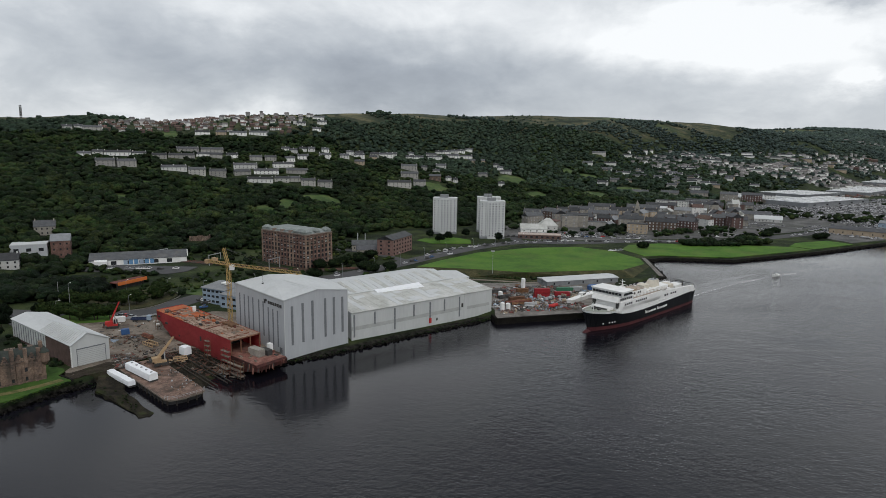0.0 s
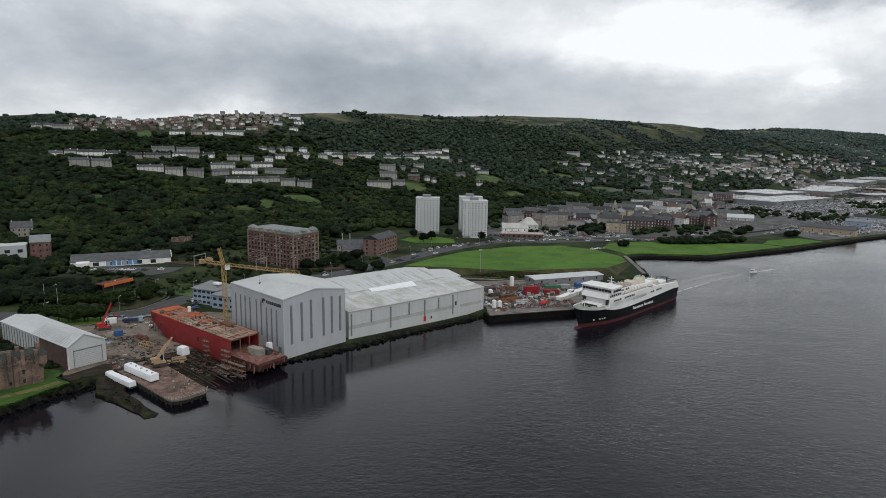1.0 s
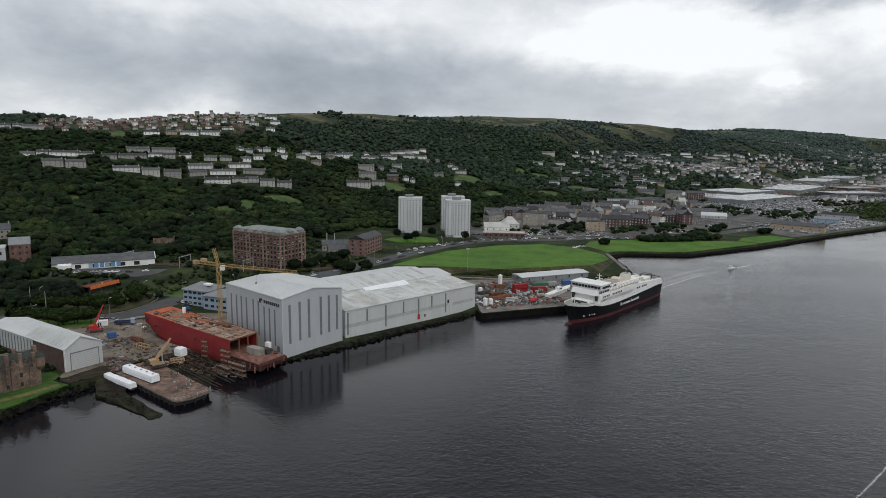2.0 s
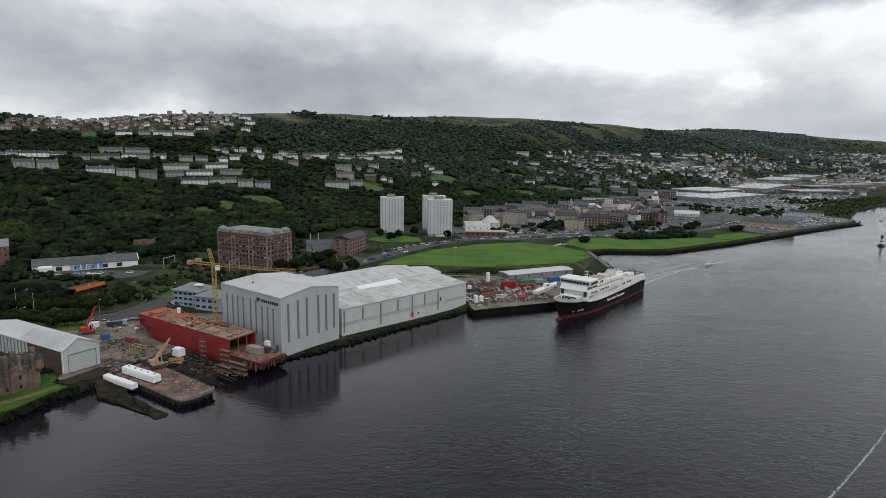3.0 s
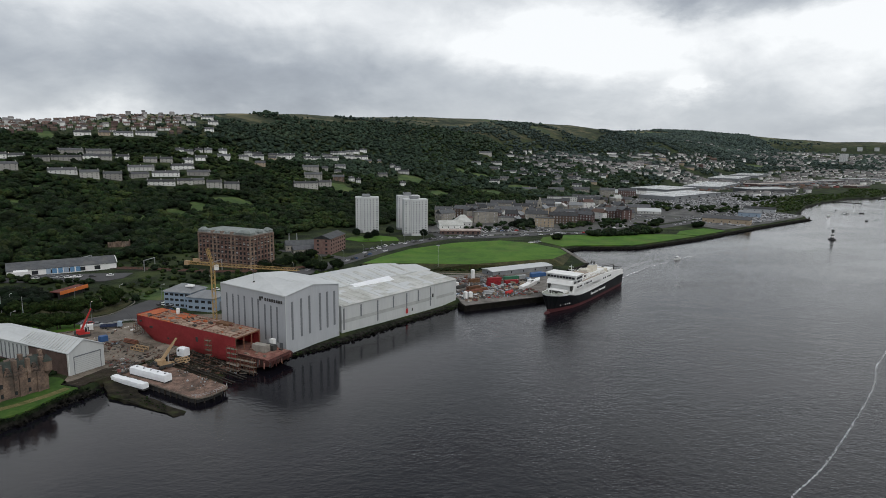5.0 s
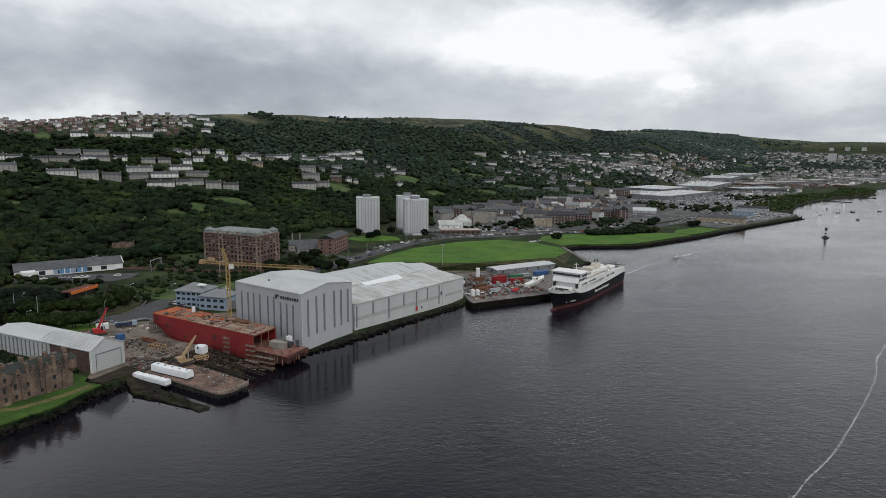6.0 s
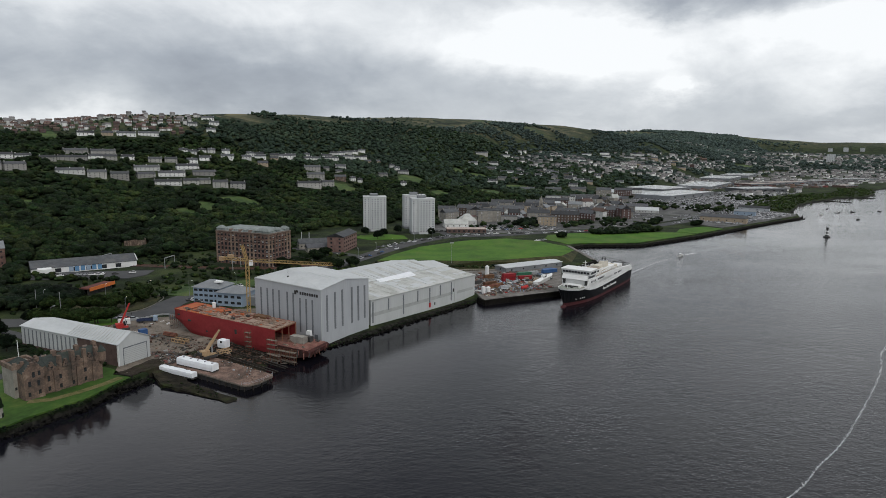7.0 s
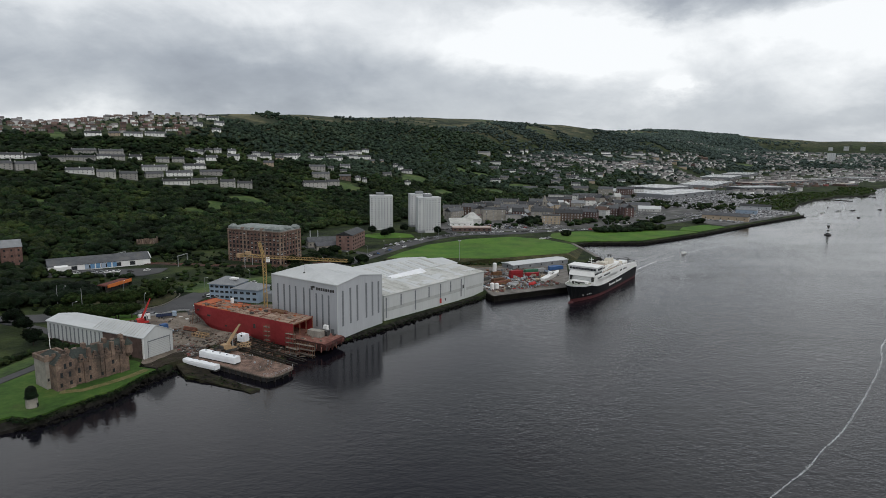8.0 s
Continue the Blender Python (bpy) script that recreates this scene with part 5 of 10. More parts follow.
    for a, z, w, h in ((21, 8.6, 1.2, 2.0), (48, 10.8, 1.8, 0.8), (38, 7.2, 1.0, 0.7), (55, 12.8, 1.0, 0.7)):
        bm = bmesh.new()
        vs = [bm.verts.new(P(x, s, zz)) for s in (-0.06, 0.4) for x, zz in ((a, z), (a + w, z), (a + w, z + h), (a, z + h))]
        for f in ((0, 1, 2, 3), (4, 5, 6, 7), (0, 1, 5, 4), (1, 2, 6, 5), (2, 3, 7, 6), (3, 0, 4, 7)):
            bm.faces.new([vs[j] for j in f])
        part("side_opening", bm, STEEL_DARK, near)
    # aft section, one deck lower, open garage behind
    bm = bmesh.new()
    prof = [(0, 6.9), (-16.5, 6.4), (-17.5, 5.8), (-17.0, 4.0), (-9, 2.2), (0, 2.2)]
    sides = [[bm.verts.new(P(a, s, z)) for a, z in prof] for s in (0.0, B)]
    bm.faces.new(sides[0]), bm.faces.new(sides[1])
    for i in range(6):
        bm.faces.new((sides[0][i], sides[0][(i + 1) % 6], sides[1][(i + 1) % 6], sides[1][i]))
    part("stern_section", bm, STERN_RED, home, "low dark red stern section")
    bm = bmesh.new()
    vs = [bm.verts.new(P(a, s, z + d)) for d in (0, 0.15) for a, s, z in ((12, 0.5, 7.0), (-16.4, 0.3, 6.42), (-16.4, B - 0.3, 6.42), (12, B - 0.5, 7.0))]
    for f in ((0, 1, 2, 3), (4, 5, 6, 7), (0, 1, 5, 4), (1, 2, 6, 5), (2, 3, 7, 6), (3, 0, 4, 7)):
        bm.faces.new([vs[j] for j in f])
    part("aft_deck", bm, RUST_DECK, home, "rust-stained aft deck")
    for i in range(22):                        # torn plate edges and frames left hanging round the stern
        a, s = (rnd.uniform(-17.3, -1), -0.12) if i % 2 else (-17.3, rnd.uniform(0.4, B - 0.4))
        bm = bmesh.new()
        z = 6.4 - rnd.uniform(0.2, 0.9)
        beam(bm, P(a, s, z), P(a + rnd.uniform(-0.4, 0.4), s - rnd.uniform(0, 0.5), z - rnd.uniform(0.8, 3.2)), rnd.uniform(0.15, 0.5))
        part("torn_plate", bm, rnd.choice((RUST_DECK, STEEL_DARK, RUST, STERN_RED)), home)
    part("bulkhead", prism(bmesh.new(), [P(12, 0.4, 0)[:2], P(12.4, 0.4, 0)[:2], P(12.4, B - 0.4, 0)[:2], P(12, B - 0.4, 0)[:2]], 0.5, 11.2), STEEL_DARK, home)
    bm = bmesh.new()
    for s in (0.3, 5, 9.5, B - 0.3):
        beam(bm, P(0.2, s, 6.8), P(0.2, s, 13.1), 0.35)
    beam(bm, P(0.2, 0.2, 12.9), P(0.2, B - 0.2, 12.9), 0.5)
    part("garage_frame", bm, RUST, home)
    part("machinery_house", prism(bmesh.new(), [P(-3, 6, 0)[:2], P(-10, 6, 0)[:2], P(-10, 9.2, 0)[:2], P(-3, 9.2, 0)[:2]], 4.6, 7.6), GREYSTONE, home, "grey machinery house on the aft deck")
    part("machinery_house", prism(bmesh.new(), [P(-6, 9.6, 0)[:2], P(-11, 9.6, 0)[:2], P(-11, 12, 0)[:2], P(-6, 12, 0)[:2]], 4.6, 6.9), STEEL_DARK, home)
    part("locker", prism(bmesh.new(), [P(-7, 12.2, 0)[:2], P(-9, 12.2, 0)[:2], P(-9, 13.8, 0)[:2], P(-7, 13.8, 0)[:2]], 4.6, 8.6), WHITE_PAINT, home, "white deck locker")
    for i in range(16):
        a, s = rnd.uniform(-15, -1), rnd.uniform(0.8, B - 1)
        w, l, h = rnd.uniform(0.3, 1.0), rnd.uniform(0.4, 1.8), rnd.uniform(0.3, 1.1)
        part("deck_gear", prism(bmesh.new(), [P(a, s, 0)[:2], P(a + l, s, 0)[:2], P(a + l, s + w, 0)[:2], P(a, s + w, 0)[:2]], 4.5, 4.75 + h), rnd.choice((RUST, TIMBER, STEEL_DARK, DECK_RUST)), home)
    bm = bmesh.new()
    for a in range(4, 58, 6):
        for s in (3, B / 2, B - 3):
            box(bm, -0.9, 0.9, -0.9, 0.9, -1.6, 0.35 + a * 0.033, Matrix.Translation((*P(a, s, 2)[:2], 0)))
    part("keel_blocks", bm, TIMBER, home)


red_hull()


def scaffold(x, y, z, rz, bays, lifts, label):
    home = thing("scaffold_tower", pose(x, y, z, 0, 0, rz), label, "scaffold", group="scaffolds round the hull")
    for i in range(bays + 1):
        bm = bmesh.new()
        for yy in (0, 1.4):
            beam(bm, (i * 2.2, yy, -1.5), (i * 2.2, yy, lifts * 2.0 + 0.9), 0.12)
        for k in range(lifts + 1):
            beam(bm, (i * 2.2, 0, k * 2.0), (i * 2.2, 1.4, k * 2.0), 0.08)
        part("upright", bm, RUST, home)
    for k in range(1, lifts + 1):
        part("platform", boxes((-0.3, bays * 2.2 + 0.3, 0, 1.4, k * 2.0 - 0.06, k * 2.0 + 0.06)), TIMBER, home, "weathered scaffold boards")
        bm = bmesh.new()
        for yy in (0, 1.4):
            beam(bm, (-0.2, yy, k * 2.0 + 0.9), (bays * 2.2 + 0.2, yy, k * 2.0 + 0.9), 0.08)
        beam(bm, (0, 0, (k - 1) * 2.0), (bays * 2.2, 0, k * 2.0), 0.07)
        part("rail", bm, RUST, home)


scaffold(-74.5, 241.6, 1.8, 148, 2, 4, "pipe scaffold tower against the red hull")
scaffold(-86.5, 249.2, 3.2, 148, 1, 4, "pipe scaffold tower against the red hull")
scaffold(-66.0, 234.6, 0.6, 148, 4, 3, "rusty pipe scaffold beside the stern")
scaffold(-127.5, 279.5, 4.5, 58, 5, 3, "pipe scaffold round the bow of the hull")
scaffold(-72.5, 236.0, 0.8, 140, 3, 2, "low scaffold with stacked boards")


# ---------------------------------------------------------------- cranes
def lattice(bm, a, b, w, step, bar=0.16, tri=False):
    """An open lattice girder from a to b."""
    a, b = Vector(a), Vector(b)
    d = b - a
    m = Matrix.Translation(a) @ d.to_track_quat("Z", "Y").to_matrix().to_4x4()
    corners = ((-w / 2, -w / 2), (w / 2, -w / 2), (w / 2, w / 2), (-w / 2, w / 2)) if not tri else ((-w / 2, -w / 2), (w / 2, -w / 2), (0, w / 2))
    n = max(1, round(d.length / step))
    k = len(corners)
    for x, y in corners:
        beam(bm, m @ Vector((x, y, 0)), m @ Vector((x, y, d.length)), bar)
    for i in range(n):
        z0, z1 = d.length * i / n, d.length * (i + 1) / n
        for j in range(k):
            p, q = corners[j], corners[(j + 1) % k]
            if i % 2:
                p, q = q, p
            beam(bm, m @ Vector((*p, z0)), m @ Vector((*q, z1)), bar * 0.7)


def tower_crane():
    home = thing("tower_crane", Matrix.Translation((-93.4, 283.4, 4.5)), "yellow lattice tower crane beside the assembly hall", "crane")
    bm = bmesh.new()
    lattice(bm, (0, 0, 0), (0, 0, 31.5), 1.5, 1.9, 0.19)
    part("mast", bm, YELLOW, home)
    d = Vector((0.908, -0.419))
    bm = bmesh.new()
    lattice(bm, (*(d * 1.0), 32.2), (*(d * 45), 33.2), 1.2, 1.6, 0.15, True)
    part("jib", bm, YELLOW, home)
    bm = bmesh.new()
    lattice(bm, (*(d * -1.0), 32.2), (*(d * -15), 32.2), 1.2, 1.6, 0.16)
    part("counter_jib", bm, YELLOW, home)
    bm = bmesh.new()
    lattice(bm, (0, 0, 31.5), (-2.4, 1.1, 39.4), 1.0, 1.7, 0.16)
    part("apex", bm, YELLOW, home)
    bm = bmesh.new()
    for e, z in ((d * 30, 33.2), (d * 44, 33.6), (d * -16, 32.9)):
        beam(bm, (-2.4, 1.1, 39.3), (*e, z), 0.1)
    part("tie_bar", bm, STEEL_DARK, home)
    part("counterweight", prism(bmesh.new(), [tuple(d * -15.2 + Vector((0.4, 0.8))), tuple(d * -13.2 + Vector((0.4, 0.8))), tuple(d * -13.2 - Vector((0.4, 0.8))), tuple(d * -15.2 - Vector((0.4, 0.8)))], 31.0, 32.9), TAN_PAINT, home, "tan counterweight block")
    part("winch_house", prism(bmesh.new(), [tuple(d * -10.4 + Vector((0.3, 0.6))), tuple(d * -7.6 + Vector((0.3, 0.6))), tuple(d * -7.6 - Vector((0.3, 0.6))), tuple(d * -10.4 - Vector((0.3, 0.6)))], 32.8, 34.2), TAN_PAINT, home, "tan winch house")
    part("cab", boxes((0.9, 2.6, -0.9, 0.8, 29.6, 31.8)), WHITE_PAINT, home, "white driver's cab")
    bm = bmesh.new()
    beam(bm, (*(d * 22), 31.8), (*(d * 22), 26), 0.07)
    box(bm, -0.4, 0.4, -0.4, 0.4, 25.2, 26.2, Matrix.Translation((*(d * 22), 0)))
    part("hook", bm, STEEL_DARK, home)
    part("base", boxes((-2.6, 2.6, -2.6, 2.6, -0.3, 0.7)), CONCRETE, home)


tower_crane()


def crawler(name, x, y, z, rz, boom, tip_h, mat, label, slim=1.0):
    """A tracked crane with a raised telescopic boom."""
    home = thing(name, pose(x, y, z, 0, 0, rz), label, "crane")
    for s in (-1, 1):
        part("track", prism(bmesh.new(), [(-2.6, s * 1.7 - 0.4), (2.6, s * 1.7 - 0.4), (2.6, s * 1.7 + 0.4), (-2.6, s * 1.7 + 0.4)], [0.05, 0.05, 0.05, 0.05], 1.1), STEEL_DARK, home)
    part("turntable", boxes((-2.4, 2.2, -1.5, 1.5, 1.1, 1.7)), mat, home)
    part("engine_house", boxes((-3.1, 0.2, -1.4, 1.4, 1.7, 3.2)), mat, home)
    part("counterweight", boxes((-3.9, -3.1, -1.4, 1.4, 1.5, 2.7)), STEEL_DARK, home)
    part("cab", boxes((0.4, 2.0, 0.7, 1.7, 1.7, 3.6)), GLASS, home)
    a, b = Vector((-1.0, -0.2, 2.8)), Vector((boom, -0.2, tip_h))
    for k0, k1, w in ((0.0, 0.5, 1.15), (0.48, 0.8, 0.9), (0.78, 1.0, 0.68)):
        bm = bmesh.new()
        beam(bm, a.lerp(b, k0), a.lerp(b, k1), w * slim, w * slim * 1.15)
        part("boom_section", bm, mat, home)
    bm = bmesh.new()
    beam(bm, (1.6, -0.2, 1.7), a.lerp(b, 0.42), 0.4)
    part("luffing_ram", bm, GALV, home)
    bm = bmesh.new()
    beam(bm, b + Vector((0.5, 0, 0)), (boom + 0.5, -0.2, max(1.5, tip_h - 5)), 0.06)
    box(bm, boom + 0.25, boom + 0.75, -0.45, 0.05, max(1.5, tip_h - 5) - 0.7, max(1.5, tip_h - 5))
    part("hook", bm, STEEL_DARK, home)


crawler("crawler_crane", -101.6, 237.6, 4.6, 40, 5.2, 10.6, TAN_PAINT, "tan yellow tracked crane with its boom raised", 0.8)
crawler("mobile_crane", -150.4, 280.8, 4.6, 28, 3.4, 12.4, RED_PAINT, "red tracked crane with raised boom", 0.62)
# ---------------------------------------------------------------- ferry at the quay
def ferry():
    fwd = Vector((-0.648, -0.762))                # from stern to bow
    rz = math.degrees(math.atan2(fwd.y, fwd.x))
    stem = Vector((74.1, 320.2))
    mid = stem - fwd * 50.2
    home = thing("ferry", pose(mid.x, mid.y, WATER_Z, 0, 0, rz) @ Matrix.Scale(0.984, 4), "black and white car ferry moored at the quay", "ship")
    # local x forward, y to port; half length 51, half beam 8.5
    xs = [-51, -49, -42, -30, -10, 12, 24, 32, 38, 43, 47, 50, 51]
    half_deck = [7.6, 8.2, 8.5, 8.5, 8.5, 8.5, 8.4, 8.2, 7.6, 6.6, 5.2, 3.0, 0.5]
    half_wl = [6.2, 7.4, 8.2, 8.5, 8.5, 8.4, 7.8, 6.6, 5.0, 3.4, 2.0, 0.8, 0.12]
    sheer = [8.0, 8.0, 8.0, 8.0, 8.2, 8.6, 9.0, 9.4, 9.8, 10.2, 10.6, 10.9, 11.0]
    top_w = [7.2, 7.6, 7.8, 7.4, 6.8, 6.4, 6.6, 7.4, 8.8, 9.0, 9.6, 10.0, 10.1]      # top edge of the black

    def band(name, lo, hi, mat, label, w_lo, w_hi, x_lo=0.0, x_hi=0.0):
        bm = bmesh.new()
        loop = []
        for k, x in enumerate(xs):
            f = max(0, (x - 38) / 13)
            loop.append((bm.verts.new((x + x_lo * f, w_lo[k], lo[k])), bm.verts.new((x + x_hi * f, w_hi[k], hi[k]))))
        for k, x in reversed(list(enumerate(xs))):
            f = max(0, (x - 38) / 13)
            loop.append((bm.verts.new((x + x_lo * f, -w_lo[k], lo[k])), bm.verts.new((x + x_hi * f, -w_hi[k], hi[k]))))
        n = len(loop)
        for i in range(n):
            a, b = loop[i], loop[(i + 1) % n]
            bm.faces.new((a[0], b[0], b[1], a[1]))
        return part(name, bm, mat, home, label)

    mixw = lambda k: [a + (b - a) * k for a, b in zip(half_wl, half_deck)]
    zero = [0.0] * len(xs)
    band("boot_topping", [-2.0] * len(xs), [1.5, 1.5, 1.5, 1.5, 1.5, 1.5, 1.6, 1.7, 1.8, 1.9, 2.0, 2.1, 2.1], BOOT_RED, "dull red boot topping", half_wl, mixw(0.15), 0, 0.2)
    hull = band("hull", [1.5, 1.5, 1.5, 1.5, 1.5, 1.5, 1.6, 1.7, 1.8, 1.9, 2.0, 2.1, 2.1], top_w, BLACK_PAINT, "glossy black hull plating", mixw(0.15), mixw(0.92), 0.2, 2.0)
    up = [max(s, t + 1.0) for s, t in zip(sheer, top_w)]
    band("bulwark", top_w, up, WHITE_PAINT, "white upper hull strake", mixw(0.92), half_deck, 2.0, 2.3)
    bm = bmesh.new()
    deck = [bm.verts.new((x + (2.2 * max(0, (x - 38) / 13)), w - 0.02, u - 0.5)) for x, w, u in zip(xs, half_deck, up)]
    deck += [bm.verts.new((x + (2.2 * max(0, (x - 38) / 13)), -w + 0.02, u - 0.5)) for x, w, u in reversed(list(zip(xs, half_deck, up)))]
    bm.faces.new(deck)
    part("main_deck", bm, GREEN_DECK, home, "grey-green main deck")
    bm = bmesh.new()                            # bulb at the forefoot
    bmesh.ops.create_icosphere(bm, subdivisions=2, radius=1.6, matrix=Matrix.Translation((51.5, 0, -0.6)) @ Matrix.Diagonal((2.2, 1, 1.1, 1)))
    part("bulb", bm, BOOT_RED, home, smooth=True)

    def house(name, x0, x1, w, z0, z1, mat=WHITE_PAINT, rake=0.0, w1=None, label="", parent=None):
        w1 = w if w1 is None else w1
        bm = bmesh.new()
        vs = [bm.verts.new(v) for v in ((x0, -w, z0), (x1, -w, z0), (x1, w, z0), (x0, w, z0), (x0, -w1, z1), (x1 - rake, -w1, z1), (x1 - rake, w1, z1), (x0, w1, z1))]
        for f in ((0, 1, 2, 3), (4, 5, 6, 7), (0, 1, 5, 4), (1, 2, 6, 5), (2, 3, 7, 6), (3, 0, 4, 7)):
            bm.faces.new([vs[i] for i in f])
        bmesh.ops.bevel(bm, geom=bm.edges[:], offset=0.12, segments=1, affect="EDGES")
        return part(name, bm, mat, parent or home, label)

    house("inner_deck", -48, 0, 6.8, 7.6, 8.9, GREEN_DECK, label="open grey vehicle deck")
    side = house("superstructure", -6, 33, 8.3, 7.6, 11.0, label="white side casing with windows")
    for s in (-1, 1):
        bm = bmesh.new()
        vs = [bm.verts.new(v) for v in ((-48, s * 6.6, 7.4), (-5.9, s * 6.6, 7.4), (-5.9, s * 8.32, 7.4), (-48, s * 8.32, 7.4), (-47, s * 6.6, 10.9), (-5.9, s * 6.6, 13.4), (-5.9, s * 8.32, 13.4), (-47, s * 8.32, 10.9))]
        for f in ((0, 1, 2, 3), (4, 5, 6, 7), (0, 1, 5, 4), (1, 2, 6, 5), (2, 3, 7, 6), (3, 0, 4, 7)):
            bm.faces.new([vs[i] for i in f])
        part("side_casing", bm, WHITE_PAINT, home, "white side casing")
    house("superstructure", -8, 36, 8.3, 9.0, 13.6, rake=1.6, label="white passenger deckhouse")
    house("superstructure", 22, 37, 7.9, 13.6, 16.2, rake=1.4, label="white upper deckhouse")
    house("superstructure", 2, 21.9, 4.6, 13.6, 15.9, label="white upper deckhouse")
    house("sun_deck", -7.6, 21.8, 7.9, 13.62, 13.8, DECK_TAN, label="tan primed sun deck")
    house("deck_top", 3, 24.2, 4.3, 15.95, 16.1, DECK_TAN, label="tan primed deck top")
    house("aft_deck", -47, -8.2, 6.4, 9.0, 9.15, DECK_TAN, label="tan rust-stained open deck")
    for s in (-1, 1):
        for i in range(7):
            x = -5 + i * 3.7
            part("life_raft", boxes((x, x + 1.7, s * 6.2 - 0.4, s * 6.2 + 0.4, 13.8, 14.7)), WHITE_PAINT, home, "white life raft canister")
        house("stair_house", -22, -17, 1.2, 9.1, 12.8, WHITE_PAINT).location.y = s * 4.8
    for y in (-0.9, 0.9):
        bm = bmesh.new()
        tube(bm, (-13, y, 17.6), (-13.6, y, 20.2), 0.45, 0.4, 10)
        part("exhaust_pipe", bm, STEEL_DARK, home, "black exhaust pipe")
    bm = bmesh.new()
    beam(bm, (-40, 4.5, 9), (-40, 4.5, 14.5), 0.6)
    beam(bm, (-40, 4.5, 14.2), (-33, 2.5, 15.8), 0.4)
    part("deck_crane", bm, STEEL_DARK, home, "dark knuckle-boom deck crane")
    house("foredeck_house", 36, 41, 5.2, 9.2, 11.0, rake=1.0)
    bridge = house("bridge", 25, 34.5, 9.0, 16.2, 19.0, rake=-0.5, w1=9.2, label="wheelhouse with wrap-round windows")
    house("bridge_roof", 24.4, 35.4, 9.5, 19.0, 19.5)
    house("aft_house", -24, 1.9, 3.6, 8.8, 14.2, label="white boat deck house")
    house("aft_house", -44, -34, 3.0, 8.8, 11.6)
    funnel = house("funnel", -16, -8, 2.4, 14.2, 17.8, CREAM, 1.6, 1.8, "squat cream funnel casing")
    house("funnel_top", -15.6, -10.6, 1.7, 17.8, 18.3, GALV, 0.3, 1.6, parent=funnel)
    house("vent_house", -32, -26, 3.0, 8.8, 13.2, CREAM)
    house("vent_house", -5, 1, 2.2, 14.2, 16.6, CREAM)
    bm = bmesh.new()
    tube(bm, (20, 0, 16), (20, 0, 22.5), 0.3, 0.16, 8)
    for z, w in ((19.8, 2.2), (21.4, 1.5)):
        beam(bm, (20, -w, z), (20, w, z), 0.22)
    beam(bm, (18.8, 0, 18.5), (20, 0, 21), 0.16)
    part("mast", bm, WHITE_PAINT, home, "white radar mast")
    for i in range(9):                          # bridge windows, front and wings
        link("window", window_mesh(1.55, 1.25, GLASS), bridge, pose(34.92, -7.6 + i * 1.9, 17.75, 0, 0, -90))
    for i in range(4):
        for s in (-1, 1):
            link("window", window_mesh(1.7, 1.25, GLASS), bridge, pose(32.8 - i * 2.1, s * 9.2, 17.75, 0, 0, 0 if s > 0 else 180))
    for s in (-1, 1):
        rot = 0 if s > 0 else 180
        for x in (30, 28, 26, 24, 19, 17, 15, 13, 11, 9):
            link("window", window_mesh(1.2, 1.0, GLASS), side, pose(x, s * 8.32, 12.0, 0, 0, rot))
        for x in (34, 32, 30, 28, 26, 24, 19, 17, 15, 11, 9):
            link("window", window_mesh(1.2, 1.1, GLASS), side, pose(x, s * (7.94 if x > 22.7 else 4.64), 14.9, 0, 0, rot))
        for x in (-12, -14.5, -19, -21.5, -24):
            link("window", window_mesh(1.4, 1.0, GLASS), side, pose(x, s * 8.34, 10.4, 0, 0, rot))
        # fleet name along the side as plain pale bars
        rnd = random.Random(3)
        x = 9.0
        for n in (10, 9):
            for i in range(n):
                w = rnd.uniform(0.5, 0.9)
                h = 1.7 if i == 0 else rnd.uniform(0.9, 1.2)
                link("name_bar", window_mesh(round(w, 1), round(h, 1), WHITE_PAINT), hull, pose(x, s * 8.56, 4.4 + h / 2 - 0.7, 0, 0, rot))
                x -= w + 0.5
            x -= 1.2
        for x in (40, 38.2, 36.4, 44):
            link("bow_mark", window_mesh(0.6, 0.6, WHITE_PAINT), hull, pose(x, s * (half_at(x, xs, mixw(0.4)) + 0.25), 3.6, 0, 0, rot + s * (-14 if x < 41 else -24)))
        # boats and davits on the boat deck
        bm = bmesh.new()
        bmesh.ops.create_icosphere(bm, subdivisions=2, radius=1.0, matrix=Matrix.Translation((-12, s * 7.2, 14.0)) @ Matrix.Diagonal((3.6, 1.1, 1.1, 1)))
        part("rescue_boat", bm, ORANGE_DULL, home, "covered rescue boat", smooth=True)
        bm = bmesh.new()
        for z in (0.6, 1.1):
            beam(bm, (-46, s * 8.1, 10.9 + z), (-9, s * 8.1, 13.2 + z), 0.08)
        for i in range(19):
            beam(bm, (-46 + i * 2.05, s * 8.1, 10.7 + i * 0.125), (-46 + i * 2.05, s * 8.1, 12.0 + i * 0.125), 0.08)
        part("railing", bm, WHITE_PAINT, home)
        bm = bmesh.new()
        for z in (16.9, 17.4):
            beam(bm, (-7, s * 7.7, z - 2.4), (22, s * 7.7, z - 2.4), 0.08)
        for i in range(15):
            beam(bm, (-7 + i * 2.05, s * 7.7, 13.8), (-7 + i * 2.05, s * 7.7, 15.0), 0.08)
        part("railing", bm, WHITE_PAINT, home)
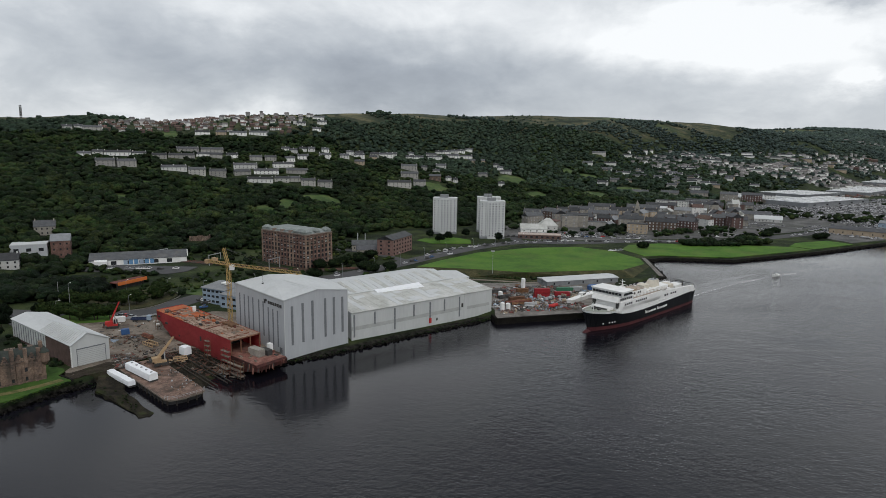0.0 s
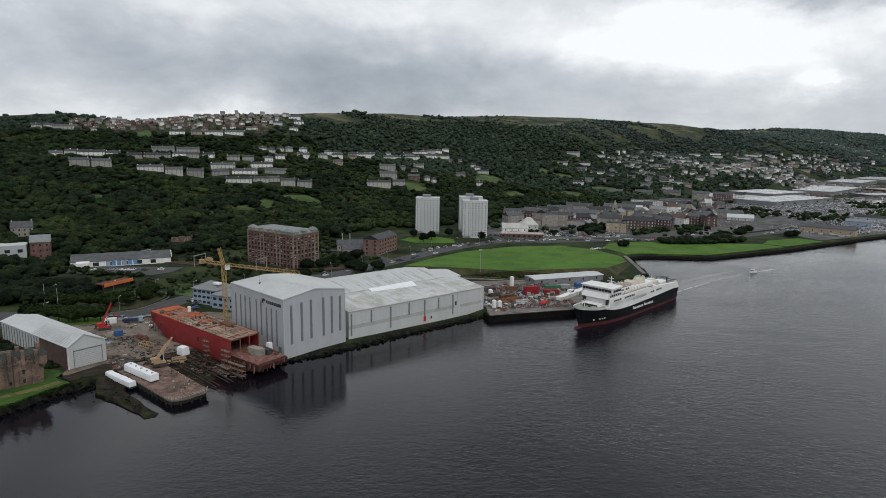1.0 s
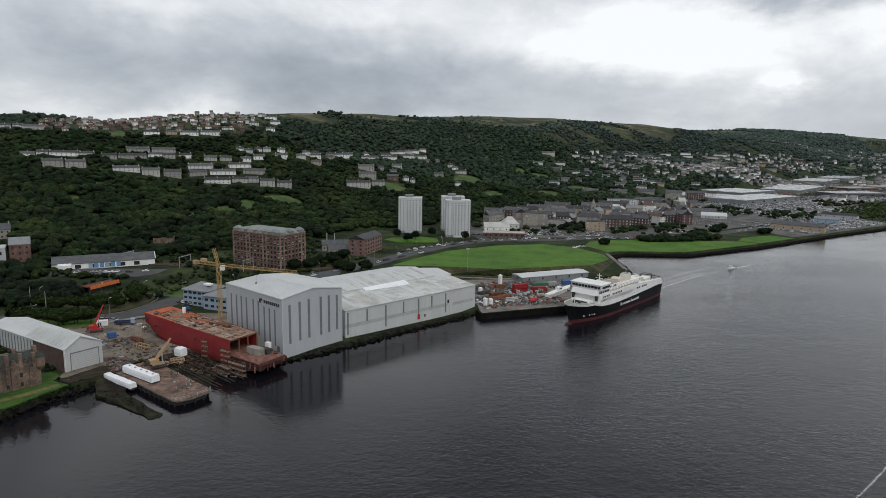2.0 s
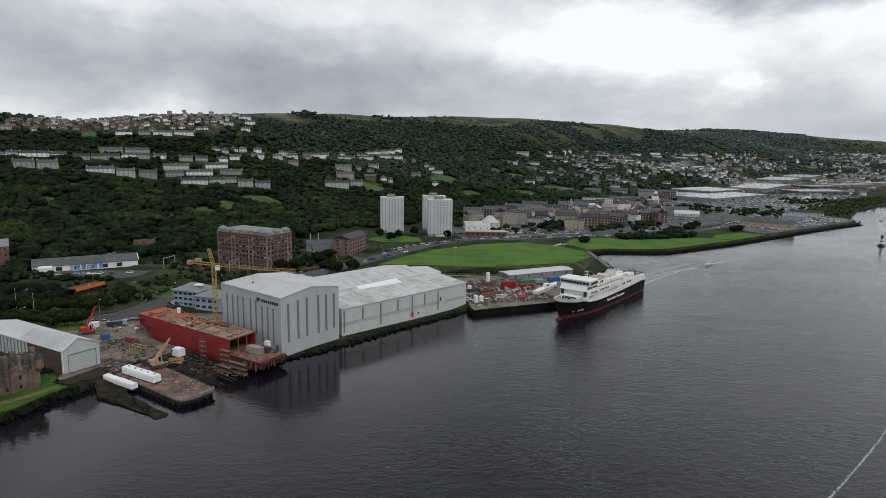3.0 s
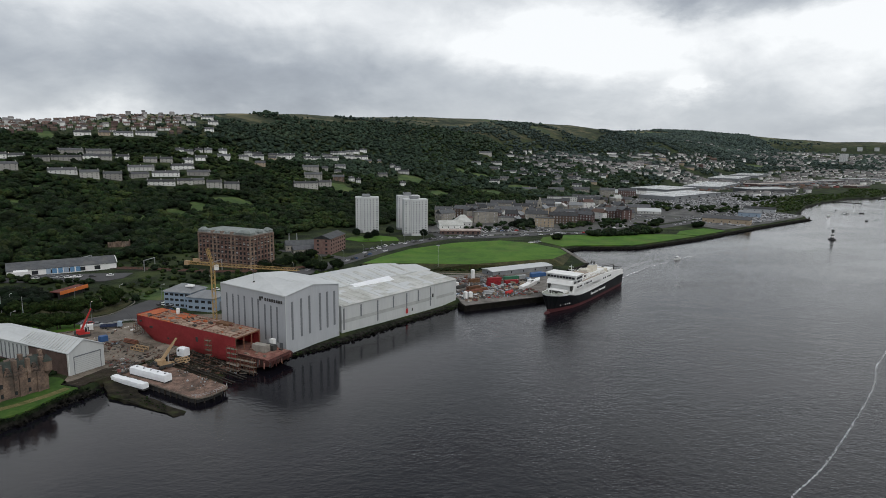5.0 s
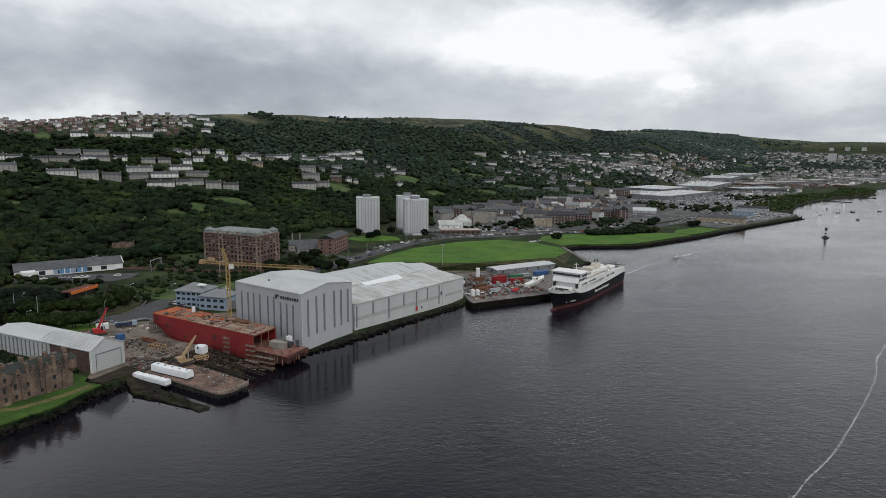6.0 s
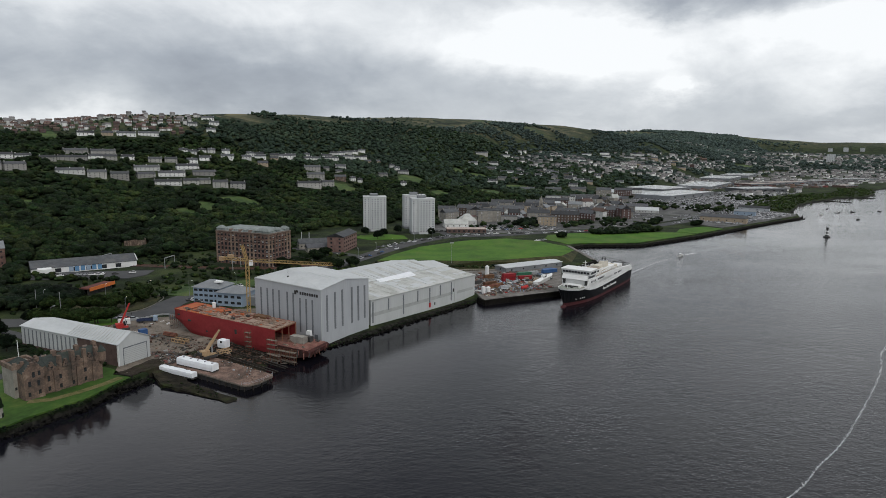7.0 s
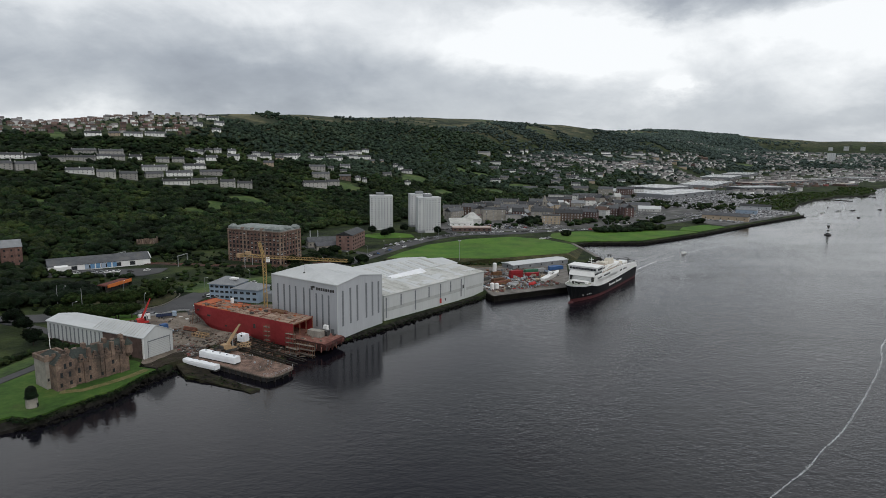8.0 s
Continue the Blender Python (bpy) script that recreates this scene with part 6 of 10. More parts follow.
    for x, y, l, w, h, mat in ((-2, 0, 3, 2.4, 1.6, WHITE_PAINT), (-12, -2, 2, 2, 1.2, GALV), (4, 2, 2.4, 1.6, 1.3, GALV), (14, -3, 2.2, 2, 1.4, WHITE_PAINT), (12, 3, 3, 2, 1.0, TAN_STONE)):
        z = 14.2 if x < 8 else 16.2
        part("deck_locker", boxes((x, x + l, y - w / 2, y + w / 2, z, z + h)), mat, home)
    # solid dark boxes stand in for the shade inside the front openings
    for y in (-6.9, 6.9):
        part("door_recess", boxes((34.9, 36.0, y - 0.7, y + 0.7, 10.6, 13.2)), STEEL_DARK, home)
    part("mooring_opening", boxes((40.2, 41.1, -4.0, 4.0, 9.7, 10.6)), STEEL_DARK, home, "dark block standing for the shade in the mooring deck opening")
        # stern ramp and mooring gear
    part("stern_ramp", boxes((-51.6, -50.9, -5.5, 5.5, 3.5, 10.5)), GALV, home, "raised grey stern ramp")
    bm = bmesh.new()
    for y in (-6.5, 6.5):
        beam(bm, (-49.5, y, 8), (-49.5, y, 11.6), 0.4)
    beam(bm, (-49.5, -6.5, 11.4), (-49.5, 6.5, 11.4), 0.35)
    part("ramp_gantry", bm, STEEL_DARK, home)
    for y in (-1.6, 1.6):
        part("windlass", boxes((43, 44.6, y - 0.6, y + 0.6, 9.6, 10.9)), STEEL_DARK, home)
    bm = bmesh.new()
    tube(bm, (46.5, 0, 9.6), (46.5, 0, 14.5), 0.18, 0.12, 6)
    part("foremast", bm, WHITE_PAINT, home)


def half_at(x, xs, ws):
    return float(np.interp(x, xs, ws))


DECK_TAN = material("tan_primed_deck", [(0.2, 0.165, 0.13), (0.34, 0.29, 0.235), (0.44, 0.39, 0.33)], 0.25, 0.85, stain=((0.2, 0.12, 0.08), 0.5))
CREAM = material("cream_paint", [(0.5, 0.46, 0.38), (0.6, 0.56, 0.48)], 0.4, 0.7, stain=((0.4, 0.33, 0.25), 0.4))
GREEN_DECK = material("grey_green_deck", [(0.2, 0.22, 0.19), (0.3, 0.32, 0.28)], 0.3, 0.85, stain=((0.32, 0.24, 0.17), 0.5))
ORANGE_DULL = material("sun_faded_cover", [(0.42, 0.4, 0.37), (0.55, 0.53, 0.5)], 0.5, 0.8)
ferry()
# ---------------------------------------------------------------- buildings
BUILT = []                                       # places of buildings (x, y, radius), which trees keep clear of


def building(name, label, category, x, y, rz, L, W, H, wall, roof, rise=3.0, floors=2, bays=4, side_bays=2, win=(1.0, 1.3), glass=None, z=None, group="",
             chimneys=0, hip=False, flat=False, gap=0.12, over=0.35, lift=0.9):
    """A block with its front face centred on (x, y), looking along local -y. L wide, W deep, H to the eaves."""
    z = height(x, y) if z is None else z
    home = thing(name, pose(x, y, z, 0, 0, rz), label, category, group)
    h = L / 2
    bm = bmesh.new()
    if flat or hip:
        box(bm, -h, h, 0, W, -4, H)
    else:
        for s in (0,):
            vs = [bm.verts.new(v) for v in ((-h, 0, -4), (h, 0, -4), (h, W, -4), (-h, W, -4), (-h, 0, H), (h, 0, H), (h, W, H), (-h, W, H), (-h, W / 2, H + rise), (h, W / 2, H + rise))]
            for f in ((0, 1, 5, 4), (2, 3, 7, 6), (1, 2, 6, 9, 5), (3, 0, 4, 8, 7)):
                bm.faces.new([vs[i] for i in f])
    part("wall", bm, wall, home)
    bm = bmesh.new()
    o = over
    if flat:
        box(bm, -h - 0.1, h + 0.1, -0.1, W + 0.1, H + 0.004, H + 0.5)
    else:
        r = min(W / 2, h * 0.8) if hip else 0
        drop = rise / (W / 2) * o
        lo = H - drop if not hip else H
        e = o if not hip else o
        vs = [bm.verts.new(v) for v in ((-h - e, -o, lo + 0.02), (h + e, -o, lo + 0.02), (h + e, W + o, lo + 0.02), (-h - e, W + o, lo + 0.02), (-h - e + r, W / 2, H + rise + 0.04), (h + e - r, W / 2, H + rise + 0.04))]
        for f in ((0, 1, 5, 4), (2, 3, 4, 5), (1, 2, 5), (3, 0, 4)):
            bm.faces.new([vs[i] for i in f])
        up = bmesh.ops.extrude_face_region(bm, geom=bm.faces[:])
        bmesh.ops.translate(bm, vec=(0, 0, 0.22), verts=[v for v in up["geom"] if isinstance(v, bmesh.types.BMVert)])
    top = part("roof", bm, roof, home)
    for i in range(chimneys):
        cx = -h + 0.8 + (L - 1.6) * (i / (chimneys - 1) if chimneys > 1 else 0.5)
        part("chimney", boxes((cx - 0.4, cx + 0.4, W / 2 - 0.7, W / 2 + 0.7, H + rise - 1.0, H + rise + (0.9 if H < 7 else 1.4))), wall, home)
    glass = glass or GLASS
    fh = (H - 0.3) / floors
    for f in range(floors):
        zz = f * fh + fh * 0.5 + 0.15
        for b in range(bays):
            window(home, -h + L * (b + 0.5) / bays, -0.01, zz, 180, win[0], min(win[1], fh * 0.62), glass)
        for b in range(side_bays if math.hypot(x, y) < 800 else 0):
            for s in (-1, 1):
                window(home, s * (h + 0.01), W * (b + 0.5) / side_bays, zz, -90 * s, win[0], min(win[1], fh * 0.62), glass)
    BUILT.append((x + math.sin(radians(-rz)) * W / 2, y + math.cos(radians(-rz)) * W / 2, math.hypot(h, W / 2) + 3))
    return home


# three tower blocks
def tower_block(x, y, rz, label):
    home = thing("tower_block", pose(x, y, 4.5, 0, 0, rz), label, "tower block", group="tower blocks")
    L, W, H = 23.0, 15.0, 34.4
    bm = boxes((-L / 2, L / 2, 0, W, -2, H))
    box(bm, -L / 2 + 7, -L / 2 + 16, -1.2, 0.01, -2, H - 0.4)
    part("wall", bm, TOWER_WALL, home)
    part("parapet", boxes((-L / 2 - 0.2, L / 2 + 0.2, -0.2, W + 0.2, H + 0.004, H + 0.9)), TOWER_WALL, home)
    part("plant_room", boxes((-5, 3, 4, 11, H + 0.9, H + 3.6)), SLATE_PALE, home, "grey rooftop plant room")
    bm = bmesh.new()
    for px in (-4, -1, 2.4):
        beam(bm, (px, 6, H + 3.5), (px, 6, H + 7.5), 0.18)
    part("aerial", bm, STEEL_DARK, home)
    part("base_course", boxes((-L / 2 - 0.15, L / 2 + 0.15, -0.15, W + 0.15, -1, 2.2)), SLATE_PALE, home)
    for f in range(14):
        z = 3.0 + f * 2.28
        for px, w in ((-9.8, 1.2), (-6.4, 0.8), (6.2, 1.2), (9.6, 1.2)):
            window(home, px, -0.01, z, 180, w, 1.15, GLASS_PALE)
        for px in (-2.6, 0.2, 3.0):
            window(home, px, -1.21, z, 180, 1.3, 1.2, GLASS_PALE)
        for py in (3, 7.5, 12):
            window(home, L / 2 + 0.01, py, z, -90, 1.2, 1.15, GLASS_PALE)
    BUILT.append((x, y + W / 2, 18))
    return home


tower = tower_block(-29.9, 622, 2, "white rendered high-rise block of flats")
copy_thing(tower, pose(17.6, 600, 4.5, 0, 0, 6))
copy_thing(tower, pose(12.6, 643, 4.5, 0, 0, 6))
BUILT += [(16, 596, 18), (12, 640, 18)]


# old brick sugar mill, seven storeys of windows
def mill():
    home = thing("brick_mill", pose(-126.6, 443.0, 4.5, 0, 0, -30), "tall old polychrome brick mill with rows of arched windows", "mill")
    L, W, H = 46.8, 24.0, 23.4
    part("wall", boxes((-L / 2, L / 2, 0, W, -3, H)), BRICK_MILL, home)
    cols, side, fh = 14, 7, 3.3
    for i in range(cols + 1):                    # brick piers with pale quoined edges
        px = -L / 2 + L * i / cols
        part("pier", boxes((px - 0.62, px + 0.62, -0.4, 0.01, -2.5, H - 0.3)), BRICK_PIER if i in (0, 4, 5, 9, 10, cols) else BRICK_MILL, home)
    for i in range(side + 1):
        py = W * i / side
        part("pier", boxes((L / 2 - 0.01, L / 2 + 0.4, py - 0.62, py + 0.62, -2.5, H - 0.3)), BRICK_PIER if i in (0, 1, 6, side) else BRICK_MILL, home)
    for z, d in ((4.2, 0.3), (18.0, 0.3), (21.4, 0.25)):
        part("string_course", boxes((-L / 2 - 0.42, L / 2 + 0.42, -0.46, W + 0.3, z, z + d)), LINTEL, home, "pale stone string course")
    part("cornice", boxes((-L / 2 - 0.7, L / 2 + 0.7, -0.7, W + 0.7, H + 0.004, H + 0.7)), LINTEL, home, "weathered stone cornice")
    arch = bmesh.new()                            # one arched head, shared by all windows
    arcs = [[(math.cos(math.pi * k / 7) * r, y, math.sin(math.pi * k / 7) * r * 0.6) for k in range(8)] for r, y in ((0.8, -0.14), (0.8, 0.12), (1.16, 0.12), (1.16, -0.14))]
    rims = [[arch.verts.new(v) for v in arc] for arc in arcs]
    for p, q in zip(rims, rims[1:] + rims[:1]):
        for k in range(7):
            arch.faces.new((p[k], p[k + 1], q[k + 1], q[k]))
    for k in (0, 7):
        arch.faces.new([rim[k] for rim in rims])
    heads = [to_mesh("arch", arch.copy(), LINTEL), to_mesh("arch", arch, PALE_BRICK)]
    rnd = random.Random(4)
    for f in range(7):
        z = 1.4 + f * fh
        tall = 2.0 if f < 6 else 1.5
        spots = [(-L / 2 + L * (i + 0.5) / cols, -0.02, 180) for i in range(cols)] + [(L / 2 + 0.02, W * (i + 0.5) / side, -90) for i in range(side)]
        for x, y, rz in spots:
            pane = window(home, x, y, z, rz, 1.75, tall, GLASS)
            link("arch", heads[1 if rnd.random() < (0.8 if f in (2, 4) else 0.3) else 0], pane, pose(0, 0.06, tall / 2 - 0.1))
            if rnd.random() < 0.3:
                link("blind", window_mesh(1.5, 0.9, TENEMENT_PANE), pane, pose(0, 0.06, 0.2 - 0.4 * rnd.random()))
    # leaded grey roofs behind the parapet, corner pavilions and dormers
    bm = bmesh.new()
    vs = [bm.verts.new(v) for v in ((-L / 2 + 0.4, 0.4, H + 0.7), (L / 2 - 0.4, 0.4, H + 0.7), (L / 2 - 0.4, W - 0.4, H + 0.7), (-L / 2 + 0.4, W - 0.4, H + 0.7),
                                    (-L / 2 + 5, 5, H + 2.9), (L / 2 - 5, 5, H + 2.9), (L / 2 - 5, W - 5, H + 2.9), (-L / 2 + 5, W - 5, H + 2.9))]
    for f in ((0, 1, 5, 4), (1, 2, 6, 5), (2, 3, 7, 6), (3, 0, 4, 7), (4, 5, 6, 7)):
        bm.faces.new([vs[i] for i in f])
    part("roof", bm, LEAD_ROOF, home, "weathered grey-green mansard roof")
    for px, py, s in ((-L / 2 + 2.6, 2.6, 2.6), (L / 2 - 2.6, 2.6, 2.9), (L / 2 - 8.6, 2.6, 2.2), (L / 2 - 2.6, W - 2.6, 2.6), (L / 2 - 2.6, W / 2, 2.2)):
        bm = bmesh.new()
        box(bm, px - s, px + s, py - s, py + s, H + 0.2, H + 2.2)
        base = [bm.verts.new((px + a * (s + 0.3), py + b * (s + 0.3), H + 2.2)) for a, b in ((-1, -1), (1, -1), (1, 1), (-1, 1))]
        cap = [bm.verts.new((px + a * s * 0.35, py + b * s * 0.35, H + 4.0)) for a, b in ((-1, -1), (1, -1), (1, 1), (-1, 1))]
        bm.faces.new(cap)
        for i in range(4):
            bm.faces.new((base[i], base[(i + 1) % 4], cap[(i + 1) % 4], cap[i]))
        part("roof_pavilion", bm, LEAD_ROOF, home, "grey leaded corner pavilion roof")
    for i in range(7):
        px = -L / 2 + 8 + i * 4.4
        part("dormer", boxes((px - 0.8, px + 0.8, -0.2, 2.4, H + 0.7, H + 2.3)), LINTEL if i % 2 else LEAD_ROOF, home)
    BUILT.append((-114.5, 454, 34))


mill()
building("flats", "red brick gabled block of flats", "flats", -51.5, 508, 73, 34, 14, 12.6, BRICK_FLATS, SLATE, 2.8, 4, 7, 2, (1.6, 1.3), z=4.5)
building("low_offices", "low slate-roofed stone depot buildings", "building", -82, 512, 14, 24, 11, 5, GREYSTONE, SLATE, 3.2, 1, 6, 1, z=4.5)
building("low_offices", "low slate-roofed stone depot buildings", "building", -76, 497, 20, 20, 9, 3.8, GREYSTONE, SLATE, 2.6, 1, 5, 1, z=4.5)
bm = bmesh.new()
for px in (0, 6.5):
    tube(bm, (px, 0, 0), (px, 0, 12), 0.5, 0.4, 8)
solid("flue_stack", bm, GALV, Matrix.Translation((-94, 530, 4.5)), "pair of pale metal flue stacks", "chimney")

# retail warehouse with white and blue front
ware = building("retail_warehouse", "long dark-roofed warehouse with white and blue front", "warehouse", -227, 426.5, 29, 63, 20, 4.0, WHITE_PAINT, SLATE, 3.8, 1, 0, 0, z=4.6)
for i in range(6):
    part("blue_panel", boxes((-10 + i * 3.4, -7.4 + i * 3.4, -0.12, 0.1, 0.4, 4.0 - 0.3 * (i % 2))), BLUE_PANEL if i % 3 else BLUE_GREY, ware, "blue shop panel")
for i in range(6):
    part("shop_window", boxes((-27 + i * 9, -23.5 + i * 9, -0.1, 0.1, 0.6, 3.2)), GLASS, ware)
part("porch", prism(bmesh.new(), [(-28, -4), (-20, -4), (-20, 0.1), (-28, 0.1)], -0.5, [3.8, 3.8, 4.4, 4.4]), WHITE_PAINT, ware, "white entrance porch")
bm = bmesh.new()
for p, q in (((31.9, -0.5, 4.6), (31.9, 9, 7.5)), ((31.9, 9, 7.5), (31.9, 18.5, 4.6))):
    beam(bm, p, q, 0.5, 0.7)
part("barge_board", bm, WHITE_PAINT, ware, "white gable barge board")

# station canopy with orange roof edge
canopy = thing("bus_canopy", pose(-191.6, 358, 3.4, 0, 0, 72), "long canopy with bright orange fascia", "canopy")
part("roof", boxes((-7, 13, 0.03, 7, 4.6, 5.2)), RUST, canopy)
part("front_wall", boxes((-6.8, 12.6, 1.6, 1.9, -0.5, 4.55)), STEEL_DARK, canopy, "dark glazed front wall")
part("fascia", boxes((-7.2, 13.2, -0.3, 0.02, 3.7, 5.7)), ORANGE, canopy, "bright orange fascia band")
part("back_wall", boxes((-6.8, 10.8, 6.6, 7, -0.5, 4.6)), GLASS, canopy)
for i in range(6):
    part("post", boxes((-6.5 + i * 3.4 - 0.15, -6.5 + i * 3.4 + 0.15, 0.5, 0.8, -0.5, 4.6)), STEEL_DARK, canopy)
BUILT.append((-196, 362, 10))


# blue-grey office of the yard
def office():
    home = thing("office_building", pose(-119, 328, 4.5, 0, 0, -20), "three-storey pale blue office with hipped grey roof", "office")
    part("wall", boxes((-14, 2, 0, 14, -1, 8.6)), BLUE_GREY, home)
    part("wall", boxes((2.02, 18, -3, 10, -1, 7.4)), BLUE_GREY, home)

    def hip(x0, x1, y0, y1, z, h):
        bm = bmesh.new()
        r = min(x1 - x0, y1 - y0) / 2
        ym = (y0 + y1) / 2
        vs = [bm.verts.new(v) for v in ((x0, y0, z), (x1, y0, z), (x1, y1, z), (x0, y1, z), (x0 + r * 0.9, ym, z + h), (x1 - r * 0.9, ym, z + h))]
        for f in ((0, 1, 5, 4), (2, 3, 4, 5), (1, 2, 5), (3, 0, 4), (0, 3, 2, 1)):
            bm.faces.new([vs[i] for i in f])
        part("roof", bm, SLATE_PALE, home, "pale grey hipped roof")

    hip(-15, 3, -1, 15, 8.6, 3.4)
    hip(1.5, 19, -4, 11, 7.4, 2.8)
    for f in range(3):
        for i in range(5):
            window(home, -12.4 + i * 3.1, -0.01, 1.5 + f * 2.8, 180, 2.0, 1.2, GLASS)
    for f in range(2):
        for i in range(4):
            window(home, 4.2 + i * 3.8, -3.01, 2.0 + f * 3.2, 180, 2.2, 1.3, GLASS)
        for i in range(3):
            window(home, -14.01, 2.5 + i * 4.2, 2.0 + f * 3.0, 90, 2.0, 1.3, GLASS)
    part("roof_dish", boxes((-3, 1, 3, 6, 11.0, 11.8)), WHITE_PAINT, home, "white rooftop unit")
    part("annex", boxes((18.1, 30, 2, 9, -1, 4.6)), SLATE_PALE, home, "low grey link block")
    BUILT.append((-112, 330, 20))


office()
building("low_shed", "low flat green-roofed store behind the office", "shed", -82, 336, -18, 24, 14, 4.2, CLAD_PALE, ROOF_DIRTY, 1.4, 1, 0, 0, z=4.5)

# buildings by the road to the west
building("brick_house", "narrow brown brick industrial building with gable", "building", -279, 417, 33, 12, 14, 12, BRICK_MILL, SLATE_PALE, 4, 3, 3, 2)
building("garage_block", "flat-roofed grey garage with red stripe", "garage", -296, 408, 33, 22, 14, 7, CLADDING, ROOF_WHITE, 1, 1, 3, 1, (3, 2.2), flat=True)
building("cottage", "small white house with dark half-timbered gables", "house", -284, 375, 34, 12, 9, 6, RENDER_WHITE, SLATE, 4, 2, 3, 2, chimneys=2)
building("stone_villa", "grey stone villa behind trees", "house", -318, 452, 34, 14, 10, 7, GREYSTONE, SLATE, 4, 2, 4, 2, chimneys=2)
ruin = thing("ruined_house", pose(-222, 505, height(-222, 505), 0, 0, 22), "roofless ruined stone house among scrub", "ruin")
for d in ((-8, 8, 0, 0.7, -2, 4.2), (-8, -7.3, 0.7, 8, -2, 3.4), (7.3, 8, 0.7, 8, -2, 4.8), (-8, 8, 8, 8.7, -2, 3.6)):
    part("wall", boxes(d), SANDSTONE, ruin)
BUILT.append((-222, 508, 11))

# ---------------------------------------------------------------- town centre
def tenement(x, y, rz, L, W, floors, wall, label, roof=None, bays=None, **more):
    return building("tenement", label, "tenement", x, y, rz, L, W, floors * 3.0 + 0.6, wall, roof or SLATE, 3.6, floors, bays or max(2, int(L / 3.4)), 2, (1.3, 1.7), TENEMENT_PANE, z=4.5, **more)


T_RED, T_GREY, T_TAN, T_WHITE = "red brick tenement with slate roof", "grey stone tenement with slate roof", "tan sandstone town building", "white rendered town building"
tenement(110, 722, -8, 30, 11, 3, BRICK_RED, T_RED, chimneys=3)
tenement(135, 711, -10, 14, 11, 3, BRICK_RED, T_RED, chimneys=2)
tenement(62, 716, 36, 22, 11, 3, GREYSTONE, T_GREY, chimneys=3)
tenement(84, 736, -28, 30, 11, 4, BRICK_RED, T_RED, chimneys=3)
tenement(100, 753, -8, 26, 11, 4, GREYSTONE, T_GREY, chimneys=3)
tenement(141, 758, -10, 34, 11, 3, GREYSTONE, T_GREY, chimneys=4)
tenement(164, 708, -12, 26, 12, 3, GREYSTONE, T_GREY, chimneys=3)
tenement(182, 797, -12, 56, 12, 3, TAN_STONE, T_TAN, chimneys=5)
tenement(162, 663, -14, 20, 12, 3, TAN_STONE, T_TAN, flat=True)
tenement(191, 690, -14, 32, 12, 3, BRICK_RED, T_RED, chimneys=4)
tenement(218, 705, -40, 22, 11, 3, BRICK_RED, T_RED, chimneys=3)
tenement(218, 754, -14, 46, 11, 2, GREYSTONE, T_GREY, chimneys=4)
tenement(260, 748, -18, 34, 12, 3, BRICK_RED, T_RED, chimneys=4)
tenement(292, 755, -18, 18, 14, 2, GREYSTONE, T_GREY)
tenement(279, 762, -18, 8, 11, 3, RENDER_WHITE, T_WHITE, chimneys=1)
tenement(267, 958, -16, 46, 14, 3, RENDER_WHITE, T_WHITE, flat=True)
tenement(317, 984, -16, 48, 16, 3, SLATE_PALE, "dark grey flat-roofed hall", flat=True)
tenement(258, 867, -16, 60, 26, 2, CLAD_PALE, "pale flat-roofed shopping hall", ROOF_WHITE, flat=True)
tenement(328, 824, -20, 46, 15, 2, GREYSTONE, T_GREY, chimneys=4)
tenement(340, 798, -20, 30, 16, 1, RENDER_WHITE, "low white community hall", ROOF_WHITE)
tenement(203, 844, -14, 40, 11, 3, GREYSTONE, T_GREY, chimneys=4)
tenement(299, 906, -18, 44, 12, 3, BRICK_RED, T_RED, chimneys=4)
tenement(151, 846, -12, 34, 11, 3, GREYSTONE, T_GREY, chimneys=3)
tenement(121, 804, -10, 30, 11, 3, GREYSTONE, T_GREY, chimneys=3)
tenement(60, 752, -6, 22, 12, 3, GREYSTONE, T_GREY, chimneys=2)
tenement(416, 1067, -22, 30, 12, 4, BRICK_RED, T_RED, chimneys=3)
tenement(383, 1075, -22, 26, 12, 4, GREYSTONE, T_GREY, chimneys=3)
tenement(445, 1071, -22, 16, 12, 4, RENDER_WHITE, T_WHITE)
tenement(340, 1094, -18, 32, 12, 4, GREYSTONE, T_GREY, chimneys=3)
tenement(292, 1081, -16, 28, 12, 4, GREYSTONE, T_GREY, chimneys=3)
tenement(245, 1084, -14, 26, 12, 4, TAN_STONE, T_TAN, chimneys=3)
tenement(360, 953, -20, 34, 14, 2, GREYSTONE, T_GREY)
tenement(241, 912, -16, 40, 12, 2, SLATE_PALE, T_GREY)


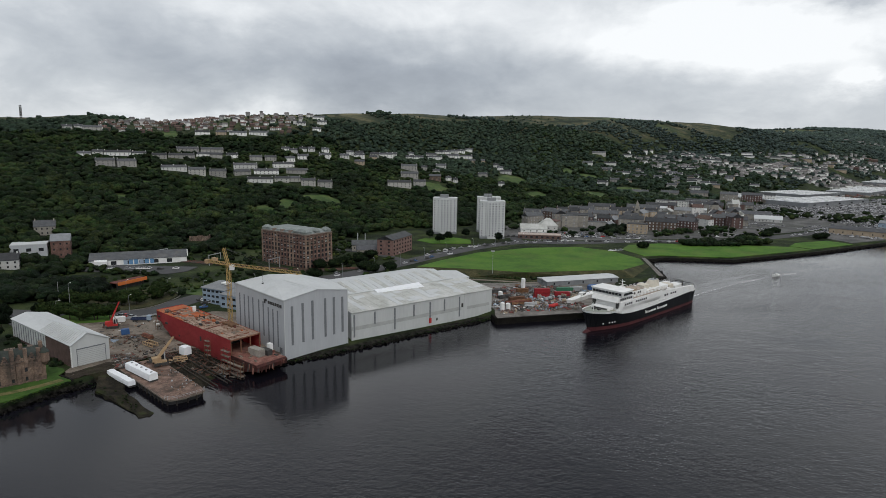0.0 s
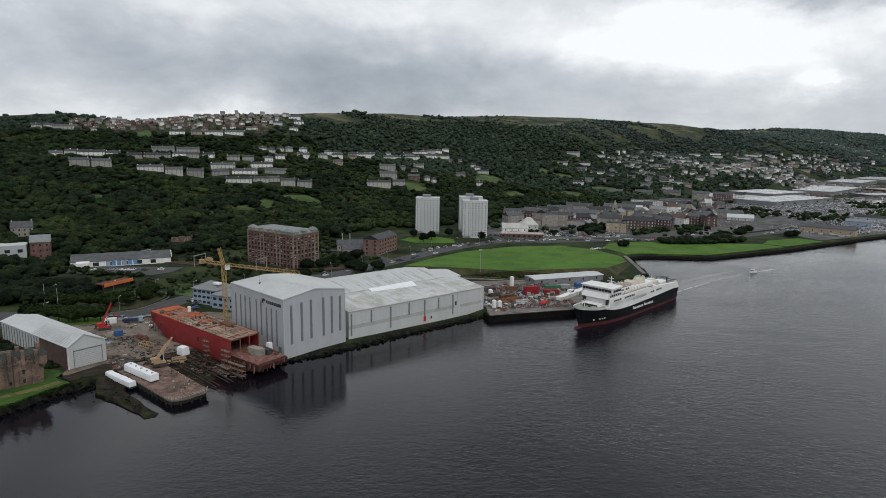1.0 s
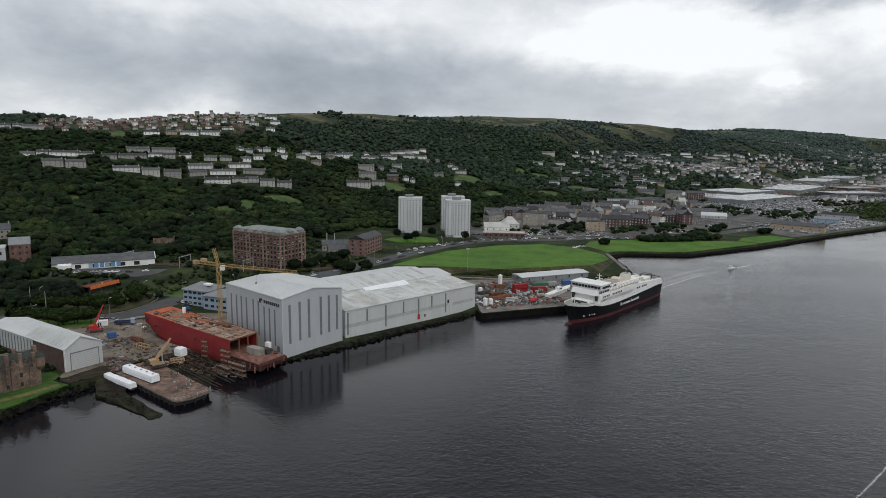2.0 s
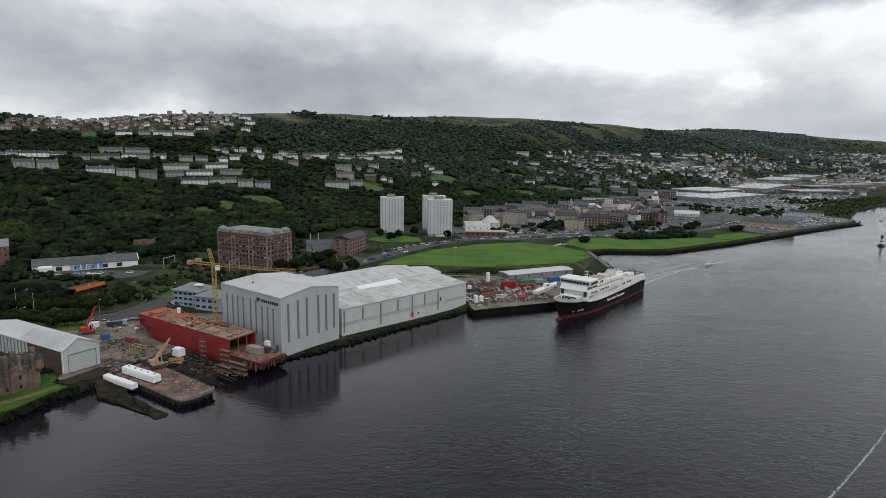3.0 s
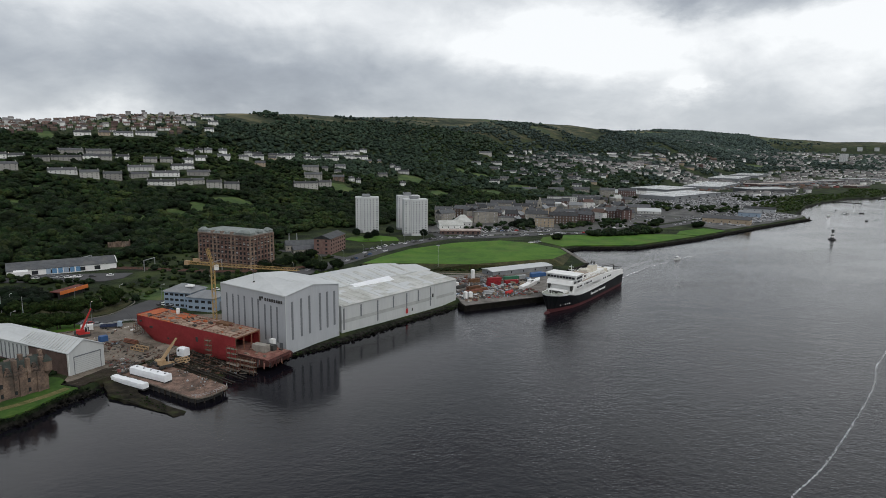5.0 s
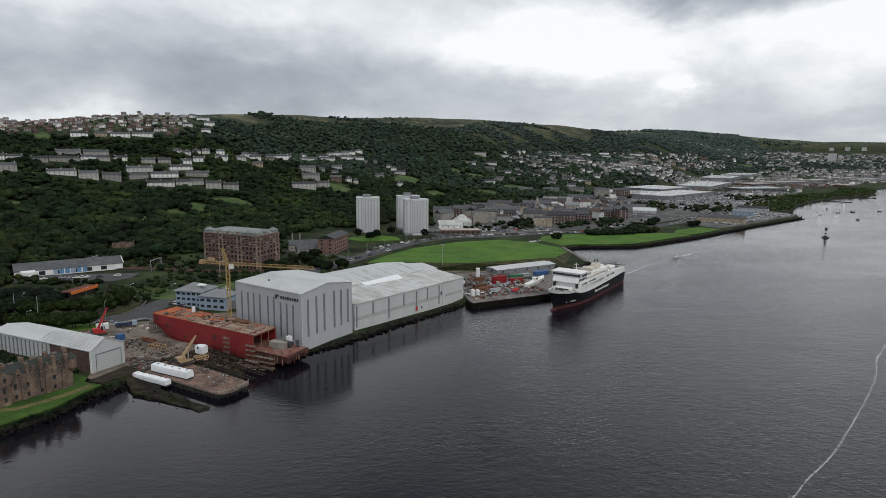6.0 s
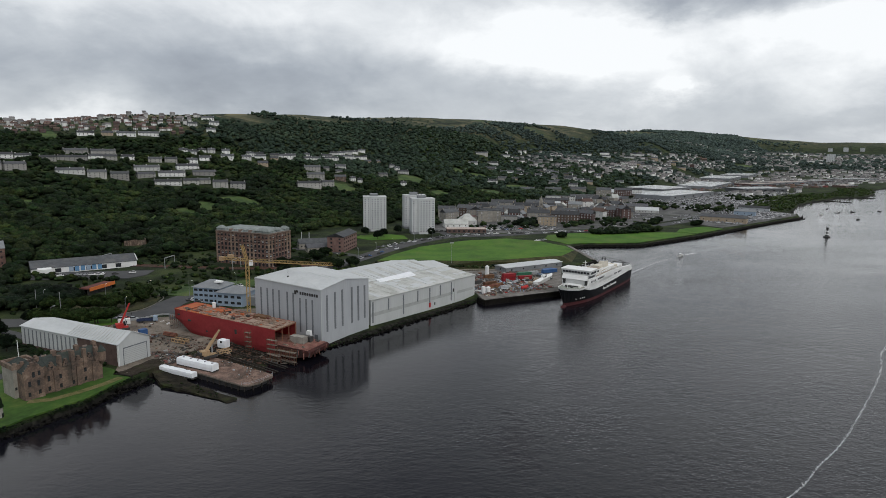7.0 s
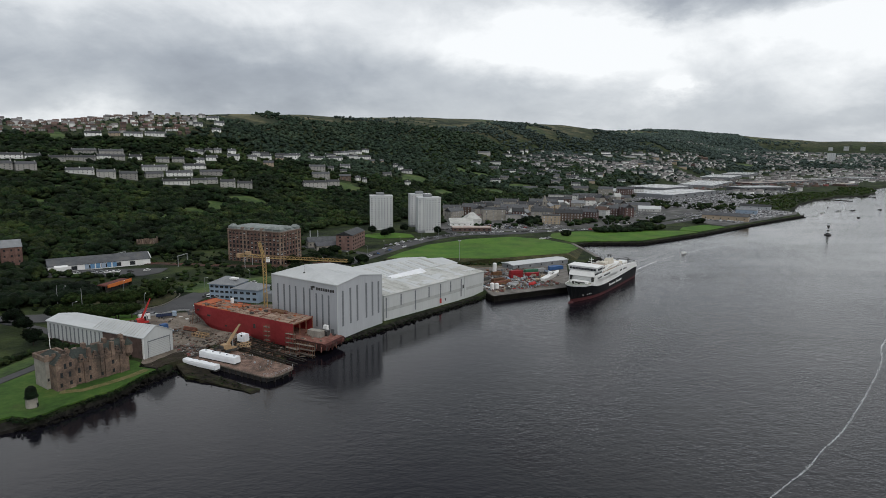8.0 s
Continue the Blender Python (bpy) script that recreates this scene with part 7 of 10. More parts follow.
def church():
    home = thing("church", pose(176, 742, 4.5, 0, 0, -14), "tan stone town church with slender clock spire", "church")
    part("tower", boxes((-2.6, 2.6, 0, 5.2, -1, 20)), GREYSTONE, home)
    bm = bmesh.new()
    tube(bm, (0, 2.6, 20), (0, 2.6, 22.5), 2.2, 1.8, 8)
    tube(bm, (0, 2.6, 22.5), (0, 2.6, 27), 1.9, 0.1, 8)
    part("spire", bm, GREYSTONE, home)
    part("nave", prism(bmesh.new(), [(-6, 5.25), (6, 5.25), (6, 24), (-6, 24)], -1, 9), TAN_STONE, home)
    bm = bmesh.new()
    vs = [bm.verts.new(v) for v in ((-6.3, 5.3, 9.02), (6.3, 5.3, 9.02), (6.3, 24.3, 9.02), (-6.3, 24.3, 9.02), (0, 5.3, 13.5), (0, 24.3, 13.5))]
    for f in ((0, 3, 5, 4), (1, 2, 5, 4), (0, 1, 4), (2, 3, 5), (0, 1, 2, 3)):
        bm.faces.new([vs[i] for i in f])
    part("roof", bm, SLATE, home)
    for z in (6, 12, 16.5):
        window(home, 0, -0.01, z, 180, 1.2, 2.4, GLASS)


church()
# white halls by the main road
building("swimming_hall", "low white hall with steep pale roofs", "hall", 58, 650, 4, 26, 14, 3.6, RENDER_WHITE, ROOF_DIRTY, 4.5, 1, 4, 2, z=4.5)
building("swimming_hall", "white rendered hall with pyramid roof", "hall", 74, 668, 4, 18, 18, 5, RENDER_WHITE, ROOF_DIRTY, 7, 1, 3, 2, z=4.5, hip=True)
building("retail_shed", "low shop with pinkish flat roof beside the road", "shop", 62, 606, -2, 40, 12, 3.8, BRICK_RED, PINK_ROOF := material("pink_roof", [(0.36, 0.29, 0.26), (0.46, 0.38, 0.34)], 0.2, 0.85), 1, 1, 8, 2, (2.2, 1.6), z=4.5, flat=True)
# retail park and boatyard sheds further along
ROOF_BRIGHT = material("white_membrane_roof", [(0.58, 0.59, 0.6), (0.7, 0.71, 0.715)], 0.06, 0.6, stain=((0.42, 0.43, 0.42), 0.4))
SHED = "big flat pale-roofed retail shed"
for x, y, rz, L, W, H, wall, roof in ((544, 1056, 37.5, 178, 66, 7, SLATE_PALE, ROOF_BRIGHT), (478, 1092, 37.5, 96, 110, 6, GREYSTONE, ROOF_WHITE), (585, 1196, 37.5, 120, 84, 8, SLATE_PALE, ROOF_BRIGHT),
                                      (775, 1196, 10, 110, 52, 8, SLATE, ROOF_WHITE), (772, 1352, 49, 220, 74, 7, SLATE_PALE, ROOF_BRIGHT), (905, 1400, 20, 90, 46, 6, BRICK_RED, PINK_ROOF),
                                      (1040, 1480, 24, 150, 46, 6, SLATE_PALE, PINK_ROOF), (1010, 1690, 50, 190, 80, 8, SLATE_PALE, ROOF_BRIGHT), (1190, 1890, 50, 200, 80, 8, SLATE_PALE, ROOF_WHITE),
                                      (1180, 1570, 20, 120, 44, 6, BRICK_RED, ROOF_DIRTY), (1360, 1660, -20, 120, 44, 7, RENDER_WHITE, ROOF_WHITE), (1120, 1380, 30, 70, 30, 5, BRICK_RED, PINK_ROOF)):
    shed = building("retail_shed", SHED, "shed", x, y, rz, L, W, H, wall, roof, 1, 1, 5, 2, (6, 2), flat=True, group="retail sheds")
    for k in range(max(3, int(L / 16))):            # roof lights and ridges across the flat roof
        px = -L / 2 + L * (k + 0.5) / max(3, int(L / 16))
        part("roof_light", boxes((px - 1.1, px + 1.1, 2, W - 2, H + 0.45, H + 0.8)), ROOF_DIRTY if k % 3 else SLATE_PALE, shed, "grey roof light strip")
    part("fascia", boxes((-L / 2 - 0.2, L / 2 + 0.2, -0.5, -0.12, H - 1.4, H + 0.7)), STRIPE, shed, "dark fascia band")
building("boat_shed", "long grey tarred boatyard shed", "shed", 386, 690, -38, 52, 16, 6, TAN_STONE, SLATE, 3, 1, 6, 2, z=4.5)
building("boat_shed", "blue sheeted boatyard shed", "shed", 457, 759, -38, 26, 12, 6, BLUE_GREY, SLATE_PALE, 2.5, 1, 3, 2, z=4.5)
building("boat_shed", "grey boatyard shed near the point", "shed", 509, 821, -40, 40, 14, 5, CLADDING, SLATE, 2.5, 1, 4, 2, z=4.5)
# distant tower blocks
for x, y, w, h in ((1857, 2404, 31, 34), (2470, 3200, 22, 18), (2535, 3165, 24, 22), (2600, 3125, 22, 20)):
    t = building("tower_block", "distant pale high-rise block of flats", "tower block", x, y, -38, w, 16, h, TOWER_WALL, SLATE_PALE, 1, 10, 5, 2, (1.6, 1.4), GLASS_PALE, flat=True, group="distant tower blocks")

# ---------------------------------------------------------------- houses on the hill
LOOKS = {"white": (RENDER_WHITE, SLATE, 4.6, 2.4, 2, "white rendered houses with slate roofs"), "grey": (RENDER_GREY, SLATE, 4.8, 2.2, 2, "grey harled terraced houses"),
         "flats": (RENDER_GREY, SLATE, 7.0, 2.4, 3, "grey harled three-storey flats with balconies"), "tan": (TAN_STONE, SLATE, 4.6, 2.5, 2, "tan stone houses on the hillside"),
         "stone": (SANDSTONE, SLATE, 6.4, 2.6, 3, "brown sandstone tenement on the slope"), "brick": (BRICK_RED, TILE_BROWN, 4.4, 2.4, 2, "red brick houses with tiled roofs"),
         "villa": (RENDER_WHITE, TILE_BROWN, 3.4, 2.0, 2, "small white rendered houses with tiled roofs"), "semi": (RENDER_GREY, TILE_BROWN, 3.4, 2.0, 2, "small harled houses with brown tiled roofs"), "brownhouse": (BRICK_RED, TILE_BROWN, 3.3, 2.0, 2, "small brown brick houses with tiled roofs")}
ROW_NO = random.Random(21)


def houses(look, x, y, L, rz):
    """A row of joined houses, front to the river."""
    wall, roof, H, rise, floors, label = LOOKS[look]
    L = min(L, 64 if math.hypot(x, y) < 1250 else 28)
    if x > 150 and math.hypot(x, y) < 3000 and height(x, y) > 92 - 0.009 * math.hypot(x, y):
        return
    n = max(1, round(L / 8))
    for i in range(1 if L < 34 else 2):
        part_l = L if L < 34 else L / 2 - 1
        off = 0 if L < 34 else (i - 0.5) * (L / 2 + 1)
        a = radians(rz)
        X, Y = x + off * math.cos(a), y + off * math.sin(a) + ROW_NO.uniform(-3, 3)
        building("house", label, "house", X, Y, rz + ROW_NO.uniform(-13, 13), part_l, 7.5 if H > 4 else 6.0, H, wall, roof, rise, floors, 0 if math.hypot(X, Y) > 1250 else min(6, max(2, round(part_l / 5))), 0, (1.1, 1.0), GLASS_HOUSE,
                 chimneys=0 if math.hypot(X, Y) > 1500 else min(3, max(1, round(part_l / 10))), group="hillside houses")


houses("white", -591, 855, 13, 37)
houses("white", -581, 862, 11, 36)
houses("grey", -561, 867, 25, 35)
houses("white", -426, 920, 21, 27)
houses("tan", -401, 930, 15, 25)
houses("white", -378, 941, 25, 24)
houses("white", -353, 955, 29, 22)
houses("white", -307, 1110, 20, 17)
houses("white", -286, 1064, 15, 17)
houses("white", -278, 1006, 13, 17)
houses("white", -312, 1033, 14, 19)
houses("white", -476, 726, 14, 36)
houses("white", -472, 743, 12, 35)
houses("white", -452, 750, 30, 33)
houses("flats", -415, 695, 42, 33)
houses("white", -429, 762, 16, 32)
houses("grey", -404, 765, 17, 30)
houses("grey", -386, 785, 31, 29)
houses("white", -370, 807, 16, 27)
houses("grey", -356, 816, 15, 26)
houses("grey", -400, 825, 28, 28)
houses("grey", -374, 843, 29, 26)
houses("white", -361, 720, 28, 29)
houses("flats", -327, 734, 40, 27)
houses("white", -339, 828, 15, 25)
houses("grey", -307, 832, 16, 23)
houses("grey", -290, 840, 15, 21)
houses("white", -290, 894, 11, 20)
houses("white", -277, 895, 11, 19)
houses("white", -266, 903, 10, 19)
houses("white", -255, 908, 10, 18)
houses("white", -238, 920, 11, 17)
houses("white", -253, 867, 15, 19)
houses("white", -265, 846, 13, 20)
houses("white", -231, 895, 17, 17)
houses("white", -211, 927, 14, 15)
houses("white", -196, 956, 16, 14)
houses("tan", -187, 919, 14, 14)
houses("tan", -178, 973, 11, 12)
houses("white", -168, 1018, 22, 11)
houses("white", -303, 787, 29, 24)
houses("white", -262, 812, 27, 20)
houses("grey", -295, 762, 20, 24)
houses("white", -271, 774, 30, 22)
houses("grey", -238, 793, 27, 19)
houses("white", -266, 743, 30, 22)
houses("grey", -244, 754, 17, 21)
houses("grey", -231, 767, 15, 19)
houses("flats", -201, 756, 36, 18)
houses("white", 185, 1323, 20, -7)
houses("white", 233, 1360, 42, -8)
houses("white", 218, 1292, 22, -8)
houses("grey", 216, 1386, 30, -8)
houses("white", 287, 1482, 36, -10)
houses("white", 350, 1531, 46, -12)
houses("white", 363, 1476, 39, -13)
houses("white", 248, 1276, 34, -10)
houses("white", 273, 1240, 35, -11)
houses("white", 397, 1374, 67, -15)
houses("white", 464, 1646, 38, -15)
houses("white", 527, 1711, 38, -16)
houses("white", 606, 1811, 52, -18)
houses("white", 513, 1589, 54, -17)
houses("white", 667, 1822, 54, -19)
houses("white", 371, 1235, 26, -15)
houses("white", 577, 1503, 38, -20)
houses("white", 728, 1788, 83, -21)
houses("tan", 804, 1788, 75, -23)
houses("tan", 926, 1907, 96, -25)
houses("brick", 1001, 1948, 114, -26)
houses("white", 716, 1641, 69, -23)
houses("brick", 1142, 2156, 108, -27)
houses("grey", 1277, 2242, 75, -29)
houses("white", 493, 1575, 60, -18)
houses("white", 663, 1802, 85, -21)
houses("white", 763, 1816, 78, -24)
houses("tan", 708, 1666, 80, -24)
houses("tan", 884, 1839, 88, -26)
houses("tan", 908, 1816, 104, -27)
houses("brick", 1169, 2165, 134, -29)
houses("white", 769, 1638, 62, -26)
houses("white", 565, 1529, 58, -21)
houses("white", 1737, 3050, 146, -30)
houses("white", -210, 956, 11, 18)
houses("white", -200, 970, 12, 18)
houses("grey", -181, 993, 13, 16)
houses("white", -163, 1040, 17, 15)
houses("white", -138, 1071, 12, 13)
houses("white", -126, 1088, 16, 13)
houses("white", -111, 1145, 19, 12)
houses("white", -100, 1174, 13, 11)
houses("white", -87, 1187, 14, 10)
houses("white", -74, 1199, 14, 10)
houses("white", -62, 1212, 13, 9)
houses("white", -49, 1224, 13, 8)
houses("white", -101, 1126, 26, 11)
houses("white", -75, 1167, 23, 10)
houses("white", -51, 1176, 25, 8)
houses("white", -82, 1046, 17, 10)
houses("tan", -38, 1140, 12, 8)
houses("white", -143, 1114, 10, 13)
houses("grey", -102, 993, 9, 12)
houses("flats", -121, 963, 24, 13)
houses("flats", -112, 915, 25, 13)
houses("flats", -115, 850, 32, 14)
houses("flats", -92, 876, 17, 12)
houses("stone", -78, 934, 17, 11)
houses("grey", -83, 986, 12, 11)
houses("white", -59, 950, 8, 10)
houses("white", -49, 950, 7, 9)
houses("white", 6, 1131, 9, 6)
houses("white", 14, 1110, 10, 5)
houses("white", 24, 1086, 19, 5)
houses("grey", -12, 1031, 15, 7)
houses("white", 19, 977, 9, 5)
houses("tan", -18, 1156, 7, 7)
houses("white", 2008, 3012, 117, -34)
houses("tan", 2205, 3046, 149, -36)
houses("brick", 2290, 2970, 175, -38)
houses("grey", 1953, 2844, 166, -35)
houses("brick", 2287, 2741, 163, -40)
houses("white", 2408, 2835, 134, -41)


def estate(count, az0, az1, d0, d1, looks, seed, lengths=(8, 20)):
    """A scatter of houses along the contours of a slope."""
    rnd = random.Random(seed)
    done = 0
    for _ in range(count * 6):
        th, d = rnd.uniform(az0, az1), rnd.uniform(d0, d1)
        d = d0 + round((d - d0) / 22) * 22 + rnd.uniform(-3, 3)
        x, y = d * math.sin(radians(th)), d * math.cos(radians(th))
        if any((x - a) ** 2 + (y - b) ** 2 < (r + (5 if lengths[1] > 10 else 2)) ** 2 for a, b, r in BUILT):
            continue
        houses(rnd.choice(looks), x, y, rnd.uniform(*lengths), -th)
        done += 1
        if done >= count:
            break


estate(96, -32.5, -17.5, 1030, 1150, ("brownhouse", "semi", "semi", "brownhouse", "villa"), 1, (5, 9))
estate(10, -27, -22.5, 1150, 1180, ("villa", "villa", "semi"), 2, (7, 10))
estate(26, 9, 24, 1140, 1400, ("white", "white", "tan", "grey"), 3, (8, 18))


def distant_houses():
    """Houses too far off to pick apart, as one mesh of walls and one of roofs."""
    rnd = random.Random(77)
    wv, wf, rv, rf = [], [], [], []
    for count, az0, az1, d0, d1, l0, l1 in ((210, 11, 23, 1400, 1800, 6, 12), (720, 20.5, 30, 1650, 2500, 6, 12), (760, 30.5, 44, 1300, 2050, 6, 14), (1300, 31.5, 45, 2600, 3900, 7, 16), (160, 26, 33, 2950, 3500, 7, 14), (420, 32.5, 45, 2050, 2600, 7, 15),
                                            (50, 25, 31, 2550, 2900, 10, 22), (70, -32, -16, 1060, 1180, 5, 8)):
        for _ in range(count):
            th, d = rnd.uniform(az0, az1), rnd.uniform(d0, d1)
            d = d0 + round((d - d0) / 26) * 26 + rnd.uniform(-4, 4)
            x, y = d * math.sin(radians(th)), d * math.cos(radians(th))
            if th > 8 and d < 3000 and height(x, y) > 92 - 0.009 * d:
                continue
            if (math.sin(x / 60 + 1) + math.sin(y / 75) < -0.7) or coast_distance(np.array([x]), np.array([y]))[0] < 105 or any((x - a) ** 2 + (y - b) ** 2 < r * r for a, b, r in BUILT):
                continue
            L, W, H = rnd.uniform(l0, l1), rnd.uniform(6, 8), rnd.choice((3.6, 4.2, 6.0))
            a = radians(-th + rnd.uniform(-25, 25))
            z, rise = height(x, y), rnd.uniform(2.0, 2.8)
            at = lambda u, v, h: (x + u * math.cos(a) - v * math.sin(a), y + u * math.sin(a) + v * math.cos(a), z + h)
            i, h = len(wv), L / 2
            wv += [at(*p) for p in ((-h, 0, -3), (h, 0, -3), (h, W, -3), (-h, W, -3), (-h, 0, H), (h, 0, H), (h, W, H), (-h, W, H), (-h, W / 2, H + rise), (h, W / 2, H + rise))]
            wf += [tuple(i + k for k in f) for f in ((0, 1, 5), (0, 5, 4), (2, 3, 7), (2, 7, 6), (1, 2, 6), (1, 6, 5), (5, 6, 9), (3, 0, 4), (3, 4, 7), (7, 4, 8))]
            i = len(rv)
            o = 0.3
            rv += [at(*p) for p in ((-h - o, -o, H - 0.1), (h + o, -o, H - 0.1), (h + o, W + o, H - 0.1), (-h - o, W + o, H - 0.1), (-h - o, W / 2, H + rise + 0.25), (h + o, W / 2, H + rise + 0.25))]
            rf += [tuple(i + k for k in f) for f in ((0, 1, 5), (0, 5, 4), (2, 3, 4), (2, 4, 5), (1, 2, 5), (3, 0, 4))]
            BUILT.append((x + math.sin(radians(th)) * 4, y + math.cos(radians(th)) * 4, h + 2))
    tagged(link("distant_houses", array_mesh("distant_houses", np.array(wv), np.array(wf), HOUSE_WALLS)), "pale rendered walls of far-off houses", "houses", kind="stuff")
    tagged(link("distant_roofs", array_mesh("distant_roofs", np.array(rv), np.array(rf), HOUSE_ROOFS)), "slate roofs of far-off houses", "roofs", kind="stuff")


distant_houses()


def town_infill():
    """Smaller blocks of many heights and colours that fill the streets behind the main fronts."""
    rnd = random.Random(31)
    done = 0
    for _ in range(1400):
        th, d = rnd.uniform(3, 21), rnd.uniform(690, 1080)
        x, y = d * math.sin(radians(th)), d * math.cos(radians(th))
        if d > 660 + (th - 3) * 19 or d < 700 + max(0, th - 12) * 9 or any((x - a) ** 2 + (y - b) ** 2 < (r * 0.72 + 6) ** 2 for a, b, r in BUILT):
            continue
        wall, label = rnd.choice(((GREYSTONE, T_GREY), (RENDER_GREY, "grey rendered town building"), (BRICK_RED, T_RED), (TAN_STONE, T_TAN), (BRICK_RED, T_RED), (RENDER_WHITE, T_WHITE), (RENDER_WHITE, T_WHITE), (GREYSTONE, T_GREY)))
        flat = rnd.random() < 0.28
        tenement(x, y, -th + rnd.choice((0, 20, 70, -40, -65)), rnd.uniform(8, 19), rnd.uniform(8, 13), rnd.choice((1, 2, 2, 3, 4)), wall, label, rnd.choice((SLATE, SLATE, ROOF_DIRTY, TILE_BROWN, SLATE_PALE)), bays=2, chimneys=0 if flat else 2, flat=flat)
        done += 1
        if done > 64:
            break


town_infill()
# ---------------------------------------------------------------- trees and woods
GLADES = [(-183, 708, 25, 11), (-206, 672, 12, 12), (-222, 642, 11, 11), (-240, 608, 10, 9), (34, 1040, 26, 22), (71, 938, 18, 18), (164, 1000, 22, 20), (136, 1200, 12, 20), (172, 1180, 22, 14), (-75, 893, 22, 16),
          (-343, 592, 12, 5), (-355, 655, 14, 6), (-470, 905, 14, 16), (230, 1100, 26, 14), (1405, 2290, 38, 36), (900, 1500, 40, 18)]


def icosphere(level):
    bm = bmesh.new()
    bmesh.ops.create_icosphere(bm, subdivisions=level, radius=1.0)
    v = np.array([tuple(p.co) for p in bm.verts])
    f = np.array([[q.index for q in t.verts] for t in bm.faces])
    bm.free()
    return v, f


def crown_shapes(level, lobes, count, seed):
    """A few lumpy crowns, unit radius, standing on z = 0."""
    rnd = np.random.RandomState(seed)
    v0, f0 = icosphere(level)
    shapes = []
    for _ in range(count):
        vs, fs = [], []
        for k in range(lobes):
            r = 1.0 if lobes == 1 else rnd.uniform(0.5, 0.72)
            c = np.zeros(3) if lobes == 1 else np.array([*(rnd.uniform(-0.5, 0.5, 2)), rnd.uniform(-0.25, 0.5)])
            bump = 1 + rnd.uniform(-0.34, 0.26, len(v0))
            vs.append(v0 * (bump * r)[:, None] * (1, 1, 0.95) + c)
            fs.append(f0 + k * len(v0))
        v = np.concatenate(vs)
        v[:, 2] = (v[:, 2] + 0.85) * 0.78
        shapes.append((v, np.concatenate(fs)))
    return shapes


def scatter(name, label, places, shapes, mat, seed):
    """One mesh of many crowns. places: rows of x, y, z, radius, height factor."""
    rnd = np.random.RandomState(seed)
    verts, faces, base = [], [], 0
    for i, (x, y, z, r, k) in enumerate(places):
        v, f = shapes[i % len(shapes)]
        a = rnd.uniform(0, 6.28)
        c, s = math.cos(a) * r, math.sin(a) * r
        w = np.stack([v[:, 0] * c - v[:, 1] * s + x, v[:, 0] * s + v[:, 1] * c + y, v[:, 2] * r * k + z], 1)
        verts.append(w)
        faces.append(f + base)
        base += len(v)
    mesh = array_mesh(name, np.concatenate(verts), np.concatenate(faces), mat, smooth=True)
    return tagged(link(name, mesh), label, "trees", kind="stuff")


def clear_of_buildings(x, y):
    keep = np.ones(x.shape, bool)
    for bx, by, r in BUILT:
        d = math.hypot(bx, by)
        ux, uy = bx / d, by / d
        along = (x - bx) * ux + (y - by) * uy
        across = np.abs((x - bx) * uy - (y - by) * ux)
        front = r * 0.55 + (16 if d > 700 else 12)
        keep &= ~((across < r * 0.92) & (along > -front) & (along < r * 0.6))
    for p in ROAD_MAIN:
        keep &= np.hypot(x - p.x, y - p.y) > 13
    return keep & clear_of_glades(x, y)


def clear_of_glades(x, y):
    keep = np.ones(x.shape, bool)
    for gx, gy, rx, ry in GLADES:
        d = math.hypot(gx, gy)
        ux, uy = gx / d, gy / d
        along = (x - gx) * ux + (y - gy) * uy
        across = (x - gx) * uy - (y - gy) * ux
        keep &= (across / rx) ** 2 + (along / (ry * 2.0)) ** 2 > 1
    return keep


def cloud(d0, d1, az0, az1, spacing, seed, cover=None):
    """Jittered places in a sector, as arrays x, y."""
    rnd = np.random.RandomState(seed)
    pts = []
    d = d0
    while d < d1:
        n = max(1, int(radians(az1 - az0) * d / spacing))
        th = np.radians(az0 + (az1 - az0) * (np.arange(n) + rnd.uniform(0, 1, n)) / n)
        dd = d + rnd.uniform(-0.6, 0.6, n) * spacing
        pts.append(np.stack([dd * np.sin(th), dd * np.cos(th)], 1))
        d += spacing * 0.9
    p = np.concatenate(pts)
    return p[:, 0], p[:, 1]


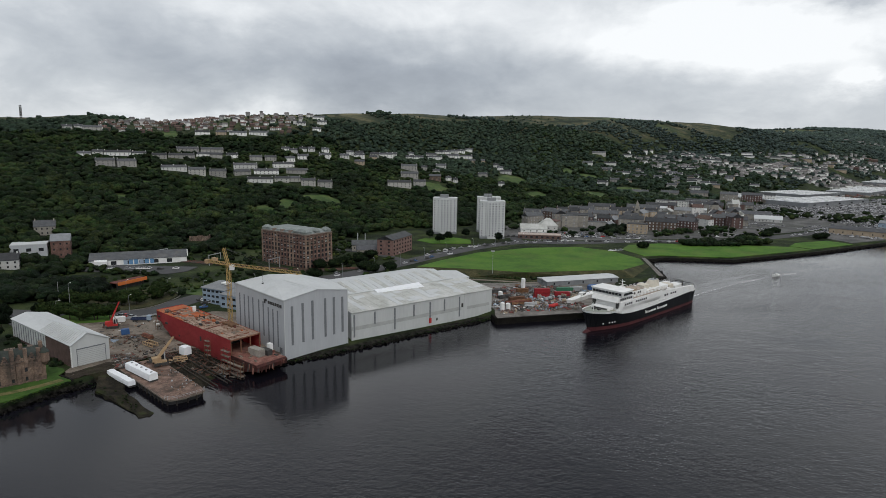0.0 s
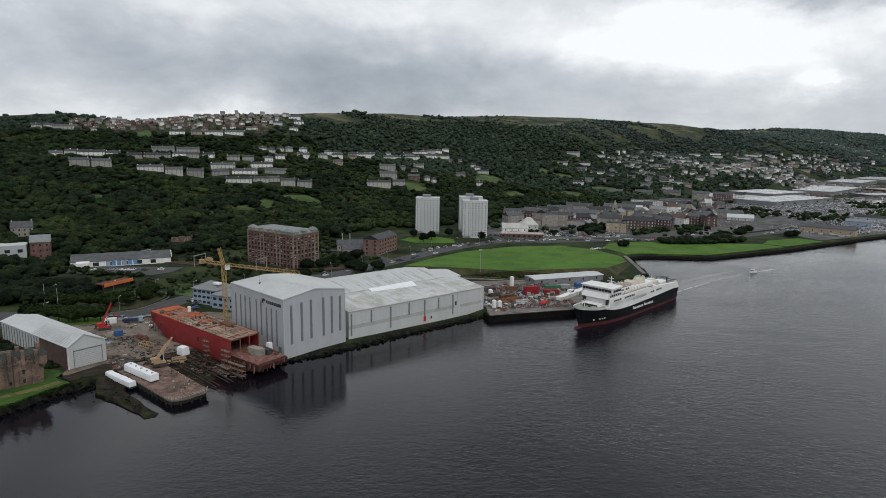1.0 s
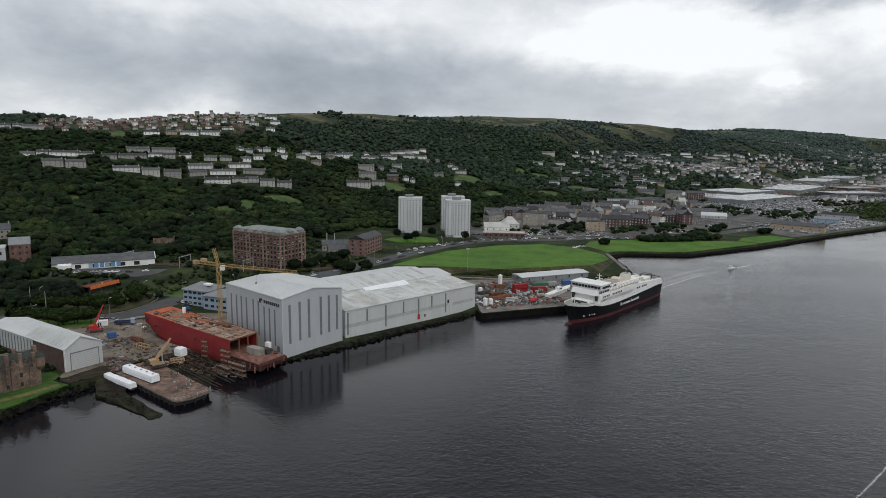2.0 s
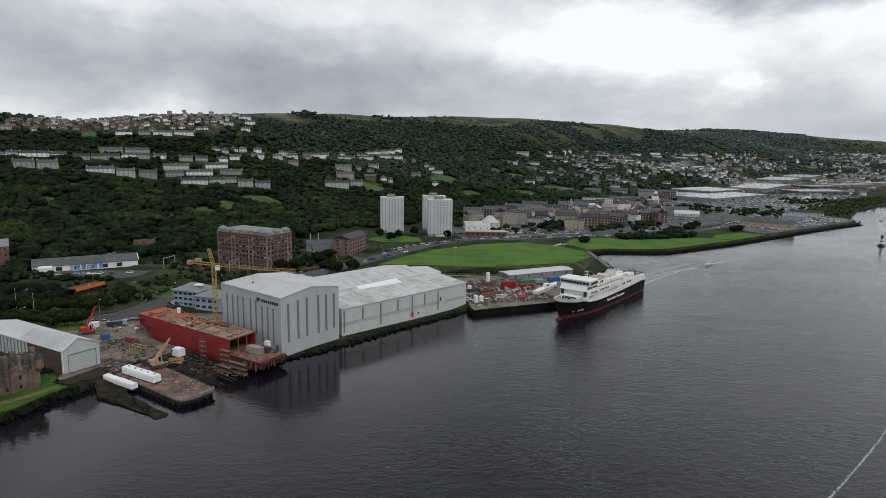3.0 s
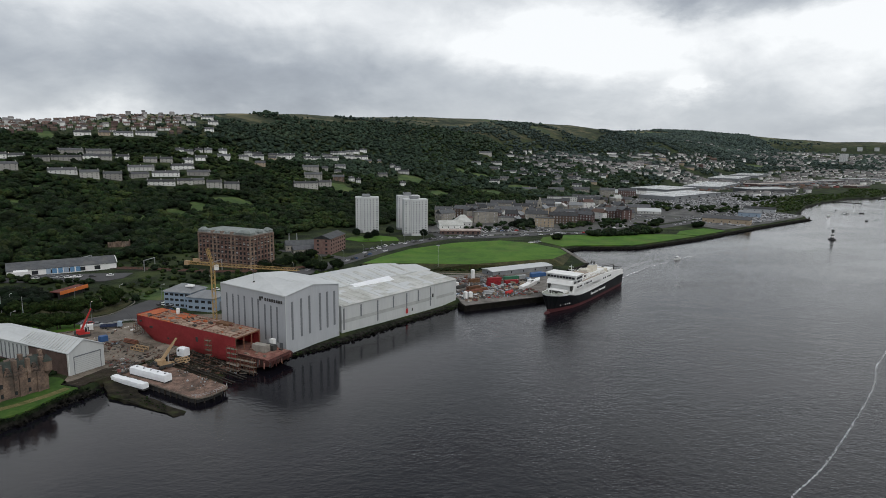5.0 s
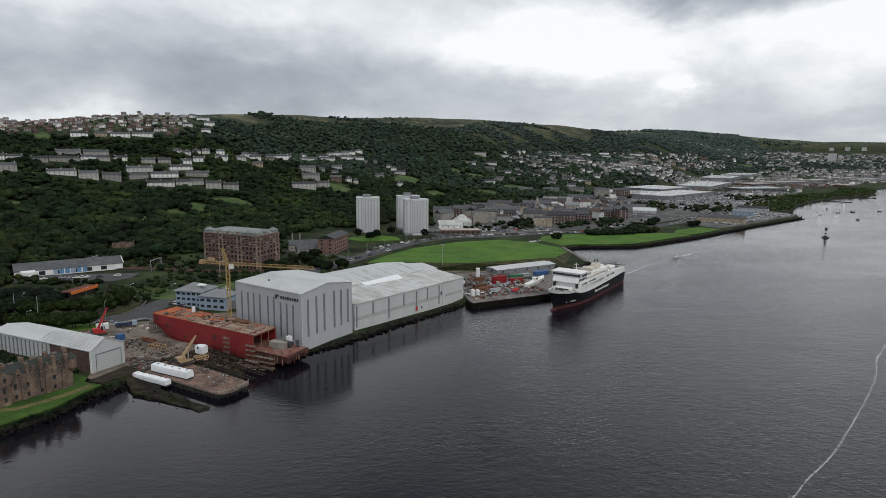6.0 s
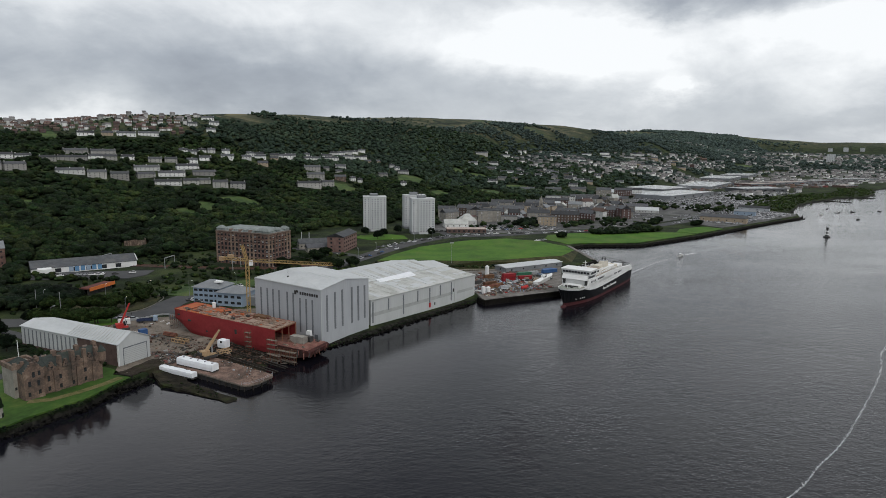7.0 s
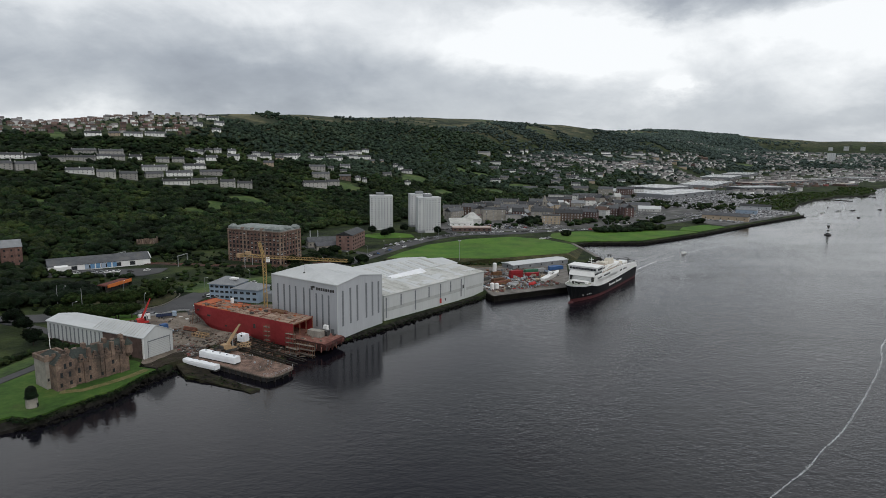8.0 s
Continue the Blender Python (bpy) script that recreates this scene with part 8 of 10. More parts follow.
def woods():
    th = lambda x, y: np.degrees(np.arctan2(x, y))
    foot = lambda x, y: np.interp(th(x, y), AZIMUTH, FOOT_D)
    mid = lambda x, y: np.interp(th(x, y), AZIMUTH, MID_D)
    top = lambda x, y: np.interp(th(x, y), AZIMUTH, TOP_D)

    def plant(name, label, d0, d1, az, spacing, shapes, mat, seed, size, rule, clear=True):
        x, y = cloud(d0, d1, *az, spacing, seed)
        rnd = np.random.RandomState(seed + 50)
        keep = rule(x, y, rnd.uniform(0, 1, len(x)))
        if clear:
            keep &= clear_of_buildings(x, y)
        x, y = x[keep], y[keep]
        r = rnd.uniform(*size, len(x))
        z = hill(x, y) - 0.4
        scatter(name, label, list(zip(x, y, z, r, rnd.uniform(0.65, 1.15, len(x)))), shapes, mat, seed)

    patchy = lambda x, y: np.sin(x / 53 + 2 * np.sin(y / 71)) + np.sin(y / 39 + x / 91)
    d = lambda x, y: np.hypot(x, y)
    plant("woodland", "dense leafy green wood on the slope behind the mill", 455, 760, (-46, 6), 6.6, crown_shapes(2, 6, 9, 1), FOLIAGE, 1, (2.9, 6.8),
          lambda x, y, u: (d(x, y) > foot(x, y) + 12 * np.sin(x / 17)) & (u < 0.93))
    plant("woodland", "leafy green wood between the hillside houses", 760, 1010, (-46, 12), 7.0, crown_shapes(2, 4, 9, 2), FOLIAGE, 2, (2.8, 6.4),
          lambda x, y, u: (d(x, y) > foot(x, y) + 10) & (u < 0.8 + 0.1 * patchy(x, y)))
    plant("woodland", "dark wood along the upper slope", 1010, 1560, (-46, 22), 8.6, crown_shapes(2, 2, 6, 3), FOLIAGE_HILL_HAZED, 3, (3.6, 6.4),
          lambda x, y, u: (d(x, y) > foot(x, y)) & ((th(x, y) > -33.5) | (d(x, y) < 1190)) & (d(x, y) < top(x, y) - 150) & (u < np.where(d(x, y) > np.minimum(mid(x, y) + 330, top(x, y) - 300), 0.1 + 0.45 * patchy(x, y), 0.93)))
    plant("woodland", "distant dark woods and hedgerows on the hills", 1150, 3000, (-20, 46), 11, crown_shapes(1, 2, 6, 4), FOLIAGE_FAR_HAZED, 4, (4.4, 8.2),
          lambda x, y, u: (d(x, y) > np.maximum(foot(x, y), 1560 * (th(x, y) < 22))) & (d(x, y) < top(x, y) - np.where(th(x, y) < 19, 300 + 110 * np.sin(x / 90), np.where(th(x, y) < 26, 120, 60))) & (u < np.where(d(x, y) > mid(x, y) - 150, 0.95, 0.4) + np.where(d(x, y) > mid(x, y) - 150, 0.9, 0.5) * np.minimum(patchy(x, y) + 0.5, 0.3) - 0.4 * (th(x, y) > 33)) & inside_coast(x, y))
    ridge = lambda x, y: np.sin(x / 150 + np.sin(y / 110)) + np.sin(y / 120 + x / 260)
    plant("woodland", "distant hazy woods along the far ridge", 2850, 4800, (20, 39), 15, crown_shapes(1, 1, 6, 14), FOLIAGE_FAR_HAZED, 14, (6, 10),
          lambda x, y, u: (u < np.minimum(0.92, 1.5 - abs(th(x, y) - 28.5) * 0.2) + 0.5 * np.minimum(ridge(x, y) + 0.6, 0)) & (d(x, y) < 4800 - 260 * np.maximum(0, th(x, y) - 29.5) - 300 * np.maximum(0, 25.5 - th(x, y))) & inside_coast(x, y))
    plant("woodland", "distant hedges and copses on the far hills", 2900, 4250, (14, 46), 17, crown_shapes(1, 1, 6, 24), FOLIAGE_FAR_HAZED, 24, (4.5, 8.5),
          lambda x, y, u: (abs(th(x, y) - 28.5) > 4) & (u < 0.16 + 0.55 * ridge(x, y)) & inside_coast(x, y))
    plant("woodland", "scattered street trees among the town houses", 640, 1300, (2, 40), 9, crown_shapes(2, 3, 6, 5), FOLIAGE, 5, (2.0, 5.4),
          lambda x, y, u: (u < np.where(th(x, y) > 22, 0.16, 0.55) + 0.25 * patchy(x, y)) & (coast_distance(x, y) > 75))
    far_from = lambda x, y, k: np.array([all((a - px) ** 2 + (b - py) ** 2 > (r * k) ** 2 for a, b, r in BUILT) for px, py in zip(x, y)])
    plant("garden_trees", "small garden trees and hedges between the hilltop houses", 1030, 1195, (-33, -16), 8.0, crown_shapes(2, 2, 6, 17), FOLIAGE_HILL_HAZED, 17, (1.2, 2.8),
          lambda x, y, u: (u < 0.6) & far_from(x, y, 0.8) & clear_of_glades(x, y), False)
    plant("garden_trees", "small garden trees and hedges between the hillside rows", 700, 1010, (-34, 2), 9.0, crown_shapes(2, 2, 6, 18), FOLIAGE, 18, (1.0, 2.4),
          lambda x, y, u: (u < 0.5) & far_from(x, y, 0.9) & clear_of_glades(x, y), False)
    plant("woodland", "leafy trees among the houses above the town", 930, 1560, (3, 27), 9.5, crown_shapes(2, 2, 7, 15), FOLIAGE, 15, (2.8, 6.4),
          lambda x, y, u: (u < 0.55 + 0.25 * patchy(x, y)) & (coast_distance(x, y) > 320))
    plant("scrub", "dark gorse and scrub on the moor", 1150, 2500, (-33, 25), 13, crown_shapes(1, 1, 6, 16), FOLIAGE_HILL_HAZED, 16, (1.2, 3.2),
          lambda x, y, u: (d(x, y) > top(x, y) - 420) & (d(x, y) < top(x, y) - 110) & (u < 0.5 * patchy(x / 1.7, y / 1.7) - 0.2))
    plant("woodland", "green scrub along the far shore", 985, 1700, (27, 46), 8, crown_shapes(1, 2, 6, 6), FOLIAGE_LIGHT, 6, (1.6, 3.8),
          lambda x, y, u: (coast_distance(x, y) > 4) & (coast_distance(x, y) < 70) & (u < 0.85))
    plant("thicket", "dark thicket of trees on the riverside park", 560, 680, (14, 32), 4.6, crown_shapes(2, 3, 6, 7), FOLIAGE, 7, (3.0, 5.4),
          lambda x, y, u: ((x - 233) / 46) ** 2 + ((y - 606 - (x - 233) * 0.34) / 11) ** 2 < 1)
    plant("thicket", "dark trees beside the town car park", 640, 700, (8, 18), 5, crown_shapes(2, 3, 5, 8), FOLIAGE_DARK, 8, (4.2, 6.8),
          lambda x, y, u: ((x - 143) / 18) ** 2 + ((y - 672) / 16) ** 2 < 1)
    plant("scrub", "fresh green bushes along the railway", 300, 560, (-40, -6), 6.5, crown_shapes(2, 2, 6, 19), FOLIAGE_LIGHT, 19, (1.0, 3.0),
          lambda x, y, u: (d(x, y) < foot(x, y) + 40) & (d(x, y) > np.where(x < -120, 372, 405)) & (u < 0.62) & (np.hypot(x + 215, (y - 412) * 1.6) > 52))
    plant("scrub", "rough green scrub along the railway", 300, 560, (-40, -6), 6.5, crown_shapes(2, 2, 6, 9), FOLIAGE, 9, (1.0, 3.2),
          lambda x, y, u: (d(x, y) < foot(x, y) + 30) & (d(x, y) > np.where(x < -120, 372, 405)) & (u < 0.5) & (np.hypot(x + 215, (y - 412) * 1.6) > 52))
    plant("scrub", "bushes and young trees before the warehouse", 380, 480, (-36, -20), 4.2, crown_shapes(2, 3, 6, 23), FOLIAGE, 23, (1.6, 3.4),
          lambda x, y, u: ((((x + 252) / 20) ** 2 + ((y - 400) / 7) ** 2 < 1) | (((x + 222) / 30) ** 2 + ((y - 394) / 4) ** 2 < 1) & (u < 0.6)), False)
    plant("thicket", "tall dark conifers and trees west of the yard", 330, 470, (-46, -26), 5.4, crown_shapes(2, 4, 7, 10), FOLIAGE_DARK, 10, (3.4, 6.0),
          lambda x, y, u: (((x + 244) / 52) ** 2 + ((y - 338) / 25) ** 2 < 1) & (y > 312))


def meadows():
    """Rough grass lying in the clearings of the wood."""
    rnd = np.random.RandomState(3)
    for gx, gy, rx, ry in GLADES:
        d = math.hypot(gx, gy)
        u, w = np.array([gy, -gx]) / d, np.array([gx, gy]) / d
        rings, n = 5, 22
        wob = 1 + rnd.uniform(-0.22, 0.16, n)
        verts = [(gx, gy)]
        for r in range(1, rings + 1):
            for i in range(n):
                a = math.tau * i / n
                p = np.array([gx, gy]) + (u * math.cos(a) * rx * 0.95 + w * math.sin(a) * ry * 1.6) * wob[i] * r / rings
                verts.append(tuple(p))
        v = np.array(verts)
        z = hill(v[:, 0], v[:, 1]) + 0.35
        faces = [(0, 1 + i, 1 + (i + 1) % n) for i in range(n)]
        for r in range(rings - 1):
            for i in range(n):
                p, q = 1 + r * n + i, 1 + r * n + (i + 1) % n
                faces += [(p, p + n, q + n), (p, q + n, q)]
        mesh = array_mesh("meadow", np.column_stack([v, z]), np.array(faces), FIELD, smooth=True)
        tagged(link("meadow", mesh), "pale green rough meadow between the woods", "meadow", kind="structure")


woods()
meadows()
LEAF = np.array([(-1, -0.6, 0), (1, -0.6, 0.25), (0.9, 0.7, 0), (-0.8, 0.6, 0.3)])


def leafy_crown(name, seed, blobs, leaves, size, mat):
    """Many small leaf clumps over a few lobes."""
    rnd = np.random.RandomState(seed)
    verts, faces = [], []
    for cx, cy, cz, r in blobs:
        n = int(leaves * r * r)
        way = rnd.normal(size=(n, 3))
        way /= np.linalg.norm(way, axis=1)[:, None]
        pos = way * (r * rnd.uniform(0.5, 1.22, n))[:, None] * (1, 1, 0.8) + (cx, cy, cz)
        for p, w in zip(pos, way):
            t = np.cross(w + rnd.normal(size=3) * 0.5, (0.3, 0.2, 1.0))
            t /= np.linalg.norm(t) + 1e-6
            b = np.cross(w, t)
            s = size * rnd.uniform(0.6, 1.4)
            i = len(verts)
            verts += [p + (t * q[0] + b * q[1] + w * q[2]) * s for q in LEAF]
            faces.append((i, i + 1, i + 2, i + 3))
    return array_mesh(name, np.array(verts), np.array(faces), mat)


def tree(x, y, seed, h, label, mat=None, spread=1.0, group="", z=GRADE):
    rnd = random.Random(seed)
    home = thing("tree", pose(x, y, z, 0, 0, rnd.uniform(0, 360)), label, "tree", group)
    bm = bmesh.new()
    tube(bm, (0, 0, -0.5), (0.1, 0, h * 0.4), 0.34 * h / 9, 0.2 * h / 9, 8)
    blobs = [(0, 0, h * 0.66, h * 0.32 * spread)]
    for i in range(6):
        a = i * 1.05 + rnd.uniform(-0.3, 0.3)
        q = (math.cos(a) * h * 0.24 * spread, math.sin(a) * h * 0.24 * spread, h * rnd.uniform(0.42, 0.74))
        tube(bm, (0.05, 0, h * 0.36), q, 0.14 * h / 9, 0.05 * h / 9, 5)
        blobs.append((*q, h * rnd.uniform(0.14, 0.29) * spread))
    part("trunk", bm, BARK, home)
    link("crown", leafy_crown("crown", seed, blobs, 70, 0.5, mat or FOLIAGE), home)
    return home


first = [tree(-160 - i * 7.0, 293 - i * 1.5, 40 + i, 8.5, "round leafy roadside tree with clear trunk", group="row of roadside trees", spread=1.15, mat=FOLIAGE_LIGHT) for i in range(3)]
rnd = random.Random(8)
for i, (x, y) in enumerate(((-166, 292), (-172, 290), (-179, 290), (-185, 291), (-164, 322), (-192, 290), (-160, 334), (-176, 318), (-160, 342), (-166, 347), (-198, 316), (-188, 312), (-182, 316), (-170, 320))):
    copy_thing(first[i % 3], pose(x, y, GRADE, 0, 0, rnd.uniform(0, 360)))
first = [tree(-206, 246, 60, 9, "dark spreading tree beside the castle lane", FOLIAGE_DARK, group="lane trees"), tree(-212, 262, 61, 8, "dark spreading tree beside the castle lane", FOLIAGE_DARK, group="lane trees")]
for i, (x, y) in enumerate(((-222, 240), (-200, 272), (-228, 258), (-196, 292), (-210, 284), (-236, 226), (-214, 216), (-240, 276), (-178, 262), (-186, 252))):
    copy_thing(first[i % 2], pose(x, y, GRADE, 0, 0, rnd.uniform(0, 360)))
first = [tree(-22, 580, 70, 9, "dark leafy tree in front of the tower blocks", FOLIAGE_DARK, group="trees by the flats")]
for x, y in ((24, 583), (-40, 590), (-28, 566), (-8, 604)):
    copy_thing(first[0], pose(x, y, GRADE, 0, 0, rnd.uniform(0, 360)))
first = [tree(-70, 475, 80, 7, "bushy green tree by the road", group="roadside bushes", spread=1.4)]
for x, y in ((-78, 470), (-88, 440), (-58, 428), (-66, 436), (-48, 437), (-84, 452), (-74, 458), (-92, 404), (-98, 436)):
    copy_thing(first[0], pose(x, y, GRADE - 1, 0, 0, rnd.uniform(0, 360)))
for x, y in ((150, 570), (258, 640), (268, 648), (290, 668), (300, 690), (310, 700), (334, 660), (344, 668)):
    copy_thing(first[0], pose(x, y, GRADE - 1.5, 0, 0, rnd.uniform(0, 360)))
solid("park_sheet", boxes((-2.6, 2.6, -0.8, 0.8, 0, 0.25)), WHITE_PAINT, pose(91, 509, 5.5, 0, 0, 8), "white ground sheet lying on the park grass", "sheet")
# ---------------------------------------------------------------- yard clutter
def container(x, y, rz, mat, label, z=4.62, l=6.1, h=2.6):
    home = thing("shipping_container", pose(x, y, z, 0, 0, rz), label, "container", group="yard containers")
    bm = boxes((0, l, 0, 2.4, 0.15, h))
    for i in range(int(l / 0.4)):
        box(bm, 0.2 + i * 0.4, 0.38 + i * 0.4, -0.04, 0.02, 0.3, h - 0.15)
    part("body", bm, mat, home)
    for cx in (0, l):
        for cy in (0, 2.4):
            bm = bmesh.new()
            beam(bm, (cx, cy, 0), (cx, cy, h + 0.03), 0.16)
            part("corner_post", bm, mat, home)
    part("door", boxes((l, l + 0.06, 0.1, 2.3, 0.25, h - 0.1)), mat, home)


MAROON = material("maroon_paint", [(0.2, 0.012, 0.018), (0.3, 0.022, 0.028)], 0.4, 0.65, stain=((0.13, 0.02, 0.02), 0.5))
BLUE_PAINT = material("blue_paint", [(0.03, 0.08, 0.2), (0.05, 0.12, 0.28)], 0.5, 0.6)
GREEN_PAINT = material("green_paint", [(0.03, 0.12, 0.07), (0.05, 0.17, 0.1)], 0.5, 0.6)
for x, y, rz, mat, label, l, z in ((50, 372, 18, MAROON, "dark red steel container stacked in the yard", 9, 4.62), (50.4, 375.2, 18, MAROON, "dark red steel container stacked in the yard", 9, 4.62),
                                   (50.2, 372.4, 18, MAROON, "dark red steel container stacked in the yard", 9, 7.24), (62, 378, 12, MAROON, "dark red steel container in the yard", 9, 4.62),
                                   (64, 389, 16, GREEN_PAINT, "green steel container in the yard", 10, 4.62), (84, 398, 24, BLUE_PAINT, "blue steel container near the ferry", 12, 4.62), (85, 401, 24, BLUE_PAINT, "blue steel container near the ferry", 9, 4.62),
                                   (72, 392, 20, GALV, "grey steel container in the yard", 8, 4.62), (40, 382, 22, RUST, "rusty steel container in the yard", 7, 4.62), (36, 360, 30, RUST, "rusty steel container in the yard", 9, 4.62),
                                   (-139, 270, 40, BLUE_PAINT, "blue steel skip in the shipyard", 3.2, 4.62), (-155, 288, 24, WHITE_PAINT, "white site cabin near the gate", 5, 4.62)):
    container(x, y, rz, mat, label, z, l)
# long pale-roofed store behind the quay yard
building("quay_store", "long low store with pale roof behind the quay", "shed", 82, 414.5, 25, 52, 13, 3.0, SLATE_PALE, ROOF_WHITE, 0.7, 1, 5, 1, z=4.6)
for x, y, h in ((43.4, 394.5, 6.4), (31.6, 342.8, 3.8), (34.6, 343.6, 3.4), (30, 372, 3.0)):
    home = thing("white_tank", Matrix.Translation((x, y, 4.62)), "upright white cylindrical tank in the yard", "tank", group="white tanks")
    bm = bmesh.new()
    tube(bm, (0, 0, 0), (0, 0, h), 1.3, 1.3, 18)
    tube(bm, (0, 0, h), (0, 0, h + 0.5), 1.3, 0.4, 18)
    part("shell", bm, WHITE_PAINT, home)
    part("ladder", boxes((1.28, 1.4, -0.25, 0.25, 0.2, h)), GALV, home)


def berth_z(x, y):
    """Height of the sloping berth."""
    return min(4.6, max(1.6, 4.5 - 0.075 * ((x + 104) * 0.76 - (y - 253.5) * 0.65)))


def scrap(name, label, cx, cy, rx, ry, rz, count, seed, mats, sizes=(0.3, 1.9), z=4.62, tall=1.0):
    """Loose plates, frames and offcuts, each lying on the ground."""
    rnd = random.Random(seed)
    a = radians(rz)
    shapes = []
    for k in range(12):
        bm = bmesh.new()
        kind = k % 4
        if kind == 0:
            prism(bm, [(-1, -0.6), (0.1, -0.6), (0.1, -0.3), (1, -0.3), (1, 0.5), (0.3, 0.5), (0.3, 0.7), (-1, 0.7)], 0, [0.4, 0.4, 0.7, 0.35, 0.35, 0.6, 0.6, 0.4])
        elif kind == 1:
            prism(bm, [(-1.2, -0.3), (1.2, -0.3), (1.2, -0.15), (0.1, -0.15), (0.1, 0.15), (1.2, 0.15), (1.2, 0.3), (-1.2, 0.3), (-1.2, 0.15), (-0.1, 0.15), (-0.1, -0.15), (-1.2, -0.15)], 0, 0.45)
        elif kind == 2:
            prism(bm, [(-0.9, -0.6), (0.7, -0.8), (1.0, 0.3), (0.2, 0.9), (-0.8, 0.6)], 0, [0.9, 0.5, 0.8, 1.1, 0.7])
        else:
            prism(bm, [(-0.8, -0.5), (0.5, -0.5), (0.8, -0.3), (0.8, 0.5), (-0.8, 0.5)], 0, [0.9, 0.9, 0.6, 0.8, 1.05])
        shapes.append(to_mesh(name, bm, mats[k % len(mats)]))
    for i in range(count):
        u, v = rnd.uniform(-1, 1), rnd.uniform(-1, 1)
        x, y = cx + u * rx * math.cos(a) - v * ry * math.sin(a), cy + u * rx * math.sin(a) + v * ry * math.cos(a)
        ob = link(name, rnd.choice(shapes), None, pose(x, y, berth_z(x, y) if z is None else z, 0, 0, rnd.uniform(0, 360)) @ Matrix.Diagonal((rnd.uniform(*sizes), rnd.uniform(*sizes) * rnd.choice((0.3, 0.6, 1.0)), rnd.uniform(0.2, 1.0) * tall * max(0.6, sizes[1] * 0.6), 1)))
        tagged(ob, label, "scrap", group=name.replace("_", " ") + " on the yard")


OLD_RUST = material("old_dark_rust", [(0.035, 0.02, 0.015), (0.085, 0.045, 0.032), (0.14, 0.09, 0.066)], 0.6, 0.9)
YARD_MATS = (STEEL_DARK, GALV, STEEL_DARK, SLATE_PALE, WHITE_PAINT, RUST, BLUE_GREY, TIMBER, STEEL_DARK, RED_PAINT, TAN_STONE, GALV)
scrap("steel_offcut", "rusty steel offcut lying on the yard", -118, 258, 20, 7, 145, 70, 1, (OLD_RUST, WET_TIMBER, STEEL_DARK, OLD_RUST, WET_TIMBER, TIMBER), (0.2, 0.9))
scrap("yard_gear", "steel piece of gear lying by the quay", 50, 356, 24, 13, 22, 150, 2, YARD_MATS, (0.4, 1.9), 4.62, 1.6)
scrap("yard_gear", "steel piece of gear lying by the quay", 66, 378, 20, 7, 28, 60, 3, YARD_MATS, (0.6, 2.2), 4.62, 2.0)
scrap("yard_gear", "steel piece of gear lying by the quay", 30, 388, 24, 12, 28, 50, 4, (STEEL_DARK, RUST, GALV, TIMBER, SLATE_PALE, RUST))
scrap("steel_offcut", "rusty steel offcut lying on the yard", -134, 262, 9, 14, 30, 40, 5, (RUST, STEEL_DARK, TIMBER, WET_TIMBER), (0.2, 1.0))
scrap("scrap_piece", "dark scrap piece heaped by the wharf", -117, 240, 9, 4, 125, 60, 35, (OLD_RUST, WET_TIMBER, STEEL_DARK, OLD_RUST, WET_TIMBER, TIMBER), (0.3, 1.5), 4.66, 0.8)
scrap("steel_offcut", "rusty offcut heaped below the red hull", -102, 249, 14, 3, 143, 46, 41, (OLD_RUST, WET_TIMBER, STEEL_DARK, OLD_RUST, WET_TIMBER, TIMBER), (0.2, 1.2), None, 0.5)
scrap("steel_offcut", "rusty steel plate beside the workshop", -110, 246, 9, 4, 130, 36, 6, (OLD_RUST, WET_TIMBER, STEEL_DARK, OLD_RUST, WET_TIMBER, TIMBER), (0.3, 1.1))
scrap("deck_debris", "odd steel piece left on the wharf deck", -88, 224, 14, 5, 143, 50, 7, (RUST, TIMBER, GALV, STEEL_DARK, DECK_RUST, TIMBER, RUST, GALV), (0.12, 0.6), 4.12)
scrap("yard_gear", "steel machine part lying near the yard gate", -146, 284, 16, 8, 20, 34, 8, (STEEL_DARK, RUST, TIMBER, WHITE_PAINT, STEEL_DARK, RUST), (0.3, 1.2))
scrap("staging_piece", "timber baulk or rusty staging on the berth", -92, 244, 12, 4, 141, 46, 29, (OLD_RUST, WET_TIMBER, STEEL_DARK, OLD_RUST, WET_TIMBER, TIMBER), (0.2, 1.5), None, 0.4)
scrap("steel_offcut", "rusty steel piece beside the red hull", -98, 258, 16, 4, 141, 40, 9, (OLD_RUST, WET_TIMBER, STEEL_DARK, OLD_RUST, WET_TIMBER, TIMBER), (0.2, 1.3), None, 0.6)
scrap("staging_piece", "pale broken staging and concrete below the stern", -76, 239.5, 8, 3, 150, 44, 61, (GALV, TIMBER, OLD_RUST, STEEL_DARK, TIMBER, SLATE_PALE), (0.3, 1.5), None, 0.7)
scrap("scrap_piece", "rusty frame or plate stacked behind the workshop", -136, 264, 7, 5, 20, 34, 62, (OLD_RUST, RUST, STEEL_DARK, TIMBER, OLD_RUST, BLUE_GREY), (0.4, 1.6), 4.62, 1.1)
scrap("staging_piece", "tan timber and steel staging around the tracked crane", -99, 241, 5, 4, 30, 30, 63, (TAN_PAINT, TIMBER, OLD_RUST, RUST, TAN_STONE, STEEL_DARK), (0.3, 1.4), 4.62, 0.9)


